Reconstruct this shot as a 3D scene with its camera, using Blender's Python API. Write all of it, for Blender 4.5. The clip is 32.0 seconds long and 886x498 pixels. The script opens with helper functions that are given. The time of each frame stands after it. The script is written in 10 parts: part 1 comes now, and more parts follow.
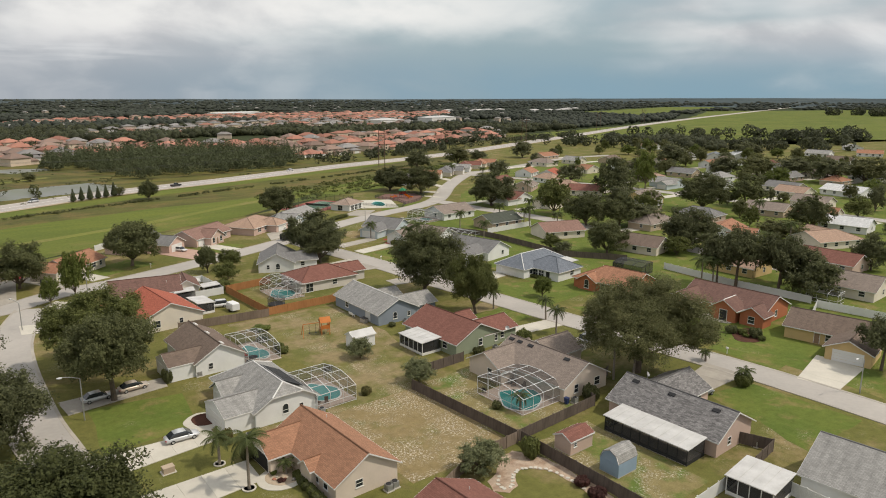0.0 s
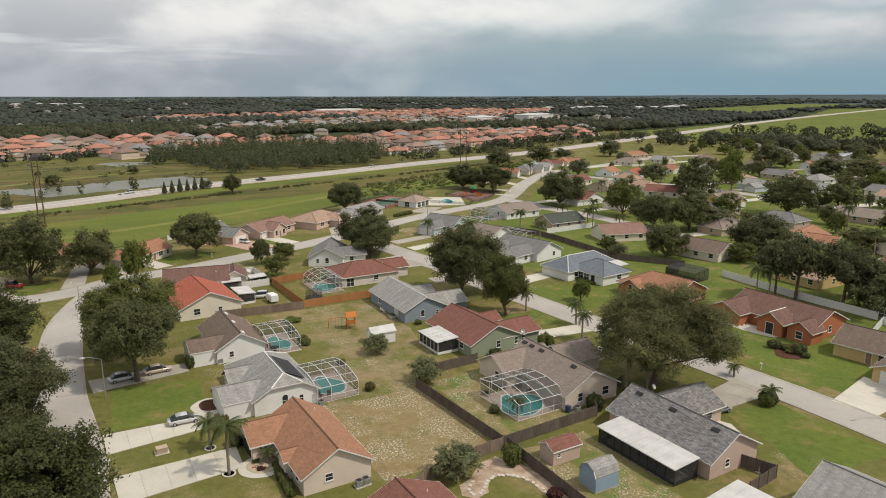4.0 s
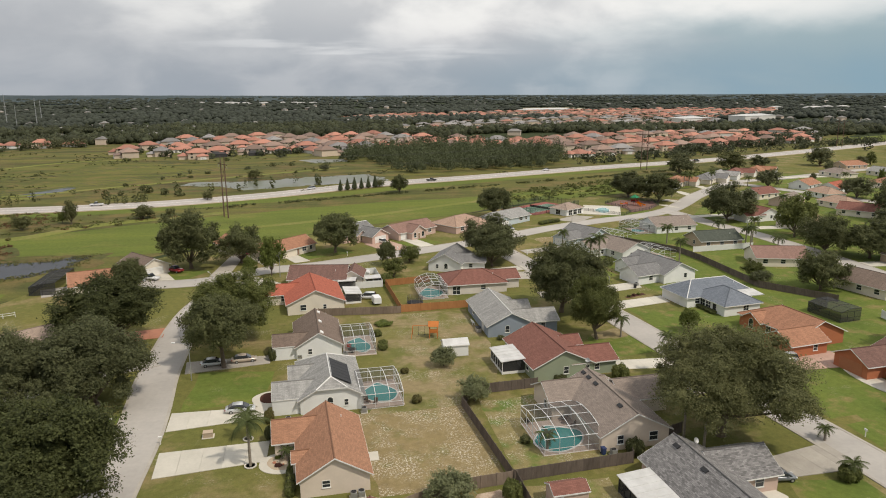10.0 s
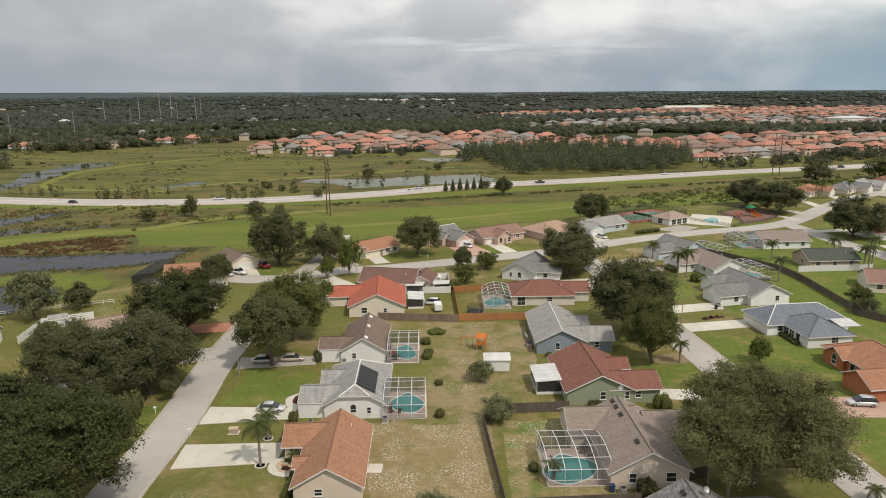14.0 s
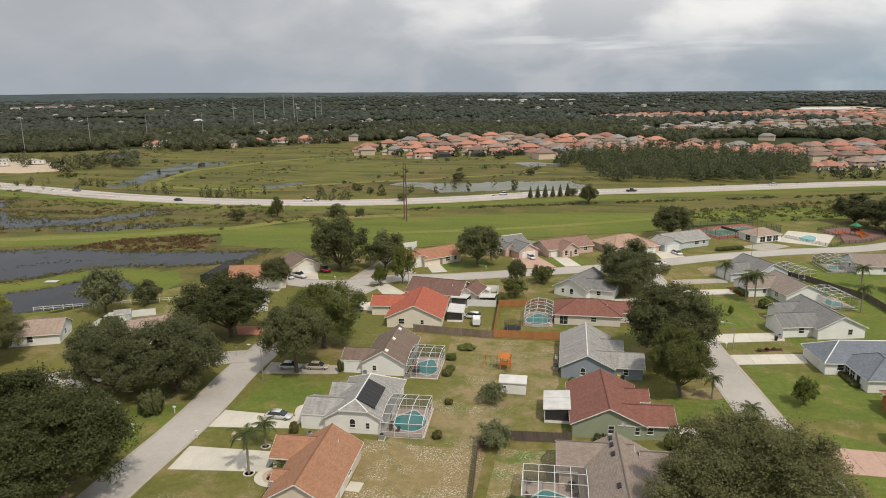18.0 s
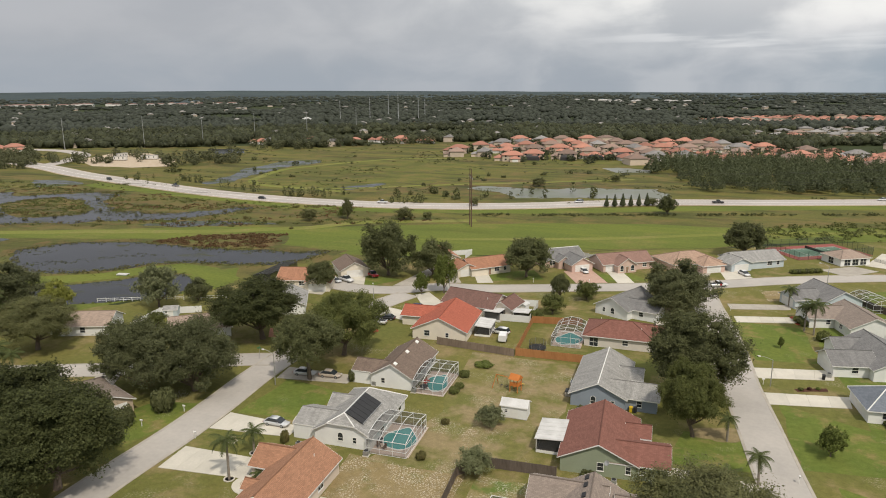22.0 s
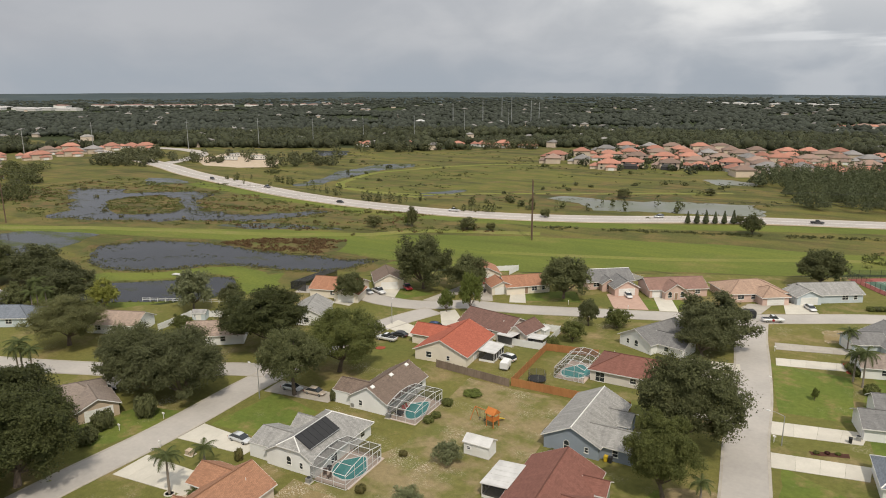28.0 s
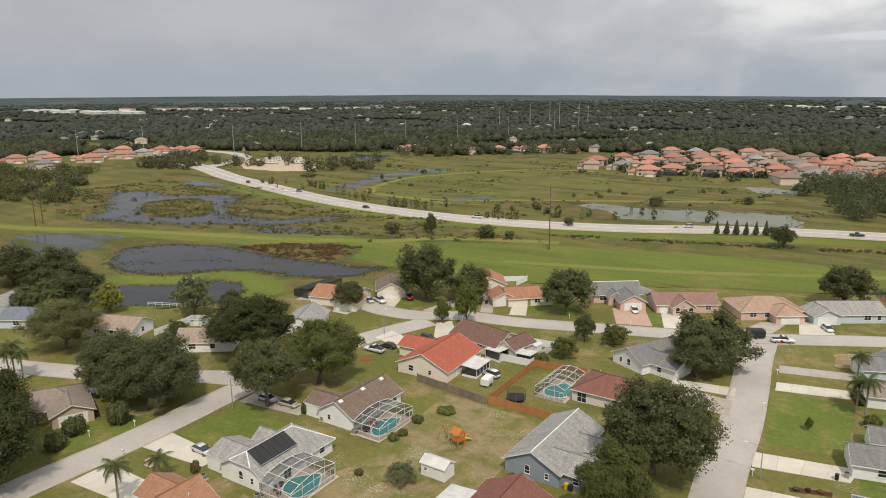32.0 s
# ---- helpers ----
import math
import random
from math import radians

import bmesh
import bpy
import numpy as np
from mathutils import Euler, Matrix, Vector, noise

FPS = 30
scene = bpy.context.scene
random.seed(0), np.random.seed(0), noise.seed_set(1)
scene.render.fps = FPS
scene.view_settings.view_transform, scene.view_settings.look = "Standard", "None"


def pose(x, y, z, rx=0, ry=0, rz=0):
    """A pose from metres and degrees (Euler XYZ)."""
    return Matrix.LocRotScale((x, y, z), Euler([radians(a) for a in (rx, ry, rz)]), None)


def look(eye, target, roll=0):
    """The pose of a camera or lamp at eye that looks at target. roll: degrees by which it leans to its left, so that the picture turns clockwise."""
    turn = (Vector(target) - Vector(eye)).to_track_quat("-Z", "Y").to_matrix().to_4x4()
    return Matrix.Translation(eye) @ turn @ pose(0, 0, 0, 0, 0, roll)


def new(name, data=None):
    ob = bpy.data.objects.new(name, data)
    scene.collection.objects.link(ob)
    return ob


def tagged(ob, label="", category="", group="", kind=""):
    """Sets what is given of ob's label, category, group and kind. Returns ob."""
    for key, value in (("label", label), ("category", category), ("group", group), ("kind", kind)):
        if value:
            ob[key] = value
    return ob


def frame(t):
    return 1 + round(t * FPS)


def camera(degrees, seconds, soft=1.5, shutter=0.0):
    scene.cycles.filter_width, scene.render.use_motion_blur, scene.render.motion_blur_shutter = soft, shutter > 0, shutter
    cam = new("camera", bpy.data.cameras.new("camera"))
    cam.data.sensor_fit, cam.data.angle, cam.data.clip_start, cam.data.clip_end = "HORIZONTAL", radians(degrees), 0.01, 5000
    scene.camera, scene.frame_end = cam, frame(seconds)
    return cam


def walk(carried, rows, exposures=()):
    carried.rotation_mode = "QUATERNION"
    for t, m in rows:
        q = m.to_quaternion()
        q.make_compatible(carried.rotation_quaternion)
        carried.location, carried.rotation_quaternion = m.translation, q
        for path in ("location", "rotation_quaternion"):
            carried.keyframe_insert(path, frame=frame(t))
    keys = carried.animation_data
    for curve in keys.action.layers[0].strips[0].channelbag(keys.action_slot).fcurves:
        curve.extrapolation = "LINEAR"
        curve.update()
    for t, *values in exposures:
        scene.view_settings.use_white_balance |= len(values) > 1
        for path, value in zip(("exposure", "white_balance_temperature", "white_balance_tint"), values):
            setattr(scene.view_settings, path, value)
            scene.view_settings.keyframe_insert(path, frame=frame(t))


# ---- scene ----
import collections
cam = camera(65.17, 32.0, soft=1.0)
# seconds, x, y, z, pitch, roll, heading of the flight
ROWS = [
    (0, -51.52, 13.14, 48.10, -12.65, 0.20, -34.95),
    (0.5, -49.84, 12.13, 48.13, -12.70, 0.18, -33.83),
    (1, -48.16, 11.13, 48.16, -12.72, 0.17, -32.65),
    (1.5, -46.48, 10.17, 48.20, -12.73, 0.15, -31.46),
    (2, -44.78, 9.24, 48.23, -12.76, 0.13, -30.49),
    (2.5, -43.07, 8.35, 48.27, -12.80, 0.10, -29.55),
    (3, -41.34, 7.47, 48.30, -12.85, 0.07, -28.68),
    (3.5, -39.59, 6.61, 48.35, -12.89, 0.05, -27.57),
    (5.5, -32.27, 3.63, 48.75, -12.85, -0.02, -22.50),
    (6, -30.29, 2.94, 48.97, -12.86, -0.00, -21.29),
    (6.5, -28.29, 2.24, 49.22, -12.88, 0.02, -20.22),
    (7, -26.27, 1.60, 49.49, -12.89, 0.01, -18.96),
    (7.5, -24.22, 1.05, 49.79, -12.89, -0.03, -17.55),
    (8, -22.12, 0.60, 50.10, -12.91, -0.09, -15.73),
    (8.5, -19.97, 0.23, 50.42, -12.93, -0.16, -13.85),
    (9, -17.78, -0.06, 50.75, -12.96, -0.23, -12.01),
    (9.5, -15.55, -0.25, 51.07, -12.98, -0.26, -10.28),
    (10, -13.33, -0.37, 51.39, -13.03, -0.29, -8.81),
    (10.5, -11.14, -0.44, 51.70, -13.08, -0.31, -7.36),
    (11, -8.95, -0.46, 52.00, -13.12, -0.32, -6.00),
    (11.5, -6.73, -0.42, 52.30, -13.15, -0.34, -4.54),
    (12, -4.50, -0.33, 52.59, -13.18, -0.35, -3.08),
    (12.5, -2.26, -0.20, 52.89, -13.22, -0.38, -1.51),
    (13, -0.00, 0.00, 53.20, -13.25, -0.40, 0.00),
    (13.5, 2.28, 0.29, 53.51, -13.25, -0.45, 1.48),
    (14, 4.59, 0.63, 53.83, -13.26, -0.50, 2.75),
    (14.5, 6.92, 0.99, 54.16, -13.25, -0.54, 3.69),
    (16.5, 16.39, 2.95, 55.58, -13.22, -0.74, 8.48),
    (17, 18.63, 3.68, 55.91, -13.23, -0.72, 9.93),
    (17.5, 20.83, 4.46, 56.24, -13.21, -0.69, 11.36),
    (18, 23.02, 5.30, 56.58, -13.21, -0.64, 12.76),
    (18.5, 25.18, 6.19, 56.92, -13.23, -0.58, 14.14),
    (19, 27.33, 7.10, 57.26, -13.23, -0.51, 15.50),
    (19.5, 29.49, 8.00, 57.59, -13.26, -0.45, 16.79),
    (20, 31.69, 8.92, 57.92, -13.26, -0.39, 18.07),
    (20.5, 33.89, 9.91, 58.24, -13.26, -0.33, 19.10),
    (21, 36.07, 10.97, 58.57, -13.26, -0.31, 20.01),
    (21.5, 38.19, 12.12, 58.90, -13.24, -0.31, 20.90),
    (22, 40.27, 13.34, 59.23, -13.24, -0.35, 21.85),
    (22.5, 42.29, 14.62, 59.55, -13.23, -0.39, 22.73),
    (23, 44.28, 15.97, 59.86, -13.22, -0.42, 23.68),
    (23.5, 46.29, 17.38, 60.15, -13.26, -0.39, 24.49),
    (24, 48.26, 18.83, 60.43, -13.27, -0.33, 25.33),
    (24.5, 50.21, 20.30, 60.70, -13.28, -0.27, 26.12),
    (26.5, 57.16, 26.28, 61.56, -13.25, -0.17, 29.39),
    (27, 58.86, 27.86, 61.79, -13.22, -0.18, 30.22),
    (27.5, 60.53, 29.43, 62.03, -13.17, -0.21, 31.15),
    (28, 62.17, 30.99, 62.27, -13.11, -0.24, 32.27),
    (28.5, 63.80, 32.56, 62.50, -13.07, -0.25, 33.44),
    (29, 65.38, 34.14, 62.72, -13.03, -0.26, 34.51),
    (29.5, 66.91, 35.73, 62.92, -12.96, -0.27, 35.55),
    (30, 68.38, 37.32, 63.10, -12.88, -0.27, 36.55),
    (30.5, 69.76, 38.88, 63.26, -12.82, -0.27, 36.83),
    (31, 71.05, 40.35, 63.39, -12.81, -0.29, 36.64),
    (31.5, 72.25, 41.72, 63.49, -12.84, -0.33, 36.68),
    (32, 73.42, 43.03, 63.59, -12.87, -0.38, 36.84),
]
walk(cam, [(t, pose(x, y, z, 90 + pitch, 0, head) @ pose(0, 0, 0, 0, 0, roll)) for t, x, y, z, pitch, roll, head in ROWS],
     [(0.0, -0.14), (9.0, -0.10), (20.0, -0.06), (32.0, 0.0)])

# ---- sky and sun ----
SUN_EL, SUN_AZ = 54.0, 135.0      # degrees; azimuth clockwise from +y
world = bpy.data.worlds.new("world")
scene.world = world
world.use_nodes = True
wn, wl = world.node_tree.nodes, world.node_tree.links
wn.clear()


def wnode(kind, **kw):
    n = wn.new(kind)
    for k, v in kw.items():
        if k in n.inputs:
            n.inputs[k].default_value = v
    return n


def wmath(op, a, b=None):
    n = wn.new("ShaderNodeMath")
    n.operation = op
    for i, s in enumerate((a, b)):
        if s is None:
            continue
        if isinstance(s, (int, float)):
            n.inputs[i].default_value = s
        else:
            wl.new(s, n.inputs[i])
    return n.outputs[0]


def wmix(fac, a, b):
    n = wn.new("ShaderNodeMix")
    n.data_type = "RGBA"
    for i, s in ((0, fac), (6, a), (7, b)):
        if isinstance(s, (int, float)):
            n.inputs[i].default_value = s
        elif isinstance(s, tuple):
            n.inputs[i].default_value = (*s, 1)
        else:
            wl.new(s, n.inputs[i])
    return n.outputs[2]


def wramp(fac, lo, hi):
    n = wn.new("ShaderNodeMapRange")
    n.interpolation_type = "SMOOTHSTEP"
    wl.new(fac, n.inputs[0])
    n.inputs[1].default_value, n.inputs[2].default_value = lo, hi
    return n.outputs[0]


sky = wn.new("ShaderNodeTexSky")
sky.sky_type, sky.sun_disc = "NISHITA", False
sky.sun_elevation, sky.sun_rotation = radians(SUN_EL), radians(SUN_AZ)
sky.dust_density, sky.air_density = 2.0, 1.2
sky_mul = wn.new("ShaderNodeMix")
sky_mul.data_type, sky_mul.blend_type = "RGBA", "MULTIPLY"
sky_mul.inputs[0].default_value = 1.0
wl.new(sky.outputs[0], sky_mul.inputs[6])
sky_mul.inputs[7].default_value = (0.10, 0.10, 0.10, 1)
coord = wn.new("ShaderNodeTexCoord")
sep = wn.new("ShaderNodeSeparateXYZ")
wl.new(coord.outputs["Generated"], sep.inputs[0])
up = wmath("MAXIMUM", sep.outputs[2], 0.0)
deep = wmath("ADD", up, 0.42)
flat_map = wn.new("ShaderNodeCombineXYZ")
wl.new(wmath("DIVIDE", sep.outputs[0], deep), flat_map.inputs[0])
wl.new(wmath("DIVIDE", sep.outputs[1], deep), flat_map.inputs[1])
cloud = wnode("ShaderNodeTexNoise", Scale=2.9, Detail=9.0, Roughness=0.50, Distortion=0.25)
wl.new(flat_map.outputs[0], cloud.inputs["Vector"])
stretch2 = wn.new("ShaderNodeMapping")
stretch2.inputs["Scale"].default_value, stretch2.inputs["Location"].default_value = (1.5, 1.5, 8.0), (3.1, 0.4, 1.2)
wl.new(coord.outputs["Generated"], stretch2.inputs[0])
big = wnode("ShaderNodeTexNoise", Scale=1.0, Detail=4.0, Roughness=0.5)
wl.new(stretch2.outputs[0], big.inputs["Vector"])
body = wramp(cloud.outputs[0], 0.36, 0.66)
cover = wramp(big.outputs[0], 0.42, 0.62)
# brighter cloud to the north-east, flat grey rain cloud to the west, thin blue gaps to the east
side = wramp(wmath("ADD", wmath("MULTIPLY", sep.outputs[0], 0.75), wmath("MULTIPLY", sep.outputs[1], 0.25)), -0.45, 0.65)
dim = wmix(body, (0.44, 0.445, 0.475), (0.50, 0.50, 0.525))
lit = wmix(body, (0.56, 0.575, 0.60), (0.88, 0.875, 0.87))
deck = wmix(side, dim, lit)
east = wramp(sep.outputs[0], -0.05, 0.75)
gap_blue = wmix(0.8, sky_mul.outputs[2], (0.38, 0.50, 0.56))
deck = wmix(wmath("MULTIPLY", wmath("SUBTRACT", 1.0, cover), wmath("ADD", wmath("MULTIPLY", east, 0.95), 0.12)), deck, gap_blue)
low = wramp(up, 0.005, 0.085)
band = wmix(east, (0.37, 0.41, 0.46), (0.27, 0.41, 0.50))
band = wmix(wmath("MULTIPLY", body, 0.35), band, deck)
# long thin shelf clouds low in the north
shelf_map = wn.new("ShaderNodeMapping")
shelf_map.inputs["Scale"].default_value = (4.0, 4.0, 46.0)
wl.new(coord.outputs["Generated"], shelf_map.inputs[0])
shelf = wnode("ShaderNodeTexNoise", Scale=1.0, Detail=6.0, Roughness=0.5)
wl.new(shelf_map.outputs[0], shelf.inputs["Vector"])
shelf_zone = wmath("MULTIPLY", wramp(up, 0.03, 0.05), wmath("SUBTRACT", 1.0, wramp(up, 0.065, 0.085)))
total = wmix(low, band, deck)
total = wmix(wmath("MULTIPLY", wmath("MULTIPLY", wmath("MULTIPLY", shelf_zone, wmath("MULTIPLY", wramp(sep.outputs[0], -0.3, 0.0), wmath("SUBTRACT", 1.0, wramp(sep.outputs[0], 0.12, 0.3)))), wramp(shelf.outputs[0], 0.49, 0.63)), 0.7), total, (0.80, 0.81, 0.82))
# sunlit cloud tops low in the north-north-east
toward = wmath("ADD", wmath("MULTIPLY", sep.outputs[0], 0.24), wmath("MULTIPLY", sep.outputs[1], 0.97))
tops = wmath("MULTIPLY", wramp(toward, 0.72, 0.98), wramp(wmath("ADD", up, wmath("MULTIPLY", cloud.outputs[0], 0.05)), 0.085, 0.14))
total = wmix(wmath("MULTIPLY", tops, wmath("ADD", wmath("MULTIPLY", body, 0.75), 0.25)), total, (0.97, 0.96, 0.93))
# the unseen dome overhead: bright broken cloud
total = wmix(wramp(up, 0.18, 0.6), total, wmix(body, (0.62, 0.66, 0.72), (0.98, 0.96, 0.93)))
back = wnode("ShaderNodeBackground", Strength=1.0)
wl.new(total, back.inputs[0])
wl.new(back.outputs[0], wn.new("ShaderNodeOutputWorld").inputs[0])

sun_data = bpy.data.lights.new("sun", "SUN")
sun_data.energy, sun_data.angle, sun_data.color = 2.8, radians(1.5), (1.0, 0.91, 0.78)
sun = new("sun", sun_data)
sun_dir = Vector((math.sin(radians(SUN_AZ)) * math.cos(radians(SUN_EL)), math.cos(radians(SUN_AZ)) * math.cos(radians(SUN_EL)), math.sin(radians(SUN_EL))))
sun.matrix_world = look(sun_dir * 300, (0, 0, 0))

# ---- materials ----


def material(name, a, b=None, scale=1.0, rough=0.85, metal=0.0, fine=0.0, bump=0.15, island=0.0, tint=0.0, spec=0.3, stretch=None):
    """Two-scale noise between colours a and b; fine: strength of the small grain; tint: variation from thing to thing."""
    b = b or tuple(c * 0.75 for c in a)
    m = bpy.data.materials.new(name)
    m.use_nodes = True
    n, l = m.node_tree.nodes, m.node_tree.links
    p = n["Principled BSDF"]
    p.inputs["Roughness"].default_value, p.inputs["Metallic"].default_value = rough, metal
    p.inputs["Specular IOR Level"].default_value = spec
    tc = n.new("ShaderNodeTexCoord")
    vec = tc.outputs["Object"]
    if stretch:
        mp = n.new("ShaderNodeMapping")
        mp.inputs["Scale"].default_value = stretch
        l.new(vec, mp.inputs[0])
        vec = mp.outputs[0]
    big = n.new("ShaderNodeTexNoise")
    big.inputs["Scale"].default_value, big.inputs["Detail"].default_value, big.inputs["Roughness"].default_value = scale, 5.0, 0.62
    l.new(vec, big.inputs["Vector"])
    small = n.new("ShaderNodeTexNoise")
    small.inputs["Scale"].default_value, small.inputs["Detail"].default_value = scale * 13, 3.0
    l.new(vec, small.inputs["Vector"])
    rng = n.new("ShaderNodeMapRange")
    rng.inputs[1].default_value, rng.inputs[2].default_value = 0.30, 0.70
    l.new(big.outputs[0], rng.inputs[0])
    mix = n.new("ShaderNodeMix")
    mix.data_type = "RGBA"
    l.new(rng.outputs[0], mix.inputs[0])
    mix.inputs[6].default_value, mix.inputs[7].default_value = (*a, 1), (*b, 1)
    hsv = n.new("ShaderNodeHueSaturation")
    l.new(mix.outputs[2], hsv.inputs["Color"])
    val = n.new("ShaderNodeMath")
    val.operation = "MULTIPLY_ADD"
    l.new(small.outputs[0], val.inputs[0])
    val.inputs[1].default_value, val.inputs[2].default_value = fine, 1.0 - fine * 0.5
    out = val.outputs[0]
    for amount, kind, socket in ((island, "ShaderNodeNewGeometry", "Random Per Island"), (tint, "ShaderNodeObjectInfo", "Random")):
        if amount:
            src = n.new(kind)
            k = n.new("ShaderNodeMath")
            k.operation = "MULTIPLY_ADD"
            l.new(src.outputs[socket], k.inputs[0])
            k.inputs[1].default_value, k.inputs[2].default_value = amount, 1.0 - amount * 0.5
            t = n.new("ShaderNodeMath")
            t.operation = "MULTIPLY"
            l.new(out, t.inputs[0]), l.new(k.outputs[0], t.inputs[1])
            out = t.outputs[0]
    l.new(out, hsv.inputs["Value"])
    l.new(hsv.outputs[0], p.inputs["Base Color"])
    if bump:
        bp = n.new("ShaderNodeBump")
        bp.inputs["Strength"].default_value, bp.inputs["Distance"].default_value = bump, 0.05
        l.new(small.outputs[0], bp.inputs["Height"])
        l.new(bp.outputs[0], p.inputs["Normal"])
    return m


def shingles(name, a, b, stain=0.25, tabs=0.16):
    """Roof shingles: courses along the slope with a random tab tone, and streaks of weathering."""
    b = tuple(x + (y - x) * 0.3 for x, y in zip(a, b))
    m = material(name, a, b, 0.35, 0.92, 0, 0.2 + 0.5 * (tabs > 0.4), 0.1)
    stain *= 0.6
    n, l = m.node_tree.nodes, m.node_tree.links
    p = n["Principled BSDF"]
    src = p.inputs["Base Color"].links[0].from_socket
    brick = n.new("ShaderNodeTexBrick")
    brick.inputs["Scale"].default_value = 1.0
    brick.inputs["Color1"].default_value, brick.inputs["Color2"].default_value = (1 + tabs, 1 + tabs, 1 + tabs, 1), (1 - tabs, 1 - tabs, 1 - tabs, 1)
    brick.inputs["Mortar"].default_value = (0.55, 0.55, 0.55, 1)
    brick.inputs["Mortar Size"].default_value, brick.inputs["Brick Width"].default_value, brick.inputs["Row Height"].default_value = 0.012, 0.55, 0.2
    uv = n.new("ShaderNodeUVMap")
    l.new(uv.outputs[0], brick.inputs["Vector"])
    mul = n.new("ShaderNodeMix")
    mul.data_type, mul.blend_type = "RGBA", "MULTIPLY"
    mul.inputs[0].default_value = 0.85
    l.new(src, mul.inputs[6]), l.new(brick.outputs[0], mul.inputs[7])
    streak = n.new("ShaderNodeTexNoise")
    mp = n.new("ShaderNodeMapping")
    mp.inputs["Scale"].default_value = (1.6, 0.22, 1.0)
    l.new(uv.outputs[0], mp.inputs[0])
    l.new(mp.outputs[0], streak.inputs["Vector"])
    streak.inputs["Scale"].default_value, streak.inputs["Detail"].default_value = 0.8, 6.0
    rng = n.new("ShaderNodeMapRange")
    rng.inputs[1].default_value, rng.inputs[2].default_value, rng.inputs[3].default_value, rng.inputs[4].default_value = 0.42, 0.68, 1.0, 1.0 - stain
    l.new(streak.outputs[0], rng.inputs[0])
    mul2 = n.new("ShaderNodeMix")
    mul2.data_type, mul2.blend_type = "RGBA", "MULTIPLY"
    mul2.inputs[0].default_value = 1.0
    l.new(mul.outputs[2], mul2.inputs[6]), l.new(rng.outputs[0], mul2.inputs[7])
    l.new(mul2.outputs[2], p.inputs["Base Color"])
    return m


def ground_material(name, green, lush, dry, sand, dryness, scale=0.035, bands=0.0):
    """Turf: green and lush patches by the tens of metres, worn straw patches, and spots of bare sand."""
    m = bpy.data.materials.new(name)
    m.use_nodes = True
    n, l = m.node_tree.nodes, m.node_tree.links
    p = n["Principled BSDF"]
    p.inputs["Roughness"].default_value, p.inputs["Specular IOR Level"].default_value = 0.95, 0.1
    tc = n.new("ShaderNodeTexCoord")

    def noise_at(s, d=5.0, r=0.6):
        t = n.new("ShaderNodeTexNoise")
        t.inputs["Scale"].default_value, t.inputs["Detail"].default_value, t.inputs["Roughness"].default_value = s, d, r
        l.new(tc.outputs["Object"], t.inputs["Vector"])
        return t.outputs[0]

    def ramp(f, lo, hi):
        r = n.new("ShaderNodeMapRange")
        r.inputs[1].default_value, r.inputs[2].default_value = lo, hi
        l.new(f, r.inputs[0])
        return r.outputs[0]

    def mixc(f, a, b):
        x = n.new("ShaderNodeMix")
        x.data_type = "RGBA"
        for i, s in ((0, f), (6, a), (7, b)):
            if isinstance(s, tuple):
                x.inputs[i].default_value = (*s, 1)
            else:
                l.new(s, x.inputs[i])
        return x.outputs[2]

    c = mixc(ramp(noise_at(scale), 0.35, 0.65), green, lush)
    c = mixc(ramp(noise_at(scale * 2.3, 6.0, 0.65), 0.64 - dryness * 0.3, 0.80 - dryness * 0.3), c, dry)
    if bands:
        turn = n.new("ShaderNodeMapping")
        turn.inputs["Rotation"].default_value, turn.inputs["Scale"].default_value = (0, 0, radians(-21)), (0.010, 0.075, 0.05)
        l.new(tc.outputs["Object"], turn.inputs[0])
        streak = n.new("ShaderNodeTexNoise")
        streak.inputs["Scale"].default_value, streak.inputs["Detail"].default_value, streak.inputs["Roughness"].default_value, streak.inputs["Distortion"].default_value = 1.0, 7.0, 0.62, 0.8
        l.new(turn.outputs[0], streak.inputs["Vector"])
        for lo, hi, tone in ((0.50, 0.68, tuple(v * k for v, k in zip(green, (1.28, 1.22, 1.05)))), (0.47, 0.33, tuple(v * k for v, k in zip(lush, (0.74, 0.70, 0.80))))):
            part_way = n.new("ShaderNodeMath")
            part_way.operation = "MULTIPLY"
            l.new(ramp(streak.outputs[0], lo, hi), part_way.inputs[0])
            part_way.inputs[1].default_value = bands
            c = mixc(part_way.outputs[0], c, tone)
    spots = n.new("ShaderNodeMath")
    spots.operation = "MULTIPLY"
    l.new(ramp(noise_at(2.9, 6.0, 0.85), 0.525, 0.60), spots.inputs[0])
    l.new(ramp(noise_at(scale * 2.2, 5.0), 0.66 - dryness * 0.22, 0.82 - dryness * 0.22), spots.inputs[1])
    c = mixc(spots.outputs[0], c, sand)
    fine = noise_at(6.0, 4.0, 0.7)
    mottle = n.new("ShaderNodeMath")
    mottle.operation = "MULTIPLY_ADD"
    l.new(ramp(noise_at(0.9, 5.0, 0.7), 0.3, 0.7), mottle.inputs[0])
    mottle.inputs[1].default_value, mottle.inputs[2].default_value = 0.36, 0.82
    h = n.new("ShaderNodeHueSaturation")
    l.new(c, h.inputs["Color"])
    k = n.new("ShaderNodeMath")
    k.operation = "MULTIPLY_ADD"
    l.new(fine, k.inputs[0])
    k.inputs[1].default_value, k.inputs[2].default_value = 0.75, 0.60
    both = n.new("ShaderNodeMath")
    both.operation = "MULTIPLY"
    l.new(k.outputs[0], both.inputs[0]), l.new(mottle.outputs[0], both.inputs[1])
    l.new(both.outputs[0], h.inputs["Value"])
    l.new(h.outputs[0], p.inputs["Base Color"])
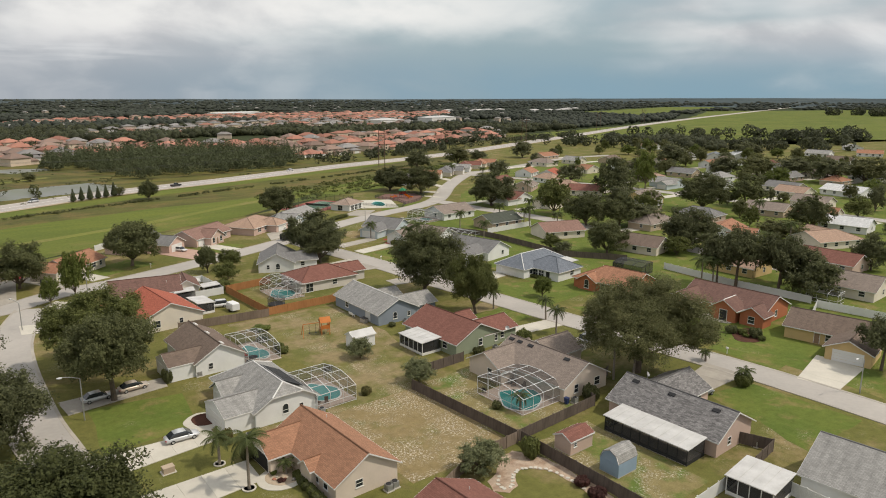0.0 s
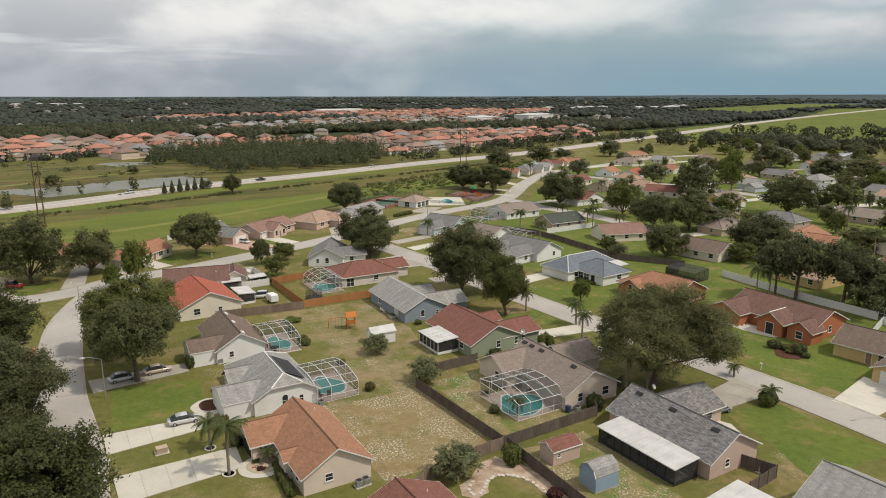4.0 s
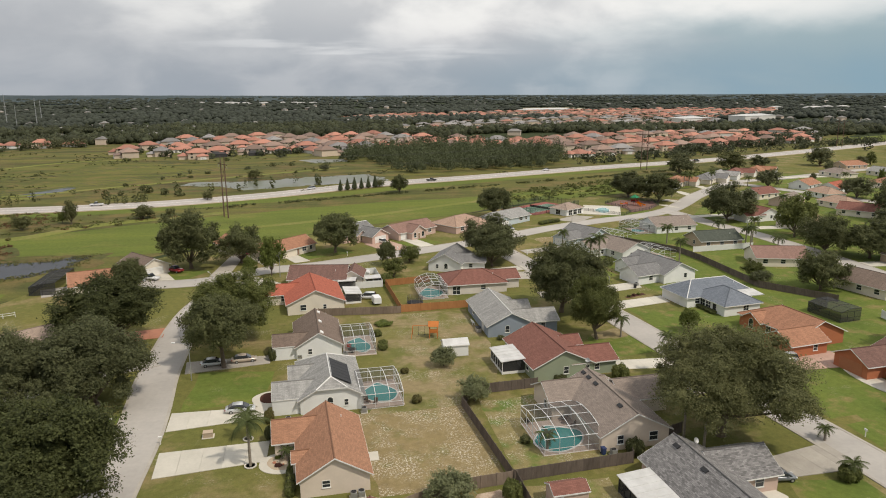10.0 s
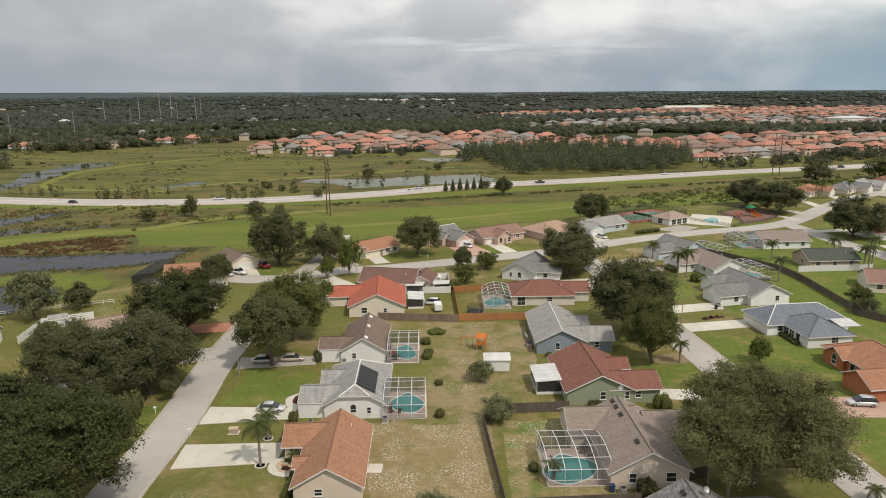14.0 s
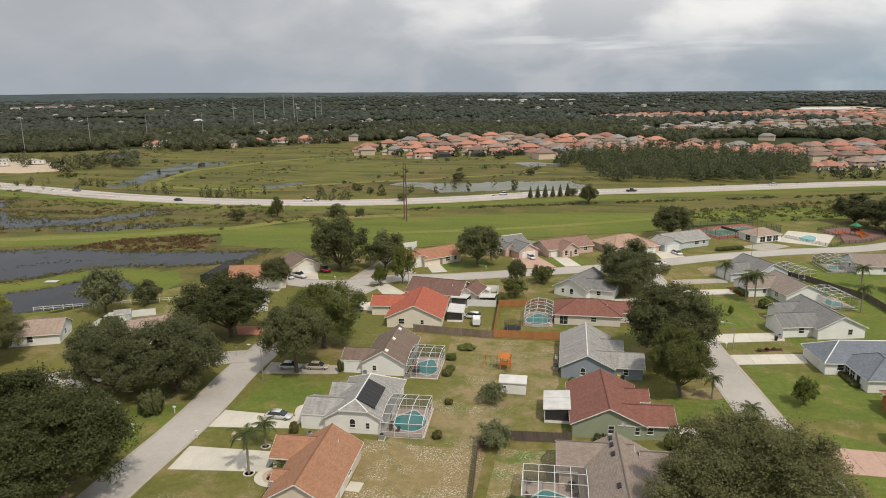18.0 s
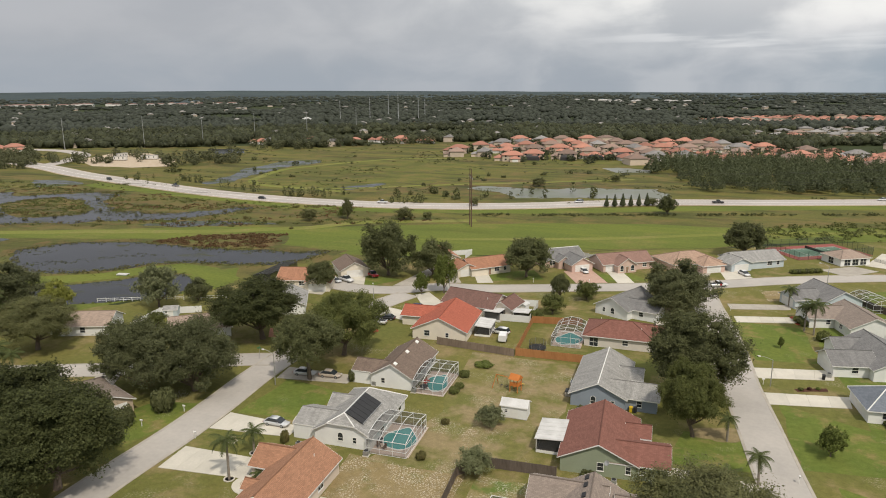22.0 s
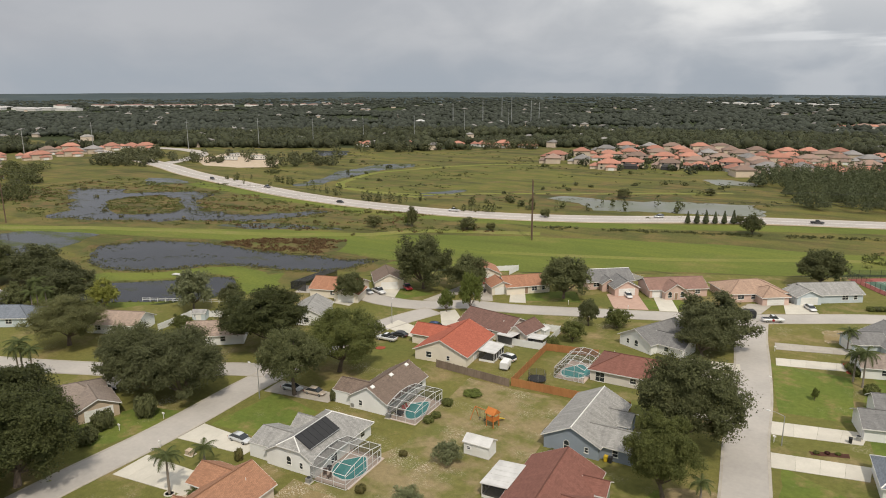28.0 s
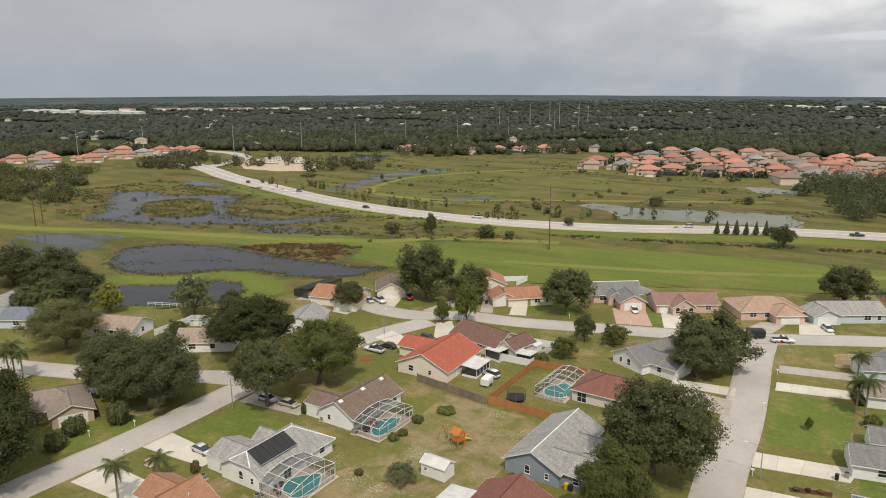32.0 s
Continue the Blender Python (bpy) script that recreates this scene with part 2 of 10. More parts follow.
    bp = n.new("ShaderNodeBump")
    bp.inputs["Strength"].default_value, bp.inputs["Distance"].default_value = 0.5, 0.06
    l.new(fine, bp.inputs["Height"]), l.new(bp.outputs[0], p.inputs["Normal"])
    return m


def leaf_material(name, a, b, island=0.35, tint=0.25):
    m = material(name, a, b, 0.5, 0.7, 0, 0.2, 0.0, island, tint, 0.25)
    n, l = m.node_tree.nodes, m.node_tree.links
    p = n["Principled BSDF"]
    tr = n.new("ShaderNodeBsdfTranslucent")
    l.new(p.inputs["Base Color"].links[0].from_socket, tr.inputs[0])
    mx = n.new("ShaderNodeMixShader")
    mx.inputs[0].default_value = 0.38
    l.new(p.outputs[0], mx.inputs[1]), l.new(tr.outputs[0], mx.inputs[2])
    l.new(mx.outputs[0], n["Material Output"].inputs[0])
    return m


def glass(name, colour, rough=0.05):
    m = bpy.data.materials.new(name)
    m.use_nodes = True
    p = m.node_tree.nodes["Principled BSDF"]
    p.inputs["Base Color"].default_value = (*colour, 1)
    p.inputs["Roughness"].default_value, p.inputs["Specular IOR Level"].default_value = rough, 0.6
    return m


def screen(name, colour, cover):
    """Insect screen: a mesh far too fine to see, so part of the light goes through."""
    m = bpy.data.materials.new(name)
    m.use_nodes = True
    n, l = m.node_tree.nodes, m.node_tree.links
    p = n["Principled BSDF"]
    p.inputs["Base Color"].default_value, p.inputs["Roughness"].default_value = (*colour, 1), 0.9
    tp = n.new("ShaderNodeBsdfTransparent")
    mx = n.new("ShaderNodeMixShader")
    mx.inputs[0].default_value = cover
    l.new(tp.outputs[0], mx.inputs[1]), l.new(p.outputs[0], mx.inputs[2])
    l.new(mx.outputs[0], n["Material Output"].inputs[0])
    return m


def water(name, colour, rough, ripple, scale, colour2=None):
    m = material(name, colour, colour2 or tuple(c * 0.8 for c in colour), scale * 0.05, rough, 0, 0, 0, spec=0.5)
    n, l = m.node_tree.nodes, m.node_tree.links
    tc = n.new("ShaderNodeTexCoord")
    t = n.new("ShaderNodeTexNoise")
    t.inputs["Scale"].default_value, t.inputs["Detail"].default_value = scale, 3.0
    l.new(tc.outputs["Object"], t.inputs["Vector"])
    bp = n.new("ShaderNodeBump")
    bp.inputs["Strength"].default_value, bp.inputs["Distance"].default_value = ripple, 0.03
    l.new(t.outputs[0], bp.inputs["Height"])
    l.new(bp.outputs[0], n["Principled BSDF"].inputs["Normal"])
    return m


def marsh_water(name, deep, weed, cover, scale):
    """Dark still water with drifts of weed: rough plant cover over a glossy surface."""
    m = water(name, deep, 0.16, 0.5, 1.4, tuple(c * 1.5 for c in deep))
    n, l = m.node_tree.nodes, m.node_tree.links
    p = n["Principled BSDF"]
    p.inputs["Specular IOR Level"].default_value = 0.07
    tc = n.new("ShaderNodeTexCoord")
    mp = n.new("ShaderNodeMapping")
    mp.inputs["Rotation"].default_value, mp.inputs["Scale"].default_value = (0, 0, radians(-25)), (scale * 0.6, scale * 1.6, 1)
    l.new(tc.outputs["Object"], mp.inputs[0])
    t = n.new("ShaderNodeTexNoise")
    t.inputs["Scale"].default_value, t.inputs["Detail"].default_value, t.inputs["Roughness"].default_value = 1.0, 8.0, 0.68
    l.new(mp.outputs[0], t.inputs["Vector"])
    rg = n.new("ShaderNodeMapRange")
    rg.inputs[1].default_value, rg.inputs[2].default_value = 0.72 - 0.3 * cover, 0.86 - 0.3 * cover
    l.new(t.outputs[0], rg.inputs[0])
    d = n.new("ShaderNodeBsdfDiffuse")
    d.inputs[0].default_value = (*weed, 1)
    mx = n.new("ShaderNodeMixShader")
    l.new(rg.outputs[0], mx.inputs[0]), l.new(p.outputs[0], mx.inputs[1]), l.new(d.outputs[0], mx.inputs[2])
    l.new(mx.outputs[0], n["Material Output"].inputs[0])
    return m


TURF = ground_material("turf", (0.168, 0.153, 0.047), (0.124, 0.132, 0.037), (0.26, 0.20, 0.10), (0.56, 0.50, 0.40), 0.44)
LAWN = ground_material("lawn", (0.147, 0.173, 0.038), (0.106, 0.145, 0.031), (0.23, 0.185, 0.075), (0.45, 0.39, 0.28), 0.36, 0.075)
DRY = ground_material("dry_turf", (0.184, 0.164, 0.062), (0.150, 0.144, 0.050), (0.245, 0.188, 0.092), (0.68, 0.62, 0.53), 1.06, 0.07)
MEADOW = ground_material("meadow", (0.138, 0.160, 0.036), (0.108, 0.138, 0.030), (0.19, 0.175, 0.055), (0.20, 0.17, 0.085), 0.3, 0.012, 0.55)
PASTURE = ground_material("mown_pasture", (0.128, 0.132, 0.037), (0.090, 0.098, 0.030), (0.165, 0.135, 0.05), (0.15, 0.11, 0.05), 0.55, 0.03, 0.7)
TERRA = material("terracotta_paving", (0.46, 0.21, 0.13), (0.38, 0.17, 0.11), 0.6, 0.9, 0, 0.3, 0.2)
ROUGH = ground_material("rough_pasture", (0.126, 0.124, 0.038), (0.078, 0.086, 0.029), (0.160, 0.126, 0.050), (0.120, 0.084, 0.044), 0.6, 0.022, 0.9)
MARSH = ground_material("marsh", (0.112, 0.118, 0.038), (0.066, 0.076, 0.030), (0.150, 0.108, 0.048), (0.150, 0.082, 0.040), 0.75, 0.045, 0.7)
PLAIN = ground_material("wooded_plain", (0.045, 0.055, 0.022), (0.034, 0.044, 0.020), (0.075, 0.075, 0.035), (0.12, 0.10, 0.06), 0.25, 0.004)
YARD = ground_material("patchy_yard", (0.136, 0.172, 0.042), (0.100, 0.146, 0.034), (0.23, 0.19, 0.085), (0.62, 0.57, 0.48), 0.86, 0.09)
BACKYARD = ground_material("backyard_turf", (0.175, 0.16, 0.055), (0.135, 0.14, 0.042), (0.26, 0.205, 0.11), (0.56, 0.5, 0.4), 0.75, 0.06)
MULCH = material("mulch", (0.10, 0.04, 0.025), (0.06, 0.025, 0.015), 0.8, 0.95, 0, 0.6, 0.6)
SAND = material("sand", (0.52, 0.43, 0.33), (0.42, 0.33, 0.23), 0.3, 0.95, 0, 0.25, 0.2)
ASPHALT = material("old_asphalt", (0.45, 0.415, 0.375), (0.37, 0.345, 0.315), 0.10, 0.9, 0, 0.2, 0.15)
HIGHWAY = material("highway_surface", (0.45, 0.405, 0.37), (0.37, 0.34, 0.31), 0.05, 0.9, 0, 0.15, 0.1)
CONCRETE = material("concrete", (0.60, 0.56, 0.48), (0.50, 0.47, 0.40), 0.25, 0.9, 0, 0.15, 0.1, tint=0.12)
OLDCONC = material("stained_concrete", (0.44, 0.40, 0.34), (0.33, 0.30, 0.26), 0.3, 0.9, 0, 0.2, 0.1, tint=0.12)
POOLDECK = material("tan_pool_deck", (0.56, 0.45, 0.375), (0.47, 0.38, 0.32), 0.6, 0.85, 0, 0.2, 0.1)
BRICKPAVE = material("brick_pavers", (0.50, 0.34, 0.27), (0.42, 0.28, 0.22), 0.6, 0.9, 0, 0.35, 0.2)
BARK = material("bark", (0.17, 0.13, 0.10), (0.10, 0.08, 0.06), 1.5, 0.95, 0, 0.5, 0.6)
PALMBARK = material("palm_bark", (0.30, 0.26, 0.21), (0.20, 0.17, 0.14), 2.0, 0.95, 0, 0.4, 0.5, stretch=(1, 1, 5))
OAK = leaf_material("oak_leaves", (0.150, 0.158, 0.066), (0.102, 0.112, 0.046), 0.5)
DARKOAK = leaf_material("dark_oak_leaves", (0.094, 0.103, 0.036), (0.058, 0.069, 0.023), 0.5)
# oak leaves lightened so the colour holds the haze before distant trees
HAZY_OAK = leaf_material("hazy_oak_leaves", (0.172, 0.178, 0.088), (0.122, 0.130, 0.064), 0.5)
OAKLIGHT = leaf_material("light_oak_leaves", (0.166, 0.180, 0.054), (0.115, 0.131, 0.040), 0.5)
WILLOW = leaf_material("grey_green_leaves", (0.182, 0.182, 0.076), (0.128, 0.134, 0.055), 0.5)
BRIGHT = leaf_material("bright_leaves", (0.175, 0.205, 0.050), (0.125, 0.155, 0.036))
PALE = leaf_material("pale_leaves", (0.25, 0.26, 0.14), (0.165, 0.185, 0.085))
YELLOW = leaf_material("yellow_green_leaves", (0.27, 0.27, 0.06), (0.19, 0.205, 0.045))
PALM = leaf_material("palm_leaves", (0.11, 0.13, 0.045), (0.075, 0.095, 0.03))
PINE = leaf_material("pine_needles", (0.116, 0.130, 0.064), (0.080, 0.093, 0.046), 0.4)
SCRUB = leaf_material("scrub_leaves", (0.120, 0.130, 0.050), (0.085, 0.088, 0.036), 0.6, 0.0)
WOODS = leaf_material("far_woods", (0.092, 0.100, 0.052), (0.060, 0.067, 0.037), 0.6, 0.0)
REED = leaf_material("reeds", (0.19, 0.155, 0.06), (0.12, 0.125, 0.042))
RUSSET = leaf_material("russet_reeds", (0.165, 0.088, 0.044), (0.115, 0.082, 0.038), 0.6, 0.0)
BERRY = leaf_material("dark_red_leaves", (0.12, 0.05, 0.04), (0.07, 0.035, 0.03))
TRIM = material("white_trim", (0.78, 0.77, 0.74), (0.70, 0.69, 0.66), 0.6, 0.6, 0, 0.05, 0.0)
ALU = material("white_aluminium", (0.74, 0.74, 0.73), (0.68, 0.68, 0.67), 0.8, 0.45, 0.0, 0.05, 0.0)
METALROOF = material("white_metal_roof", (0.62, 0.61, 0.59), (0.46, 0.45, 0.43), 0.5, 0.5, 0, 0.1, 0.0)
GLASS = glass("window_glass", (0.03, 0.035, 0.04))
# near black: painted shade of the open garage, also the trailer skirts
DARK = material("dark_shade_and_skirt", (0.03, 0.028, 0.026), (0.02, 0.02, 0.02), 1.0, 0.9)
CAGE_SCREEN = screen("pool_screen", (0.07, 0.07, 0.07), 0.30)
PORCH_SCREEN = screen("porch_screen", (0.03, 0.03, 0.03), 0.72)
NET_SCREEN = screen("safety_net", (0.04, 0.04, 0.04), 0.35)
POOL = water("pool_water", (0.06, 0.31, 0.29), 0.06, 0.25, 1.5, (0.05, 0.26, 0.25))
POND = marsh_water("pond_water", (0.026, 0.028, 0.033), (0.070, 0.074, 0.034), 0.55, 0.07)
SHALLOW = marsh_water("shallow_water", (0.034, 0.038, 0.040), (0.080, 0.092, 0.036), 0.85, 0.06)
# leaf colour greyed and blued to paint aerial haze over the distant woods
HAZY_FARWOODS = leaf_material("hazy_horizon_woods", (0.086, 0.096, 0.070), (0.058, 0.067, 0.052), 0.5, 0.0)
SANDY = ground_material("sandy_yard", (0.44, 0.33, 0.24), (0.50, 0.40, 0.31), (0.34, 0.24, 0.17), (0.60, 0.52, 0.44), 0.6, 0.25)
GREYOAK = leaf_material("grey_oak_leaves", (0.150, 0.158, 0.072), (0.104, 0.113, 0.052), 0.5)
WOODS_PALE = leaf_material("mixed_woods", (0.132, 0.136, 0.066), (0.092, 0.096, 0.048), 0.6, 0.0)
MARSHGREEN = leaf_material("marsh_plants", (0.150, 0.165, 0.050), (0.105, 0.115, 0.038), 0.7, 0.0)
REDMULCH = material("red_mulch", (0.34, 0.075, 0.04), (0.24, 0.05, 0.03), 0.8, 0.95, 0, 0.5, 0.5)
# distant land: blue-grey tones paint the haze of distance into the colour
HAZY_FARLAND = ground_material("hazy_far_country", (0.066, 0.086, 0.088), (0.042, 0.056, 0.060), (0.096, 0.110, 0.102), (0.2, 0.2, 0.18), 0.35, 0.0016)
PALEWATER = water("pale_water", (0.16, 0.162, 0.15), 0.38, 0.8, 0.9, (0.10, 0.115, 0.05))
STRAW = ground_material("mown_straw", (0.190, 0.200, 0.050), (0.155, 0.172, 0.042), (0.220, 0.196, 0.072), (0.213, 0.180, 0.098), 0.5, 0.02)
WOODFENCE = material("weathered_fence", (0.15, 0.12, 0.10), (0.095, 0.075, 0.062), 0.8, 0.9, 0, 0.4, 0.3, 0.3, 0.25, stretch=(3, 3, 0.5))
TANFENCE = material("tan_fence", (0.25, 0.195, 0.15), (0.17, 0.13, 0.10), 0.8, 0.9, 0, 0.4, 0.3, 0.3, 0.25, stretch=(3, 3, 0.5))
CEDAR = material("cedar_fence", (0.40, 0.19, 0.075), (0.32, 0.145, 0.055), 0.8, 0.85, 0, 0.3, 0.2, 0.25, 0.2, stretch=(3, 3, 0.5))
VINYL = material("white_vinyl", (0.76, 0.76, 0.74), (0.68, 0.68, 0.66), 0.5, 0.5, 0, 0.05, 0.0)
POLEWOOD = material("pole_wood", (0.16, 0.10, 0.07), (0.10, 0.065, 0.05), 1.0, 0.9, 0, 0.4, 0.3, stretch=(4, 4, 0.3))
STEEL = material("galvanised_steel", (0.45, 0.45, 0.44), (0.36, 0.36, 0.35), 1.0, 0.5, 0.6, 0.1, 0)
RUBBER = material("rubber", (0.02, 0.02, 0.02), (0.03, 0.03, 0.03), 3.0, 0.85)
BLACK = material("black_plastic", (0.025, 0.025, 0.028), (0.035, 0.035, 0.035), 2.0, 0.6)


def wall_paint(name, c):
    return material(name, c, tuple(x * 0.88 for x in c), 0.35, 0.9, 0, 0.08, 0.08)


W_BEIGE = wall_paint("beige_stucco", (0.69, 0.59, 0.49))
W_WHITE = wall_paint("white_stucco", (0.80, 0.80, 0.78))
W_CREAM = wall_paint("cream_stucco", (0.76, 0.69, 0.58))
W_GREEN = wall_paint("sage_stucco", (0.30, 0.34, 0.24))
W_BLUE = wall_paint("blue_grey_stucco", (0.27, 0.31, 0.36))
W_PINK = wall_paint("pink_stucco", (0.56, 0.42, 0.35))
W_ORANGE = wall_paint("orange_stucco", (0.43, 0.155, 0.075))
W_YELLOW = wall_paint("yellow_stucco", (0.62, 0.45, 0.22))
W_PALEBLUE = wall_paint("pale_blue_stucco", (0.54, 0.60, 0.63))
W_TAN = wall_paint("tan_stucco", (0.48, 0.38, 0.28))
W_ROSE = wall_paint("rose_stucco", (0.62, 0.45, 0.38))
W_GREIGE = wall_paint("greige_stucco", (0.68, 0.63, 0.57))
W_BROWN = wall_paint("brown_stucco", (0.32, 0.21, 0.14))
R_RUST = shingles("rust_shingles", (0.355, 0.185, 0.112), (0.30, 0.155, 0.094), 0.15)
R_GREY = shingles("pale_grey_shingles", (0.34, 0.33, 0.31), (0.25, 0.245, 0.235), 0.4)
R_BROWN = shingles("brown_shingles", (0.195, 0.145, 0.115), (0.16, 0.118, 0.092), 0.25)
R_RED = shingles("red_shingles", (0.39, 0.115, 0.072), (0.34, 0.10, 0.06), 0.15)
R_MAROON = shingles("maroon_shingles", (0.225, 0.100, 0.076), (0.19, 0.084, 0.064), 0.2)
R_REDBROWN = shingles("red_brown_shingles", (0.185, 0.105, 0.085), (0.15, 0.085, 0.07), 0.25)
R_TAUPE = shingles("taupe_shingles", (0.27, 0.22, 0.185), (0.23, 0.185, 0.16), 0.15)
R_CHARCOAL = shingles("charcoal_shingles", (0.22, 0.21, 0.205), (0.13, 0.125, 0.12), 0.25, 0.42)
R_ASH = shingles("ash_grey_shingles", (0.215, 0.21, 0.205), (0.16, 0.155, 0.15), 0.3)
R_SLATE = shingles("blue_grey_shingles", (0.18, 0.20, 0.23), (0.15, 0.165, 0.19), 0.15)
R_TERRA = shingles("terracotta_shingles", (0.38, 0.19, 0.115), (0.31, 0.155, 0.095), 0.25)
R_TAN = shingles("tan_shingles", (0.41, 0.28, 0.205), (0.345, 0.235, 0.175), 0.25)
R_SANDY = shingles("weathered_tan_shingles", (0.36, 0.275, 0.22), (0.305, 0.235, 0.19), 0.25)
R_DUSTY = shingles("dusty_rose_shingles", (0.28, 0.17, 0.135), (0.235, 0.14, 0.115), 0.2)
R_GREEN = shingles("dark_green_shingles", (0.085, 0.095, 0.075), (0.065, 0.075, 0.06), 0.2)
R_WHITE = shingles("white_roofing", (0.66, 0.66, 0.65), (0.55, 0.55, 0.54), 0.15)

# ---- mesh tools ----


class Geo:
    """Collects vertices and faces; uv keeps metres along and up each roof slope."""

    def __init__(self):
        self.v, self.f, self.uv = [], [], {}

    def add(self, pts, faces, m=None):
        k = len(self.v)
        self.v += [tuple(m @ Vector(p)) if m else tuple(p) for p in pts]
        self.f += [tuple(i + k for i in f) for f in faces]
        return self

    def box(self, x0, x1, y0, y1, z0, z1, m=None):
        return self.add([(x0, y0, z0), (x1, y0, z0), (x1, y1, z0), (x0, y1, z0), (x0, y0, z1), (x1, y0, z1), (x1, y1, z1), (x0, y1, z1)],
                        [(0, 3, 2, 1), (4, 5, 6, 7), (0, 1, 5, 4), (1, 2, 6, 5), (2, 3, 7, 6), (3, 0, 4, 7)], m)

    def slab(self, pts, z0, z1, m=None):
        n = len(pts)
        return self.add([(p[0], p[1], z0) for p in pts] + [(p[0], p[1], z1) for p in pts],
                        [tuple(range(n - 1, -1, -1)), tuple(range(n, 2 * n))] + [(i, (i + 1) % n, n + (i + 1) % n, n + i) for i in range(n)], m)

    def bar(self, a, b, r, n=4, r2=None, m=None):
        a, b = Vector(a), Vector(b)
        d = (b - a).normalized()
        s = d.cross(Vector((0, 0, 1)) if abs(d.z) < 0.95 else Vector((1, 0, 0))).normalized()
        t = d.cross(s)
        r2 = r if r2 is None else r2
        ring = [(math.cos(2 * math.pi * (i + 0.5) / n), math.sin(2 * math.pi * (i + 0.5) / n)) for i in range(n)]
        pts = [a + (s * c + t * q) * r for c, q in ring] + [b + (s * c + t * q) * r2 for c, q in ring]
        return self.add(pts, [tuple(range(n)), tuple(range(2 * n - 1, n - 1, -1))] + [(i, n + i, n + (i + 1) % n, (i + 1) % n) for i in range(n)], m)

    def tube(self, pts, r, n=4):
        """A bent bar of one piece along the points; r may shrink along it."""
        p = [Vector(q) for q in pts]
        k0 = len(self.v)
        for i, q in enumerate(p):
            d = (p[min(i + 1, len(p) - 1)] - p[max(i - 1, 0)]).normalized()
            s = d.cross(Vector((0, 0, 1)) if abs(d.z) < 0.95 else Vector((1, 0, 0))).normalized()
            t = d.cross(s)
            rr = r[i] if isinstance(r, (list, tuple)) else r
            self.v += [tuple(q + (s * math.cos(2 * math.pi * (j + 0.5) / n) + t * math.sin(2 * math.pi * (j + 0.5) / n)) * rr) for j in range(n)]
        for i in range(len(p) - 1):
            for j in range(n):
                a, b = k0 + i * n + j, k0 + i * n + (j + 1) % n
                self.f.append((a, a + n, b + n, b))
        e = k0 + (len(p) - 1) * n
        self.f += [tuple(range(k0, k0 + n)), tuple(range(e + n - 1, e - 1, -1))]
        return self

    def lathe(self, prof, n=12, m=None):
        k = len(prof)
        pts = [(r * math.cos(2 * math.pi * j / n), r * math.sin(2 * math.pi * j / n), z) for j in range(n) for r, z in prof]
        faces = [(j * k + i, ((j + 1) % n) * k + i, ((j + 1) % n) * k + i + 1, j * k + i + 1) for j in range(n) for i in range(k - 1)]
        faces += [tuple(j * k for j in range(n - 1, -1, -1)), tuple(j * k + k - 1 for j in range(n))]
        return self.add(pts, faces, m)

    def mesh(self, name, mat=None, smooth=False):
        me = bpy.data.meshes.new(name)
        me.from_pydata(self.v, [], self.f)
        if self.uv:
            lay = me.uv_layers.new(name="UVMap")
            for p in me.polygons:
                for li, vi in zip(p.loop_indices, p.vertices):
                    lay.data[li].uv = self.uv.get(p.index, {}).get(vi, (0, 0))
        if mat:
            me.materials.append(mat)
        if smooth:
            me.shade_smooth()
        return me


def part(name, geo, mat, parent, label="", m=None, smooth=False):
    """One mesh object under a thing or a part."""
    me = geo if isinstance(geo, bpy.types.Mesh) else geo.mesh(name, mat, smooth)
    ob = new(name, me)
    ob.parent = parent
    if m is not None:
        ob.matrix_local = m
    if label:
        ob["label"] = label
    return ob


def thing(name, label, category, m=None, group="", kind=""):
    ob = new(name)
    ob.empty_display_size = 0.5
    if m is not None:
        ob.matrix_world = m
    return tagged(ob, label, category, group, kind)


def setting(name, geo, mat, label="", category=""):
    return tagged(new(name, geo.mesh(name, mat)), label, category, kind="structure")


def rough_edge(pts, step, amount, seed=0):
    """A closed outline, cut into short steps with an uneven edge."""
    rnd = random.Random(seed)
    out = []
    for (x0, y0), (x1, y1) in zip(pts, pts[1:] + pts[:1]):
        n = max(1, int(math.hypot(x1 - x0, y1 - y0) / step))
        for i in range(n):
            t = i / n
            x, y = x0 + (x1 - x0) * t, y0 + (y1 - y0) * t
            w = noise.noise((x / (step * 3.1), y / (step * 3.1), seed)) * amount * 1.6 + rnd.uniform(-0.3, 0.3) * amount
            dx, dy = y1 - y0, x0 - x1
            k = math.hypot(dx, dy) or 1
            out.append((x + dx / k * w, y + dy / k * w))
    return out


def smooth_line(pts, step=4.0):
    """Catmull-Rom through the points."""
    p = [Vector(q) for q in pts]
    p = [p[0] * 2 - p[1]] + p + [p[-1] * 2 - p[-2]]
    out = []
    for i in range(1, len(p) - 2):
        n = max(1, int((p[i + 1] - p[i]).length / step))
        for k in range(n):
            t = k / n
            out.append(0.5 * (2 * p[i] + (p[i + 1] - p[i - 1]) * t + (2 * p[i - 1] - 5 * p[i] + 4 * p[i + 1] - p[i + 2]) * t * t + (3 * p[i] - p[i - 1] - 3 * p[i + 1] + p[i + 2]) * t ** 3))
    return out + [p[-2]]


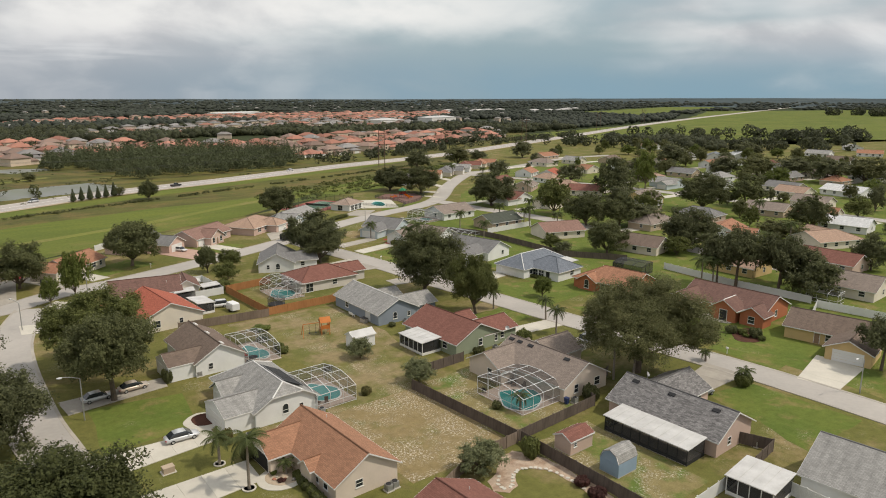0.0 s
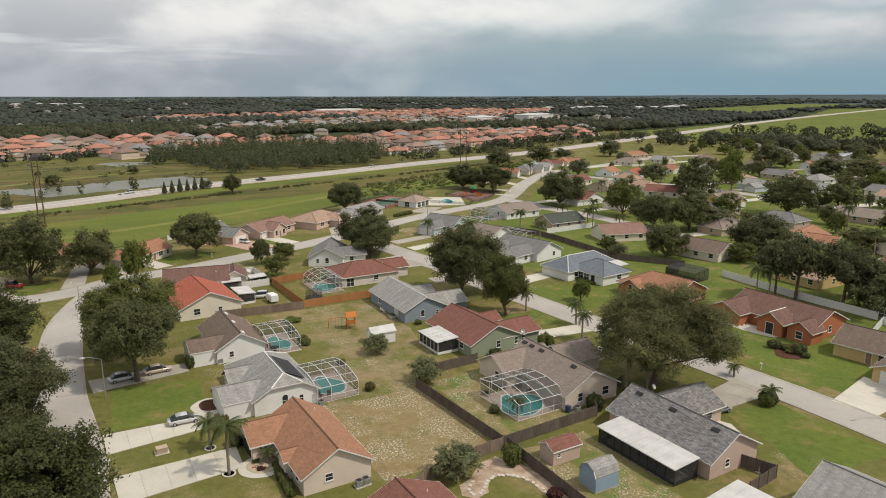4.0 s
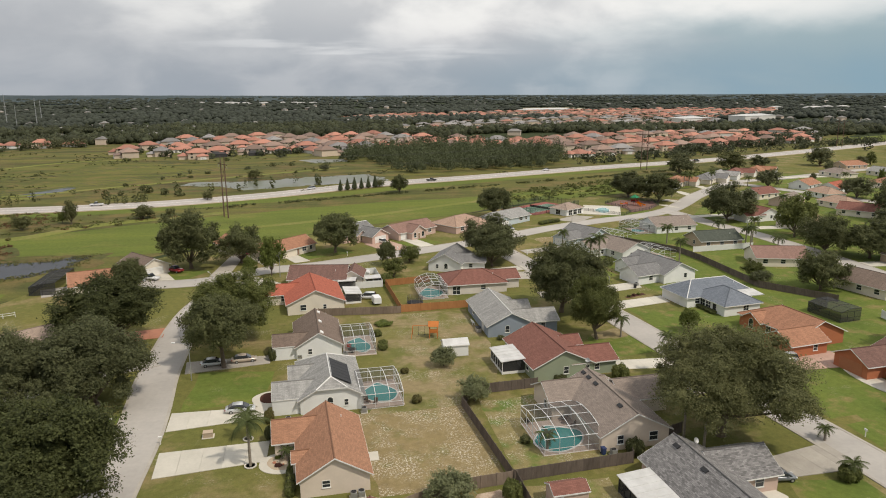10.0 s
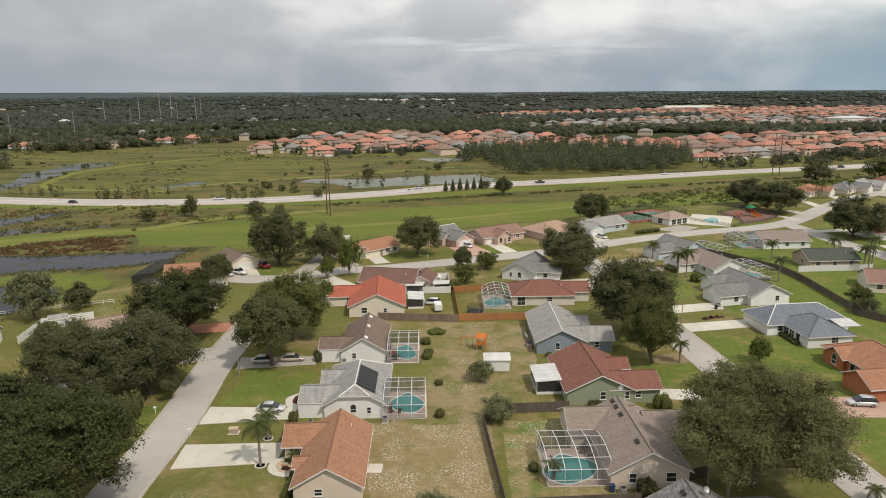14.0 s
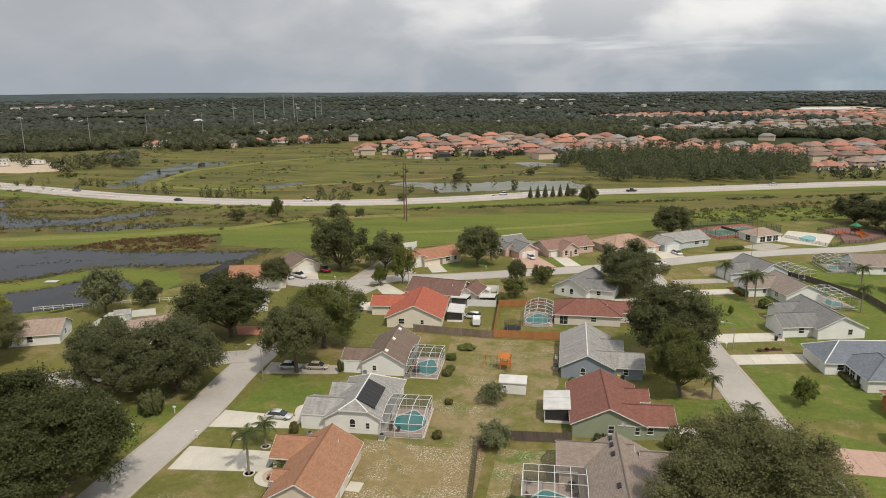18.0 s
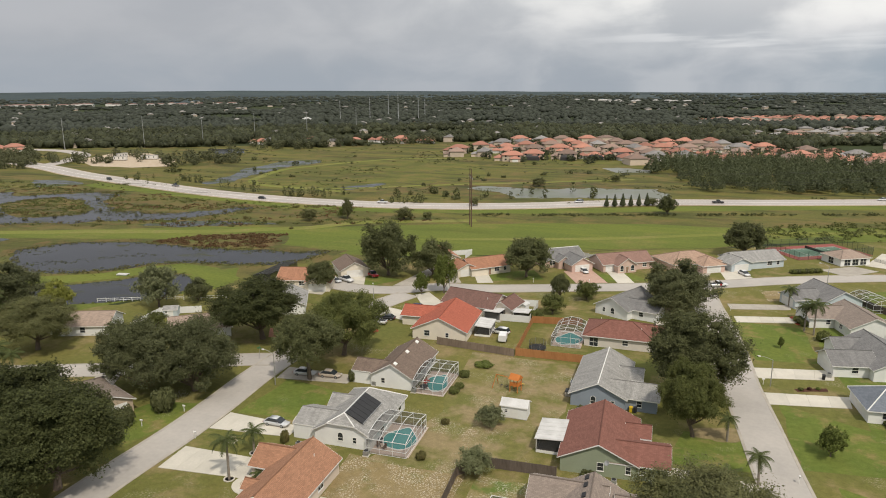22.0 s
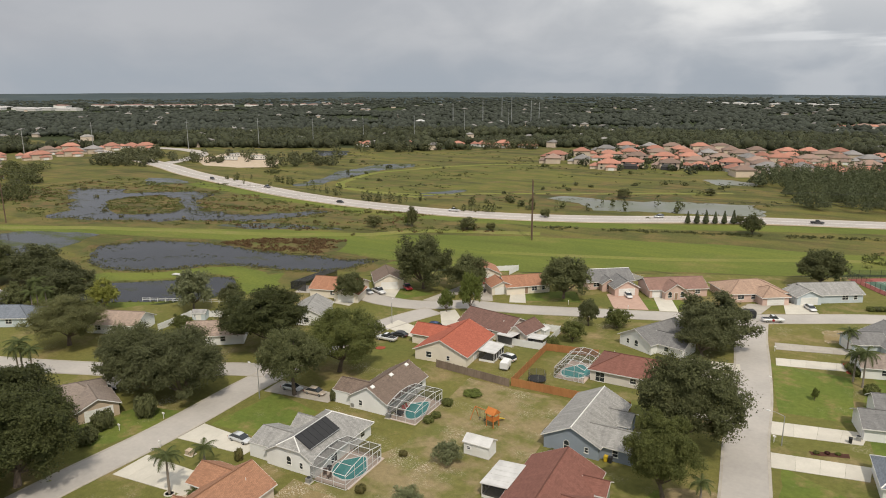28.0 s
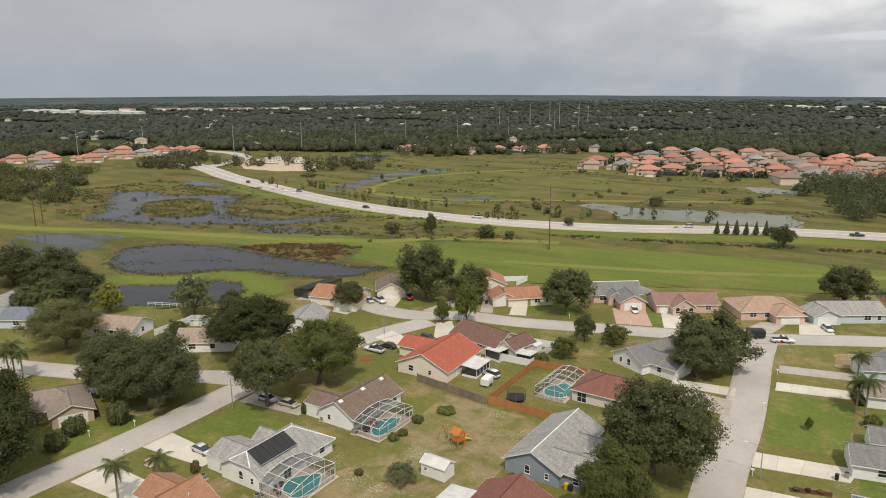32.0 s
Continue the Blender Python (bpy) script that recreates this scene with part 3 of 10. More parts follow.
def ribbon(pts, left, right, z0, z1, step=4.0):
    """A raised strip along a line, from left to right of it in metres."""
    line = smooth_line(pts, step)
    g = Geo()
    rows = []
    for i, q in enumerate(line):
        d = (line[min(i + 1, len(line) - 1)] - line[max(i - 1, 0)]).normalized()
        s = Vector((-d.y, d.x))
        rows.append((q + s * left, q + s * right))
    for a, b in rows:
        g.v += [(a.x, a.y, z0), (a.x, a.y, z1), (b.x, b.y, z1), (b.x, b.y, z0)]
    for i in range(len(rows) - 1):
        k = 4 * i
        g.f += [(k, k + 1, k + 5, k + 4), (k + 1, k + 2, k + 6, k + 5), (k + 2, k + 3, k + 7, k + 6)]
    n = 4 * (len(rows) - 1)
    g.f += [(0, 3, 2, 1), (n, n + 1, n + 2, n + 3)]
    return g

# ---- ground, water, roads ----
g = Geo()
R = 4900.0
g.add([(R * math.cos(2 * math.pi * i / 96), R * math.sin(2 * math.pi * i / 96), -0.06) for i in range(96)], [tuple(range(96))])
setting("ground", g, PLAIN, "flat green and brown country reaching the horizon", "ground")

rim = [7.0 + 20.0 * min(1.0, max(0.0, (60.0 - i) / 30.0)) * (i < 61) + 29.0 * min(1.0, max(0.0, (i - 90.0) / 36.0)) + 1.6 * noise.noise((i * 0.9, 0, 3)) + 1.2 * noise.noise((i * 0.23, 5, 3)) for i in range(360)]
# sloped backdrop ring that carries the painted haze up to the horizon
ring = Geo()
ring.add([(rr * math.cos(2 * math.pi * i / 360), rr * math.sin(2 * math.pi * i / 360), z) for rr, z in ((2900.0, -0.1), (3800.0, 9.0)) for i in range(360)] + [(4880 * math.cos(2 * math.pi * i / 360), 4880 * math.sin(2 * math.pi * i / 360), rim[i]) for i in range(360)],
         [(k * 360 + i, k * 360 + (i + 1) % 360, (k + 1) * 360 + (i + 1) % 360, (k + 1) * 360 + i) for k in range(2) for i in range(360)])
setting("backdrop", ring, HAZY_FARLAND, "wooded country rising to the horizon, distance haze painted in its colour", "backdrop")


def sheet(name, pts, z, mat, label, category, step=6.0, amount=1.5, seed=1):
    out = rough_edge(pts, step, amount, seed) if amount else pts
    return setting(name, Geo().add([(x, y, z) for x, y in out], [tuple(range(len(out)))]), mat, label, category)


NORTH_EDGE = [(-86, 205), (-60, 230), (-38, 242), (0, 262), (45, 286), (90, 312), (170, 335), (262, 402), (345, 520)]
sheet("ground_suburb", [(-420, -200), (-300, 60), (-200, 108), (-160, 133), (-114, 152), (-96, 180)] + NORTH_EDGE + [(450, 590), (700, 420), (900, 300), (900, -200)],
      -0.03, TURF, "patchy suburban turf with worn sandy spots", "grass", 8, 1.5)
sheet("ground_pasture", [(-900, -60), (-430, -60), (-310, 50), (-210, 100), (-168, 126), (-120, 148), (-100, 178)] + NORTH_EDGE + [(430, 560), (560, 700), (330, 690), (106, 705), (36, 778), (-115, 790), (-176, 752), (-250, 720), (-300, 668), (-336, 620), (-409, 620), (-467, 582), (-560, 538), (-650, 512), (-900, 500)],
      -0.045, ROUGH, "rough pasture beside the highway", "grass", 14, 4, 2)
sheet("meadow_strip", [(-330, 175), (-300, 186), (-238, 214), (-171, 248), (-118, 268), (-62, 296), (0, 318), (55, 330), (120, 352), (240, 418), (250, 398), (170, 337), (90, 314), (45, 288), (0, 264), (-38, 244),
                       (-62, 232), (-90, 226), (-104, 232), (-130, 232), (-170, 224), (-225, 204), (-280, 182)], -0.02, MEADOW, "mown bright green meadow strip", "grass", 8, 2.0, 3)
sheet("meadow_verge", [(-330, 330), (-230, 312), (-160, 304), (-100, 310), (-40, 330), (60, 376), (170, 420), (340, 494), (345, 505), (165, 434), (60, 392), (-45, 342), (-100, 324), (-160, 316), (-235, 324), (-330, 345)],
      -0.02, MEADOW, "green verge along the highway", "grass", 10, 1.5, 4)
sheet("field_far", [(470, 640), (530, 575), (534, 503), (571, 465), (600, 408), (640, 375), (1000, 320), (1900, 780), (2500, 1080), (1750, 1250), (1050, 830)], -0.03, MEADOW, "wide bright green field", "field", 30, 6, 5)
sheet("field_farther", [(1150, 1010), (1700, 1290), (2600, 1700), (2200, 1750), (1250, 1330)], -0.03, MEADOW, "far green field", "field", 40, 8, 6)
sheet("field_oval", [(-248, 400), (-258, 443), (-246, 479), (-225, 515), (-190, 545), (-136, 530), (-103, 440), (-135, 400), (-170, 372), (-218, 370)], -0.025, PASTURE, "green mound of mown pasture", "grass", 10, 3, 7)
sheet("sandy_clearing", [(430, 1560), (560, 1560), (640, 1690), (620, 1850), (470, 1830)], -0.02, SAND, "pale sandy clearing beyond the houses", "sand", 30, 8, 8)
sheet("sandy_lot", [(-464, 444), (-484, 497), (-454, 513), (-384, 473), (-356, 433), (-377, 416), (-415, 413)], -0.015, SAND, "sandy building lot by the highway", "sand", 10, 3, 9)
sheet("marsh_west", [(-330, 225), (-250, 232), (-180, 262), (-120, 285), (-118, 300), (-160, 300), (-230, 305), (-300, 322), (-390, 300), (-400, 240)], -0.035, MARSH, "brown and green marsh between the ponds", "marsh", 8, 4, 10)
sheet("marsh_middle", [(-165, 219), (-158, 234), (-137, 245), (-123, 249), (-116, 234), (-118, 225), (-139, 218)], -0.012, MARSH, "reddish brown marsh bank", "marsh", 5, 2, 11)
sheet("marsh_north", [(-140, 360), (-60, 378), (-10, 410), (-30, 450), (-100, 440), (-160, 410)], -0.03, MARSH, "brown marsh round the shallow pond", "marsh", 8, 4, 12)
sheet("pond_long", [(-184, 172), (-203, 189), (-197, 204), (-174, 216), (-152, 217), (-137, 217), (-120, 221), (-102, 224), (-92, 229), (-92, 216), (-100, 205), (-113, 200), (-127, 198), (-140, 191), (-146, 180), (-154, 173), (-168, 169)], -0.004, POND, "dark still pond", "pond", 3, 1.6, 13)
sheet("pond_near", [(-148, 145), (-149, 153), (-148, 159), (-134, 171), (-129, 181), (-119, 184), (-109, 179), (-106, 173), (-107, 167), (-113, 156), (-128, 146), (-138, 141)], -0.004, POND, "dark pond with a mown bank", "pond", 3, 0.8, 14)
sheet("pond_west", [(-253, 165), (-269, 175), (-263, 188), (-238, 200), (-225, 202), (-218, 189), (-209, 170), (-201, 160), (-187, 149), (-197, 148), (-211, 149), (-238, 158)], -0.004, SHALLOW, "grey shallow pond", "pond", 4, 1.8, 15)
sheet("pond_marsh", [(-286, 214), (-311, 240), (-347, 258), (-371, 279), (-357, 292), (-324, 290), (-297, 313), (-277, 307), (-263, 285), (-238, 269), (-222, 266), (-204, 271), (-187, 297), (-175, 298), (-180, 279), (-190, 260), (-215, 247), (-249, 227), (-270, 219)],
      -0.006, POND, "dark marsh water winding round an island", "pond", 4, 4, 16)
sheet("marsh_island", [(-290, 247), (-310, 262), (-310, 277), (-301, 289), (-279, 286), (-250, 267), (-245, 254), (-254, 245), (-266, 239)], -0.002, MARSH, "brown reedy island in the marsh", "marsh", 4, 2.5, 36)
sheet("pond_marsh_edge", [(-199, 244), (-187, 257), (-160, 266), (-140, 268), (-157, 257), (-176, 247)], -0.006, SHALLOW, "shallow marsh water", "pond", 4, 2.5, 17)
sheet("marsh_water", [(-391, 337), (-352, 348), (-331, 333), (-349, 316)], -0.006, SHALLOW, "thin sheet of marsh water", "pond", 5, 5, 37)
sheet("pond_north", [(-97, 397), (-93, 410), (-79, 410), (-63, 409), (-39, 418), (-21, 424), (-3, 429), (7, 430), (15, 410), (15, 397), (0, 390), (-12, 387), (-29, 385), (-45, 376), (-60, 373), (-74, 387), (-87, 393)], -0.008, PALEWATER, "pale shallow pond by the highway", "pond", 3, 2.5, 18)
sheet("pond_patch", [(-40, 525), (-30, 536), (-10, 527), (-3, 512), (-23, 502)], -0.008, PALEWATER, "pale puddled patch in the pasture", "pond", 4, 4, 38)
sheet("stream", [(-172, 376), (-163, 392), (-157, 405), (-151, 398), (-156, 378), (-163, 368)], -0.008, SHALLOW, "narrow stream through the pasture", "stream", 4, 1, 19)
sheet("pond_far", [(-268, 365), (-271, 394), (-289, 442), (-292, 488), (-271, 512), (-255, 490), (-265, 464), (-261, 419), (-251, 376), (-257, 361)], -0.008, SHALLOW, "marsh water beyond the highway", "pond", 5, 4, 20)
sheet("pond_bend", [(-430, 565), (-395, 578), (-371, 545), (-385, 523)], -0.008, POND, "dark pond before the woods", "pond", 5, 2, 39)
sheet("mown_bank", [(-172, 152), (-161, 166), (-147, 174), (-138, 189), (-129, 196), (-114, 195), (-99, 187), (-98, 176), (-104, 168), (-104, 178), (-113, 186), (-131, 184), (-136, 172), (-151, 160)], -0.003, MEADOW, "mown bank between the ponds", "grass", 3, 0.6, 40)
setting("levee", ribbon([(-380, 178), (-307, 180), (-273, 192), (-248, 207), (-219, 219), (-192, 230), (-165, 240), (-142, 252), (-122, 265), (-105, 284), (-60, 304)], 3.4, -3.4, -0.05, 0.012, 6), STRAW, "mown pale levee between the ponds", "grass")
setting("levee_ring", ribbon([(-160, 362), (-218, 368), (-240, 382), (-248, 400), (-258, 443), (-246, 479), (-231, 511), (-203, 545), (-160, 556)], 3.0, -3.0, -0.05, 0.012, 6), STRAW, "pale mown track round the pasture", "grass")
setting("levee_bar", ribbon([(-215, 366), (-170, 372), (-128, 400), (-60, 440), (-10, 470)], 2.6, -2.6, -0.05, 0.014, 6), STRAW, "pale mown track across the pasture", "grass")
setting("mown_track", ribbon([(-62, 262), (0, 286), (60, 318), (150, 352), (240, 408)], 2.2, -2.2, -0.05, 0.010, 6), STRAW, "mown track along the meadow", "grass")
sheet("pond_fringe", [(-188, 165), (-210, 189), (-203, 209), (-174, 221), (-137, 223), (-104, 229), (-86, 233), (-86, 214), (-98, 200), (-113, 195), (-138, 188), (-144, 178), (-154, 168), (-170, 164)], -0.008, MARSH, "olive and brown reedy bank of a pond", "marsh", 4, 2.5, 41)
sheet("marsh_fringe", [(-280, 208), (-318, 238), (-352, 254), (-380, 279), (-360, 300), (-326, 298), (-300, 322), (-272, 314), (-256, 290), (-236, 277), (-205, 280), (-190, 304), (-168, 302), (-172, 276), (-182, 254), (-212, 240), (-249, 219)], -0.010, MARSH, "brown and olive reeds round the marsh water", "marsh", 5, 4, 42)
for k, (pts, mat) in enumerate((
        ([(-40, 110), (-27, 111), (-26, 124), (-40, 126)], LAWN), ([(-39, 98), (-26, 99), (-26, 104), (-39, 101)], TURF),
        ([(64, 74), (82, 76), (82, 92), (64, 88)], LAWN), ([(63, 90), (83, 94), (84, 112), (61, 122)], LAWN), ([(40, 56), (56, 56), (55, 74), (45, 75)], LAWN),
        ([(56, 125), (70, 128), (74, 141), (54, 150)], LAWN), ([(36, 120), (49, 122), (49, 134), (38, 132)], LAWN), ([(51, 172), (64, 174), (62, 198), (46, 198)], LAWN),
        ([(-44, 193), (-15, 205), (-22, 203), (-40, 196)], LAWN), ([(-24, 212), (-8, 219), (-14, 229), (-26, 222)], LAWN), ([(-13, 104), (7, 106), (8, 82), (-9, 80)], DRY),
        ([(9.4, 82), (26, 84), (24, 90), (20, 107), (9, 106)], YARD), ([(10, 57.4), (22, 59), (21.6, 79.6), (9.6, 79.4)], YARD), ([(-9, 154), (16, 155), (17, 132), (14, 112), (7, 105), (-10, 103), (-4, 124), (-6, 130)], BACKYARD), ([(-62, 95), (-50, 92), (-46, 112), (-58, 108)], LAWN),
        ([(-66, 188), (-55, 195), (-50, 204), (-62, 204)], LAWN), ([(8, 222), (22, 229), (16, 237), (3, 230)], LAWN), ([(90, 259), (122, 268), (118, 276), (96, 272)], LAWN),
        ([(-160, 128), (-120, 145), (-112, 158), (-140, 150), (-168, 140)], MEADOW), ([(-118, 183), (-104, 166), (-98, 182), (-108, 198)], MEADOW))):
    sheet("lawn", pts, -0.0195 + 0.0007 * k, mat, "mown lawn", "grass", 3, 0.5, 30 + k)


sheet("ground_eastern_lots", [(66, 52), (430, 40), (440, 300), (330, 380), (250, 380), (150, 284), (128, 258), (98, 250), (70, 226), (64, 186), (70, 128)], -0.022, LAWN, "green lawns of the eastern lots", "grass", 8, 1.5, 71)


def street(name, pts, half, label, mat=ASPHALT, kerb=True, z=0.03):
    setting(name, ribbon(pts, half, -half, -0.05, z), mat, label, "road")
    if kerb:
        for s in (1, -1):
            a, b = (half + 0.45, half - 0.05) if s > 0 else (-half + 0.05, -half - 0.45)
            setting("kerb", ribbon(pts, a, b, -0.05, z + 0.035), OLDCONC, "low concrete kerb", "kerb")


street("road_west", [(-34, -190), (-37, -80), (-40, 0), (-42, 40), (-43.5, 70), (-44.3, 84), (-44.6, 100), (-45.6, 112), (-47, 124), (-47.6, 136), (-48, 150), (-47.5, 165), (-45, 178), (-41.5, 190)], 3.4, "pale worn residential street")
street("road_north", [(-90, 186), (-74, 192), (-60, 190), (-48, 192), (-36, 200), (-22, 203.5), (0, 212.5), (20, 221), (40, 231), (64, 245.5), (90, 257.5), (104, 262), (117, 268), (129, 276.5), (142, 290.5), (157, 308), (173, 324.5), (185, 336), (196, 346), (210, 355.5), (226, 360), (250, 366)], 3.6, "pale curving residential street", z=0.034)
street("road_east", [(37.5, 229), (39.5, 213), (42.6, 195), (45.6, 175), (47.4, 157), (50.0, 140), (52.6, 122), (55.4, 105), (57.8, 90), (60.3, 72), (61.5, 50), (62.5, 10), (63, -40), (64, -190)], 3.5, "pale straight residential street", z=0.038)
street("road_side", [(-49, 134), (-58, 130), (-70, 121), (-84, 114), (-104, 105), (-140, 90), (-200, 60)], 3.2, "side street to the west", z=0.032)
street("road_mid", [(126, 273), (128.3, 259), (129.4, 247), (131.4, 236), (134.4, 224), (136, 205), (137, 180), (136.6, 150), (137, 110), (139, 60), (140, 0)], 3.4, "street between the eastern houses", z=0.032)
street("road_outer", [(203, 349), (222, 300), (236, 255), (240, 215), (242, 170), (244, 110), (246, 40)], 3.4, "outer eastern street", z=0.032)
street("road_link", [(224, 359), (262, 372), (330, 396), (380, 396)], 3.4, "street by the far houses", z=0.036)
HWY = [(-700, 470), (-560, 432), (-445, 397), (-380, 372), (-318, 354), (-228, 331), (-160, 325), (-102, 331), (-51, 349), (5, 380), (72, 403), (160, 437), (290, 481), (540, 600), (1110, 866), (2650, 1500)]
setting("highway", ribbon(HWY, 8.2, -8.2, -0.3, 0.25, 12), HIGHWAY, "wide pale highway on a low bank", "road")
setting("highway_shoulder", ribbon(HWY, 9.4, -9.4, -0.3, 0.12, 12), SAND, "sandy highway shoulder", "road")
for off in (-7.0, -0.25, 0.25, 7.0):
    setting("highway_line", ribbon(HWY, off + 0.12, off - 0.12, 0.2, 0.256, 12), TRIM, "painted road line", "road line")
setting("road_far", ribbon([(-452, 400), (-470, 440), (-500, 480), (-560, 505), (-640, 500)], 7, -7, -0.1, 0.2, 8), HIGHWAY, "pale side road", "road")


def driveway(pts, n, mat=CONCRETE, label="pale concrete driveway", z=0.055):
    """A quadrilateral drive in n cast panels with open joints: road end first (two points), then house end."""
    a, b, c, d = [Vector(p) for p in pts]
    root = thing("driveway", label, "driveway", pose(*((a + b + c + d) / 4), 0), kind="structure")
    inv = root.matrix_world.translation.to_2d()
    for i in range(n):
        t0, t1 = (i + 0.004) / n, (i + 0.996) / n
        q = [a.lerp(d, t0), b.lerp(c, t0), b.lerp(c, t1), a.lerp(d, t1)]
        part("panel", Geo().slab([(p - inv) for p in q], -0.05, z + 0.003 * (i % 2)), mat, root)


def fan(x, y, r, mat, name, label, category, sq=1.0, rot=0.0, z=0.04, seed=0, amount=0.12):
    pts = []
    for i in range(40):
        a = 2 * math.pi * i / 40
        k = r * (1 + amount * noise.noise((math.cos(a) * 1.7, math.sin(a) * 1.7, seed + 0.5)))
        px, py = k * math.cos(a), k * sq * math.sin(a)
        pts.append((x + px * math.cos(rot) - py * math.sin(rot), y + px * math.sin(rot) + py * math.cos(rot)))
    return setting(name, Geo().slab(pts, -0.04, z), mat, label, category)


driveway([(-41.2, 109.2), (-40.8, 102.8), (-25.9, 105.2), (-25.9, 109.3)], 5)
driveway([(-40.2, 96.2), (-39.6, 89.2), (-24.6, 91.5), (-24.6, 97.4)], 5)
driveway([(-43.2, 131.5), (-42.4, 125.6), (-27.2, 128.4), (-27.2, 132.6)], 5, OLDCONC, "stained concrete driveway under a tree")
driveway([(65.0, 63.6), (63.4, 70.2), (77.4, 74.0), (77.8, 65.6)], 4)
driveway([(57.6, 76.2), (56.6, 83.4), (44.6, 80.6), (45.6, 75.6)], 4, OLDCONC, "stained concrete driveway")
driveway([(50.2, 113.6), (49.6, 118.4), (36.4, 118.8), (36.2, 114.6)], 4)
driveway([(52.8, 103.6), (52.2, 108.0), (39.2, 104.2), (39.6, 99.8)], 4, OLDCONC, "shaded concrete driveway")
driveway([(59.6, 108.4), (58.6, 116.2), (82.8, 116.4), (83.0, 108.6)], 6, BRICKPAVE, "pinkish paved driveway")
driveway([(51.0, 161.4), (50.0, 166.8), (66.2, 171.0), (65.4, 165.4)], 4)
driveway([(52.6, 148.9), (51.8, 154.2), (67.0, 157.6), (66.8, 152.4)], 4)
driveway([(47.3, 197.2), (46.6, 202.0), (62.0, 206.6), (62.2, 201.8)], 5)
driveway([(45.9, 208.0), (45.0, 212.8), (61.0, 217.4), (61.0, 212.8)], 5, OLDCONC, "worn concrete driveway")
driveway([(42.6, 178.6), (41.4, 186.4), (31.6, 186.6), (32.2, 179.0)], 3, OLDCONC, "worn concrete driveway")
driveway([(41.2, 188.8), (40.2, 193.4), (27.6, 190.4), (28.2, 186.6)], 4)
driveway([(45.4, 160.4), (44.6, 166.6), (37.0, 166.0), (37.0, 161.0)], 2, OLDCONC, "worn concrete driveway")
fan(44.0, 133.0, 4.6, BACKYARD, "worn_patch", "worn sandy patch under the trees", "grass", 0.6, 0.3, 0.006, 12, 0.3)
driveway([(1.9, 218.7), (10.9, 222.3), (3.0, 237.0), (-4.7, 231.3)], 4, BRICKPAVE, "pinkish paved driveway")
driveway([(13.8, 223.1), (18.6, 225.2), (11.6, 241.0), (7.0, 239.0)], 4)
driveway([(31.2, 231.6), (38.6, 235.0), (40.4, 246.8), (34.0, 243.4)], 4, OLDCONC, "worn concrete driveway")
driveway([(44.6, 238.6), (52.6, 243.2), (48.6, 253.2), (42.6, 249.6)], 4)
driveway([(-49.6, 196.6), (-44.2, 198.0), (-42.8, 222.0), (-47.0, 221.4)], 5, OLDCONC, "worn concrete driveway")
driveway([(-64.6, 194.6), (-58.4, 194.2), (-62.6, 203.0), (-67.4, 201.4)], 3)
driveway([(-72.8, 188.4), (-66.6, 187.6), (-65.0, 180.6), (-70.8, 180.4)], 3)
driveway([(-39.4, 190.2), (-36.6, 193.8), (-24.6, 181.2), (-29.6, 175.8)], 4)
driveway([(-45.2, 171.2), (-45.2, 177.8), (-32.2, 174.4), (-32.4, 168.2)], 4)
driveway([(-75.0, 116.0), (-79.2, 113.4), (-73.0, 104.0), (-69.0, 106.2)], 3, OLDCONC, "worn concrete driveway")
driveway([(-51.0, 146.9), (-51.7, 153.1), (-62.0, 150.8), (-58.6, 145.4)], 3, TERRA, "terracotta paved parking pad")
fan(-22.4, 90.6, 3.2, CONCRETE, "garden_walk", "curved pale concrete walk", "path", 0.9, 0.2, 0.045, 4, 0.05)
fan(-22.0, 90.9, 2.5, SAND, "flower_bed", "sandy flower bed with rocks beside the garage", "flower bed", 0.85, 0.2, 0.075, 5, 0.1)
fan(-26.2, 112.2, 2.6, CONCRETE, "garden_walk", "curved pale walk to the porch", "path", 1.2, 0, 0.045, 6)
fan(-25.6, 112.6, 2.0, MULCH, "flower_bed", "reddish mulched bed", "flower bed", 1.1, 0, 0.075, 7)
fan(76.4, 87.6, 4.6, MULCH, "flower_bed", "brown mulched island bed in the lawn", "flower bed", 0.55, 0.5, 0.03, 8, 0.25)
sheet("sand_yard", [(3.3, 78.4), (6.4, 79.2), (8.0, 77.2), (9.0, 74.8), (9.1, 71.4), (9.5, 67.0), (9.3, 62.5), (7.1, 63.8), (7.4, 66.5), (7.3, 69.8), (6.9, 73.0), (5.1, 74.6), (3.1, 74.5), (1.2, 72.2), (-0.7, 71.3), (-2.1, 72.9), (-1.3, 75.1), (1.0, 76.0)],
      0.012, SANDY, "bare sandy yard with stepping stones", "sand", 0.8, 0.25, 43)
fan(80.6, 101.4, 2.4, CONCRETE, "garden_walk", "curved walk to the front door", "path", 3.0, 0.1, 0.04, 10, 0.1)
for x, y, r in ((61.6, 206.4, 1.7), (62.4, 201.6, 1.5), (63.6, 211.6, 1.2), (-36.6, 158.4, 1.3)):
    fan(x, y, r, REDMULCH, "flower_bed", "bright red mulch bed beside a house", "flower bed", 0.7, 0.8, 0.06, r, 0.15)
driveway([(-26.5, 208.2), (-22.0, 210.2), (-29.6, 225.0), (-33.3, 223.0)], 4)
driveway([(-34.6, 205.2), (-31.2, 206.6), (-40.2, 222.6), (-43.6, 221.0)], 4, OLDCONC, "worn concrete driveway")
sheet("flower_bed", [(57.4, 158.2), (63.5, 160.8), (63.6, 159.2), (57.9, 156.9)], 0.01, MULCH, "brown mulch bed with low plants between two drives", "flower bed", 0.6, 0.12, 44)
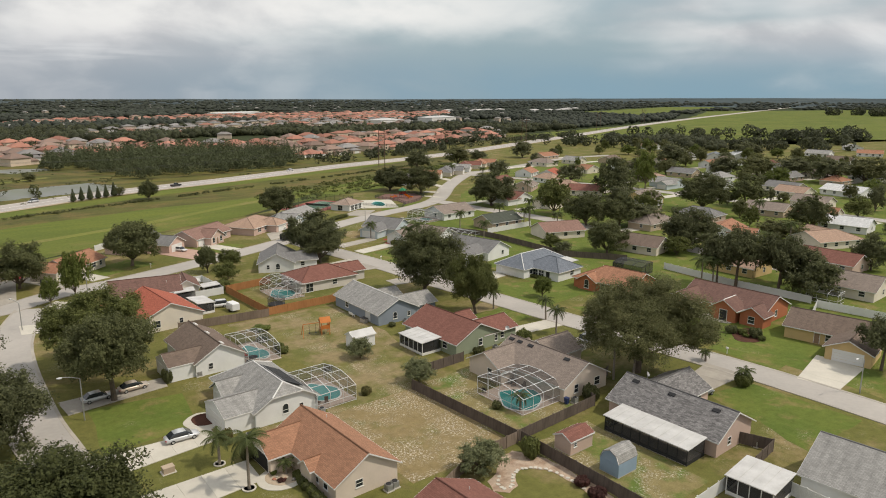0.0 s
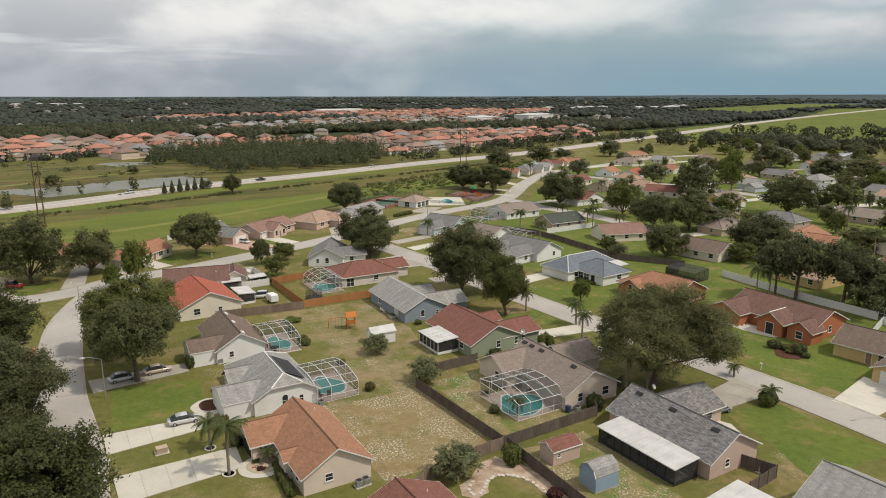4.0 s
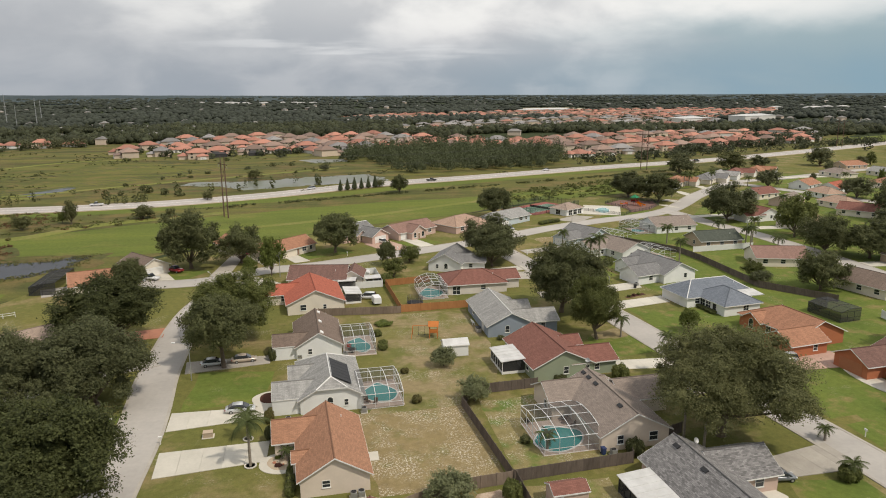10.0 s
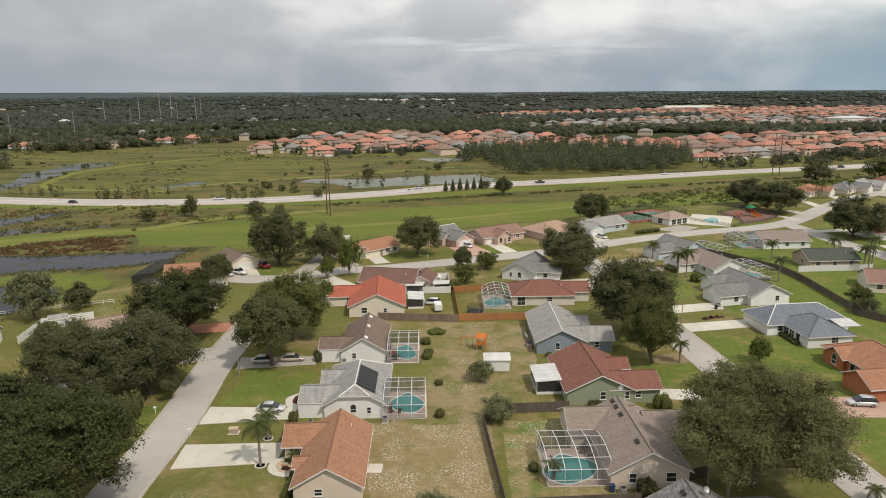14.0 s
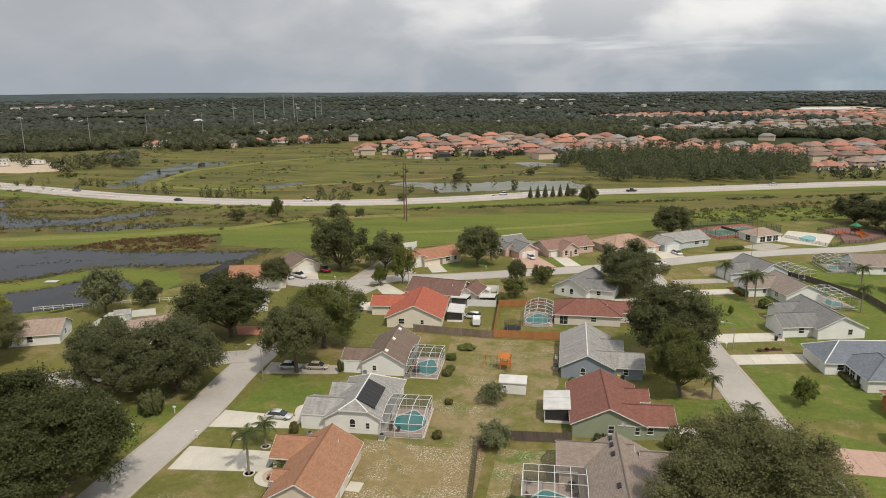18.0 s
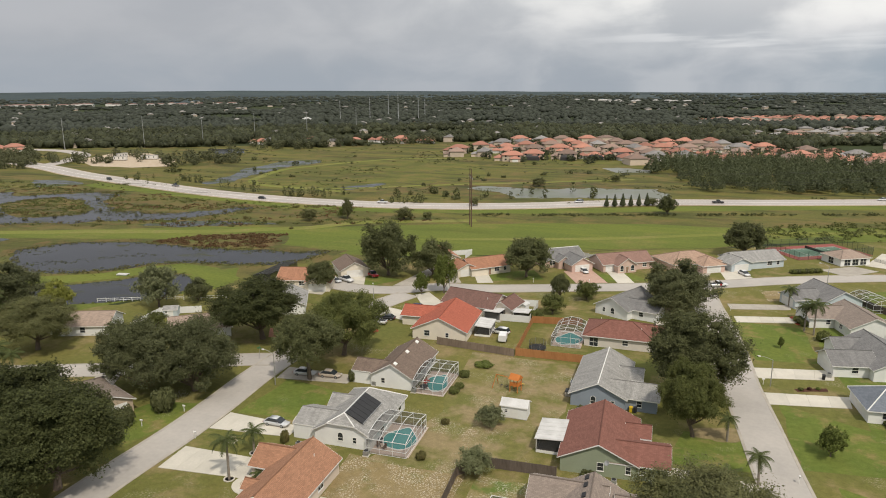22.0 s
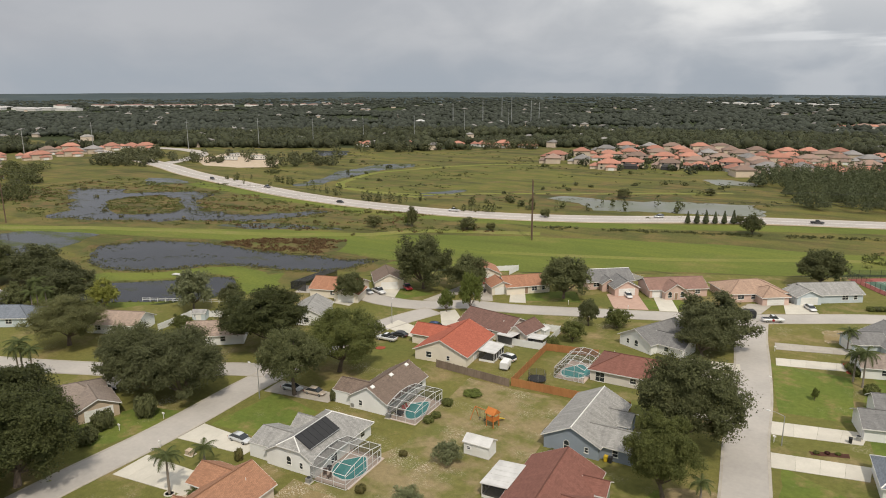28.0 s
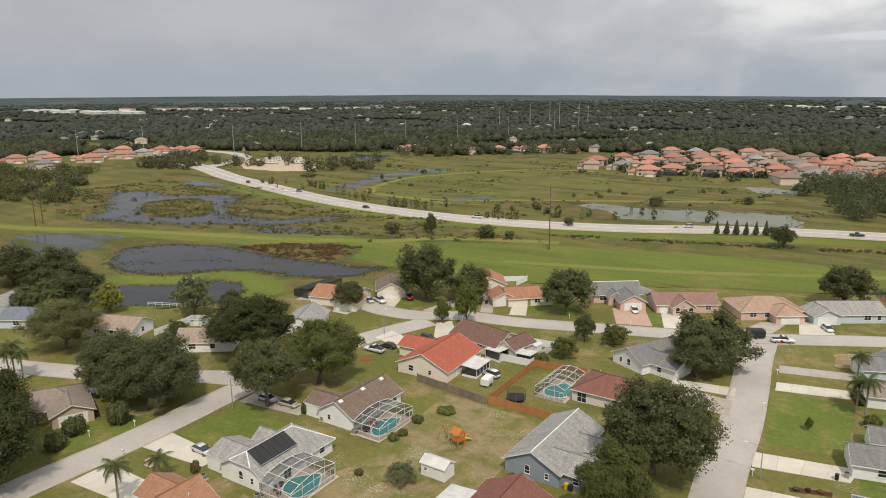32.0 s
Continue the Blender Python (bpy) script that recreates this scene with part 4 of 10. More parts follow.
sheet("bare_patch", [(54.6, 228.4), (58.0, 230.6), (62.0, 231.0), (62.2, 224.0), (60.6, 220.8), (55.8, 218.8)], 0.004, DRY, "bare sandy patch in a lawn", "sand", 0.8, 0.8, 45)
driveway([(-97.0, 104.6), (-92.8, 105.6), (-92.6, 99.4), (-97.4, 98.6)], 2)

# ---- houses ----
CACHE = {}


def cached(key, make):
    if key not in CACHE:
        CACHE[key] = make()
    return CACHE[key]


def lattice(cells):
    """One joined frame out of four-cornered cells in the x-z plane, with its outer and inner edges turned back."""
    g, at, edges = Geo(), {}, collections.Counter()

    def corner(p, y):
        k = (round(p[0], 4), y, round(p[1], 4))
        if k not in at:
            at[k] = len(g.v)
            g.v.append(k)
        return at[k]
    for c in cells:
        g.f.append(tuple(corner(p, -0.05) for p in c))
        for i in range(4):
            edges[frozenset((corner(c[i], -0.05), corner(c[(i + 1) % 4], -0.05)))] += 1
    for c in cells:
        for p, q in zip(c, c[1:] + c[:1]):
            if edges[frozenset((corner(p, -0.05), corner(q, -0.05)))] == 1:
                g.f.append((corner(p, -0.05), corner(p, 0.02), corner(q, 0.02), corner(q, -0.05)))
    return g


def window_meshes(w, h, arch):
    def make():
        t = 0.07
        xs = [-w / 2 - t, -w / 2, w / 2, w / 2 + t] if w <= 1.3 else [-w / 2 - t, -w / 2, -0.025, 0.025, w / 2, w / 2 + t]
        zs = [-t, 0, h * 0.5 - 0.025, h * 0.5 + 0.025, h] + ([] if arch else [h + t])
        cells = []
        for i in range(len(xs) - 1):
            for j in range(len(zs) - 1):
                if i in (0, len(xs) - 2) or j in (0, 2, 4) or (len(xs) == 6 and i == 2):
                    cells.append([(xs[i], zs[j]), (xs[i + 1], zs[j]), (xs[i + 1], zs[j + 1]), (xs[i], zs[j + 1])])
        top = [(w / 2, h), (-w / 2, h)]
        if arch:
            n, top = 8, []
            for i in range(n):
                a0, a1 = math.pi * i / n, math.pi * (i + 1) / n
                r0, r1 = w / 2, w / 2 + t
                cells.append([(r0 * math.cos(a0), r0 * math.sin(a0) + h), (r1 * math.cos(a0), r1 * math.sin(a0) + h), (r1 * math.cos(a1), r1 * math.sin(a1) + h), (r0 * math.cos(a1), r0 * math.sin(a1) + h)])
                top.append((r0 * math.cos(a0), r0 * math.sin(a0) + h))
            top.append((-w / 2, h))
        f = lattice(cells)
        p = [(-w / 2, 0), (w / 2, 0)] + top
        pane = Geo().add([(x, -0.012, z) for x, z in p], [tuple(range(len(p)))])
        sill = Geo().box(-w / 2 - 0.14, w / 2 + 0.14, -0.10, 0.0, -0.16, -0.075)
        return f.mesh("window", TRIM), pane.mesh("pane", GLASS), sill.mesh("sill", TRIM)
    return cached(("win", w, h, arch), make)


GARAGE_ORANGE = material("orange_garage_door", (0.42, 0.17, 0.085), (0.37, 0.15, 0.075), 0.6, 0.6, 0, 0.05, 0.0)


def garage_mesh(w, h, mat=TRIM):
    def make():
        d = Geo()
        for r in range(4):
            z = h * r / 4
            d.box(-w / 2, w / 2, -0.02, 0.03, z + 0.012, z + h / 4 - 0.012)
            n = max(4, int(w / 0.62))
            for i in range(n):
                x0, x1 = -w / 2 + w * (i + 0.12) / n, -w / 2 + w * (i + 0.88) / n
                d.box(x0, x1, -0.032, -0.018, z + 0.10, z + h / 4 - 0.10)
        f = Geo()
        f.box(-w / 2 - 0.14, -w / 2, -0.05, 0.03, 0, h + 0.14), f.box(w / 2, w / 2 + 0.14, -0.05, 0.03, 0, h + 0.14), f.box(-w / 2, w / 2, -0.05, 0.03, h, h + 0.14)
        return d.mesh("garage_door", mat), f.mesh("frame", mat)
    return cached(("garage", w, h, mat.name), make)


def door_meshes(w, h, colour):
    def make():
        d = Geo().box(-w / 2, w / 2, -0.02, 0.03, 0.02, h)
        for z0, z1 in ((0.2, 0.9), (1.05, h - 0.15)):
            for s in (-1, 1):
                d.box(s * w / 4 - w * 0.17, s * w / 4 + w * 0.17, -0.034, -0.018, z0, z1)
        f = Geo()
        f.box(-w / 2 - 0.1, -w / 2, -0.05, 0.03, 0, h + 0.1), f.box(w / 2, w / 2 + 0.1, -0.05, 0.03, 0, h + 0.1), f.box(-w / 2, w / 2, -0.05, 0.03, h, h + 0.1)
        return d.mesh("door", colour), f.mesh("frame", TRIM), Geo().bar((w * 0.4, -0.06, 1.0), (w * 0.4, -0.06, 1.12), 0.03, 6).mesh("handle", STEEL)
    return cached(("door", w, h, colour.name), make)


def side_pose(L, W, side, s, z):
    return {"y-": lambda: pose(s, -W / 2, z), "y+": lambda: pose(-s, W / 2, z, 0, 0, 180), "x+": lambda: pose(L / 2, s, z, 0, 0, 90), "x-": lambda: pose(-L / 2, -s, z, 0, 0, -90)}[side]()


def add_window(wall, L, W, side, s, w=1.0, h=1.2, z=0.95, arch=False, plain=False):
    f, p, sill = window_meshes(w, h, arch)
    win = part("window", f, None, wall, m=side_pose(L, W, side, s, z))
    part("pane", p, None, win)
    if not plain:
        part("sill", sill, None, win)


def add_garage(wall, L, W, side, s, w=4.9, h=2.15, is_open=False, mat=TRIM):
    d, f = garage_mesh(w, h, mat)
    m = side_pose(L, W, side, s, 0.03)
    if is_open:
        # no hole in the wall: a thin dark panel paints the garage's inner shade
        part("garage_opening", Geo().box(-w / 2, w / 2, -0.012, 0.0, 0.02, h), DARK, wall, "flat dark panel painted as the shade in an open garage", m)
        part("garage_frame", f, None, wall, m=m)
        return
    ob = part("garage_door", d, None, wall, m=m)
    part("frame", f, None, ob)


def add_door(wall, L, W, side, s, colour, w=0.95, h=2.05):
    d, f, k = door_meshes(w, h, colour)
    ob = part("door", d, None, wall, m=side_pose(L, W, side, s, 0.05))
    part("frame", f, None, ob), part("handle", k, None, ob)


def roof_geo(L, W, h, zr, ends, o=0.45, thick=0.14):
    slope = (zr - thick - h) / (W / 2)
    X, Y = L / 2 + o, W / 2 + o
    ze = zr - slope * Y
    r0 = -X if ends[0] == "g" else -(L / 2 - W / 2 * 0.92)
    r1 = X if ends[1] == "g" else L / 2 - W / 2 * 0.92
    if ends[0] == "j":
        r0 = -(L / 2 - 1.2)
    if r0 > r1:
        r0 = r1 = (r0 + r1) / 2
    top = [(-X, -Y, ze), (-X, Y, ze), (r0, 0, zr), (X, -Y, ze), (X, Y, ze), (r1, 0, zr)]
    if ends[0] == "j":
        top += [(-X, -0.45 * Y, zr - slope * 0.45 * Y), (-X, 0.45 * Y, zr - slope * 0.45 * Y)]
    nt = len(top)
    v = top + [(x, y, z - thick) for x, y, z in top]
    f = [(0, 3, 5, 2), (4, 1, 2, 5)]
    if ends[0] == "j":
        f = [(0, 3, 5, 2, 6), (4, 1, 7, 2, 5), (7, 6, 2)]
    if ends[0] == "h":
        f.append((1, 0, 2))
    if ends[1] == "h":
        f.append((3, 4, 5))
    bottom = [tuple(nt + i for i in q[::-1]) for q in f]
    rim = [(0, 3), (4, 1)] + ({"h": [(1, 0)], "g": [(1, 2), (2, 0)], "j": [(1, 7), (7, 6), (6, 0)]}[ends[0]]) + ([(3, 4)] if ends[1] == "h" else [(3, 5), (5, 4)])
    g = Geo()
    g.v = [tuple(p) for p in v]
    g.f = f + bottom + [(b, a, a + nt, b + nt) for a, b in rim]
    s = math.hypot(1, slope)
    for i, q in enumerate(f):
        if i < 2:
            g.uv[i] = {k: (v[k][0], abs(v[k][1]) * s) for k in q}
        else:
            g.uv[i] = {k: (v[k][1], (X - abs(v[k][0])) * s) for k in q}
    trim = Geo()
    loop = [0, 3] + ([5] if ends[1] == "g" else []) + [4, 1] + ({"g": [2], "h": [], "j": [7, 6]}[ends[0]])
    for a in loop:
        x, y, z = v[a]
        ox, oy = math.copysign(0.03, x), 0.0 if a in (2, 5) else math.copysign(0.03, y)
        trim.v += [(x, y, z - 0.012), (x + ox, y + oy, z - 0.012), (x + ox, y + oy, z - 0.2), (x, y, z - 0.2)]
    k = len(loop)
    for i in range(k):
        p, q = 4 * i, 4 * ((i + 1) % k)
        trim.f += [(p + s, q + s, q + (s + 1) % 4, p + (s + 1) % 4) for s in range(4)]
    cap = Geo()
    for a, b in [(2, 5)] + ([(0, 2), (1, 2)] if ends[0] == "h" else [(6, 2), (7, 2)] if ends[0] == "j" else []) + ([(3, 5), (4, 5)] if ends[1] == "h" else []):
        if (Vector(v[a]) - Vector(v[b])).length > 0.05:
            cap.bar(Vector(v[a]) + Vector((0, 0, 0.0)), Vector(v[b]) + Vector((0, 0, 0.0)), 0.11, 6)
    return g, trim, cap


def wall_geo(L, W, h, zr, ends):
    x, y = L / 2, W / 2
    v = [(-x, -y, -0.1), (x, -y, -0.1), (x, y, -0.1), (-x, y, -0.1), (-x, -y, h), (x, -y, h), (x, y, h), (-x, y, h)]
    f = [(0, 1, 5, 4), (2, 3, 7, 6), (0, 3, 2, 1), (4, 5, 6, 7)]
    for e, (a, b, c, d) in ((1, (1, 2, 6, 5)), (0, (3, 0, 4, 7))):
        if ends[e] == "g":
            v.append((x if e else -x, 0, zr - 0.16))
            f.append((a, b, c, len(v) - 1, d))
        elif ends[e] == "j":
            yj = 0.42 * W / 2
            v += [(-x, -yj, zr - 0.16 - 0.42 * (zr - 0.16 - h)), (-x, yj, zr - 0.16 - 0.42 * (zr - 0.16 - h))]
            f.append((a, b, c, len(v) - 2, len(v) - 1, d))
        else:
            f.append((a, b, c, d))
    g = Geo()
    g.v, g.f = v, f
    return g


def house(label, blocks, wall, roof, x=None, y=None, category="house", cap=True, group=""):
    """blocks: dicts with c (centre), L along the ridge, W across, rot, h wall height, zr ridge height, ends, and openings in that block's own frame."""
    cx, cy = blocks[0]["c"]
    root = thing("house", label, category, pose(cx, cy, 0), group)
    for k, b in enumerate(blocks):
        L, W, h, zr, ends = b["L"], b["W"], b.get("h", 2.6), b["zr"], b.get("ends", "gg")
        m = pose(b["c"][0] - cx, b["c"][1] - cy, 0, 0, 0, b["rot"])
        w = part("wall", wall_geo(L, W, h, zr, ends), b.get("wall", wall), root, m=m)
        g, t, c = roof_geo(L, W, h, zr + 0.004 * k, ends, b.get("o", 0.45))
        r = part("roof", g, b.get("roof", roof), root, m=m)
        part("fascia", t, TRIM, r)
        if cap and c.v:
            part("ridge_cap", c, b.get("cap", b.get("roof", roof)), r)
        for o in b.get("open", ()):
            kind, side, s, *rest = o
            if kind == "w":
                add_window(w, L, W, side, s, *rest)
            elif kind == "g":
                add_garage(w, L, W, side, s, *rest)
            elif kind == "d":
                add_door(w, L, W, side, s, *rest)
        for sx, sy in b.get("vents", ()):
            slope = (zr - 0.14 - h) / (W / 2)
            z = zr - slope * abs(sy)
            a = math.degrees(math.atan(slope)) * (-1 if sy > 0 else 1)
            part("roof_vent", cached("vent", lambda: Geo().box(-0.55, 0.55, -0.28, 0.28, -0.05, 0.16).mesh("roof_vent", BLACK)), None, r, "dark ridge vent box", pose(sx, sy, z, a))
        for sx, sy in b.get("lights", ()):
            slope = (zr - 0.14 - h) / (W / 2)
            a = math.degrees(math.atan(slope)) * (-1 if sy > 0 else 1)
            part("skylight", cached("skylight", lambda: Geo().box(-0.5, 0.5, -0.35, 0.35, -0.05, 0.14).box(-0.42, 0.42, -0.27, 0.27, 0.13, 0.2).mesh("skylight", TRIM)), None, r, "white dome skylight", pose(sx, sy, zr - slope * abs(sy), a))
        for i in range(b.get("pipes", 0)):
            sx, sy = (0.31 * L * (-1) ** i, 0.22 * W * (1 if i % 3 else -1))
            slope = (zr - 0.14 - h) / (W / 2)
            part("vent_pipe", cached("pipe", lambda: Geo().bar((0, 0, -0.1), (0, 0, 0.4), 0.06, 8).mesh("vent_pipe", TRIM)), None, r, m=pose(sx, sy, zr - slope * abs(sy)))
    return root


house("beige stucco house with a rust shingle roof and open garage", [
    dict(c=(-15.5, 89.8), L=16.4, W=9.0, rot=94.3, zr=5.4, pipes=1, open=[("w", "x-", -1.2, 0.95, 0.9, 1.2), ("w", "y+", 3.6, 0.9, 1.4), ("w", "y+", 5.8, 0.9, 1.4), ("w", "y-", 2, 1.6, 1.2), ("d", "y-", -2, TRIM, 1.8), ("d", "y+", 0.4, TRIM)]),
    dict(c=(-19.8, 95.4), L=7.6, W=6.4, rot=4.3, zr=4.5, open=[("g", "x-", 0, 4.9, 2.2, True), ("w", "y+", -1, 0.9, 1.2)]),
    dict(c=(-19.4, 87.3), L=2.4, W=2.6, rot=4.3, zr=3.6, o=0.25)], W_BEIGE, R_RUST)
house("white stucco house with a pale grey roof and a solar panel", [
    dict(c=(-15.9, 113.9), L=16.4, W=10.2, rot=94.2, zr=5.65, cap=TRIM, ends="jh", open=[("w", "x-", -0.3, 0.9, 1.0, 1.1, True), ("w", "x-", 2.3, 0.6, 1.0), ("w", "y-", 5.5, 1.2, 1.2), ("w", "y-", -3, 1.6, 1.9, 0.3), ("d", "y-", 2, TRIM, 1.8)]),
    dict(c=(-20.6, 109.66), L=9.0, W=7.5, rot=4.2, zr=4.15, o=0.08, pipes=1, open=[("g", "x-", 0), ("d", "y-", 0.4, TRIM)]),
    dict(c=(-20.2, 116.0), L=4.6, W=4.6, rot=4.2, zr=4.3, open=[("w", "x-", 1.2, 1.0, 1.4, 0.7, True), ("d", "x-", -1.2, TRIM)])], W_WHITE, R_GREY)
house("white stucco house with a brown roof and white skylights", [
    dict(c=(-18.3, 137.3), L=15.2, W=8.8, rot=94.0, zr=5.3, lights=[(-6.8, -0.6), (0.0, -0.6), (6.0, -0.6)], open=[("w", "x-", -1.8, 0.7, 1.0), ("w", "y-", 5.5, 1.2, 1.2), ("d", "y-", -5, TRIM, 1.8), ("w", "y+", 2, 1.2, 1.2)]),
    dict(c=(-22.8, 133.14), L=8.2, W=6.5, rot=4.0, zr=4.2, o=0.08, open=[("g", "x-", 0), ("d", "y-", 1.0, TRIM)])], W_WHITE, R_BROWN)
house("cream stucco house with a bright red roof", [
    dict(c=(-19.9, 166.2), L=16.2, W=13.2, rot=96.5, zr=5.7, open=[("w", "x-", -3.0, 1.3, 1.3), ("w", "x-", 2.0, 0.7, 1.0), ("w", "y-", 4, 1.4, 1.2), ("d", "y-", -3, TRIM, 1.8)]),
    dict(c=(-28.0, 169.8), L=9.0, W=7.4, rot=6.5, zr=4.3, open=[("g", "x-", 0), ("w", "y-", 0.5, 1.0, 1.2)])], W_CREAM, R_RED)
house("cream house with a dark red-brown roof and back porch", [
    dict(c=(-18.6, 184.0), L=15.0, W=10.6, rot=-8.0, zr=5.2, pipes=1, open=[("w", "y-", -3.5, 1.5, 1.3), ("w", "y-", 2.5, 1.5, 1.3), ("w", "y+", 0, 1.6, 1.2)]),
    dict(c=(-9.6, 183.6), L=8.0, W=5.6, rot=82.0, zr=4.4, open=[("w", "x-", 0, 1.2, 1.2), ("w", "y-", 0, 1.4, 1.2)])], W_CREAM, R_REDBROWN)
house("pale stucco house with a maroon hip roof behind a cedar fence", [
    dict(c=(21.4, 173.4), L=15.6, W=11.4, rot=3.0, zr=5.0, ends="hh", pipes=2, open=[("w", "y-", -5.6, 1.9, 2.0, 0.08), ("w", "y-", 1.5, 1.2, 1.1), ("w", "x-", 0, 1.6, 1.2)]),
    dict(c=(29.4, 175.0), L=8.0, W=7.6, rot=3.0, zr=4.2, ends="gg", open=[("g", "x+", 0), ("w", "y-", 0, 1.0, 1.1)])], W_GREIGE, R_MAROON)
house("blue-grey stucco house with a pale weathered roof", [
    dict(c=(21.9, 144.8), L=18.6, W=10.0, rot=92.4, zr=5.2, cap=TRIM, open=[("w", "x-", -0.8, 0.9, 1.0, 0.9, True), ("w", "x-", 2.8, 0.6, 0.9), ("w", "y-", 3.0, 1.4, 1.2), ("d", "y+", 5, TRIM, 1.8), ("w", "y+", -4, 1.2, 1.2)]),
    dict(c=(28.6, 140.4), L=8.4, W=7.2, rot=2.4, zr=4.3, open=[("g", "x+", 0), ("w", "y-", 1, 0.9, 1.1)]),
    dict(c=(27.0, 148.2), L=4.0, W=5.2, rot=2.4, zr=4.0, open=[("d", "x+", 0, TRIM)])], W_BLUE, R_GREY)
house("sage green stucco house with a maroon roof", [
    dict(c=(25.5, 120.0), L=15.6, W=11.6, rot=95.5, zr=5.5, open=[("w", "x-", 0.4, 0.9, 1.3), ("w", "x-", 4.6, 0.7, 1.2), ("w", "y+", 4.5, 1.2, 1.2), ("d", "y+", 0, TRIM, 1.8)]),
    dict(c=(32.0, 117.0), L=8.6, W=7.6, rot=5.5, zr=4.3, open=[("g", "x+", 0), ("w", "y-", 0.5, 0.9, 1.1)]),
    dict(c=(31.0, 124.2), L=3.4, W=4.0, rot=5.5, zr=3.9)], W_GREEN, R_MAROON)
house("beige stucco house with a taupe roof and a large pool cage", [
    dict(c=(27.8, 95.0), L=16.8, W=10.8, rot=94.6, zr=5.6, vents=[(-5.0, 0.9), (3.2, 0.9), (5.8, 0.9), (7.8, 0.9)], pipes=1, open=[("w", "x-", -2.4, 0.9, 1.3), ("w", "x-", 2.9, 1.3, 1.3), ("d", "y+", -3, TRIM, 1.9), ("w", "y-", -1, 1.2, 1.2)]),
    dict(c=(24.0, 101.4), L=10.4, W=8.0, rot=4.6, zr=4.9, open=[("w", "x-", 1.2, 1.0, 1.2)]),
    dict(c=(34.6, 101.0), L=7.6, W=7.6, rot=4.6, zr=4.6, open=[("g", "x+", 0)])], W_BEIGE, R_TAUPE)
house("pink stucco house with a mottled charcoal roof", [
    dict(c=(31.8, 71.2), L=17.6, W=9.6, rot=95.2, zr=5.4, vents=[(-6.4, 1.0), (0.6, 1.0), (6.8, 1.0)], open=[("w", "x-", -1.4, 0.8, 1.0), ("w", "y-", -2, 1.2, 1.2), ("d", "y-", 1.2, TRIM)]),
    dict(c=(37.6, 76.6), L=8.4, W=7.6, rot=5.2, zr=4.8, open=[("g", "x+", 0), ("w", "y-", 1.4, 1.2, 1.3)])], W_PINK, R_CHARCOAL)
house("house with a pale grey roof behind a white fence", [
    dict(c=(36.6, 44.6), L=15.0, W=13.0, rot=98.0, zr=5.8, open=[("w", "x+", 0, 1.0, 1.2)])], W_WHITE, R_GREY)
house("house with a maroon shingle roof by the sandy yard", [
    dict(c=(-10.2, 65.2), L=14.0, W=11.0, rot=95.0, zr=5.0, pipes=1, open=[("w", "y+", 0, 1.0, 1.2)])], W_BEIGE, R_MAROON)
house("orange stucco house with a maroon roof and arched entry", [
    dict(c=(89.8, 99.4), L=19.0, W=12.0, rot=96.0, zr=5.5, ends="gg", open=[("w", "y+", 6.0, 1.2, 1.3, 0.8, True), ("w", "x-", 0, 1.0, 1.3), ("w", "x-", -3, 0.8, 1.2)]),
    dict(c=(83.4, 96.6), L=4.6, W=5.4, rot=6.0, zr=4.8, h=2.9, cap=TRIM, open=[("d", "x-", 0, BLACK, 1.6, 2.4)]),
    dict(c=(84.4, 90.8), L=4.0, W=5.0, rot=6.0, zr=4.3, open=[("w", "x-", 0, 1.3, 1.4, 0.7)]),
    dict(c=(83.4, 106.8), L=8.6, W=7.6, rot=6.0, zr=4.6, open=[("g", "x-", 0, 4.9, 2.15, False, GARAGE_ORANGE)])], W_ORANGE, R_REDBROWN)
house("orange stucco house with a terracotta hip roof", [
    dict(c=(81.5, 127.4), L=16.4, W=11.8, rot=100.0, zr=5.4, ends="gh", pipes=1, open=[("w", "y+", 5.6, 1.4, 1.5, 0.6, True), ("w", "y+", 2.6, 1.0, 1.4), ("d", "y+", 0.2, BLACK, 1.2), ("w", "x-", -1.5, 1.2, 1.2), ("w", "y-", 2, 1.6, 1.2)]),
    dict(c=(76.4, 118.4), L=9.0, W=7.2, rot=10.0, zr=4.6, open=[("g", "x-", 0, 4.9, 2.15, False, GARAGE_ORANGE), ("w", "y-", 1.5, 1.0, 1.2)]),
    dict(c=(75.8, 130.4), L=3.2, W=5.0, rot=10.0, zr=4.2, open=[("w", "x-", 0, 1.2, 1.5, 0.6, True)])], W_ORANGE, R_TERRA)
house("white house with a blue-grey roof and columned porch", [
    dict(c=(77.0, 153.4), L=19.0, W=9.8, rot=9.0, zr=5.4, ends="hh", cap=TRIM, pipes=1, open=[("g", "x-", -0.6), ("w", "y-", -6.6, 1.2, 1.3), ("w", "x+", 0, 1.2, 1.2), ("w", "y+", 2, 1.4, 1.2)]),
    dict(c=(77.6, 146.0), L=11.6, W=10.0, rot=99.0, zr=5.2, ends="hh", open=[("w", "y+", -3.6, 1.0, 1.5, 0.6), ("w", "y+", -1.8, 1.6, 1.5, 0.6), ("w", "y+", 0.2, 1.6, 1.5, 0.6), ("d", "y+", 2.4, BLACK, 1.2), ("w", "x-", 1.0, 1.4, 1.2), ("w", "y-", -2, 1.4, 1.2)])], W_WHITE, R_SLATE)
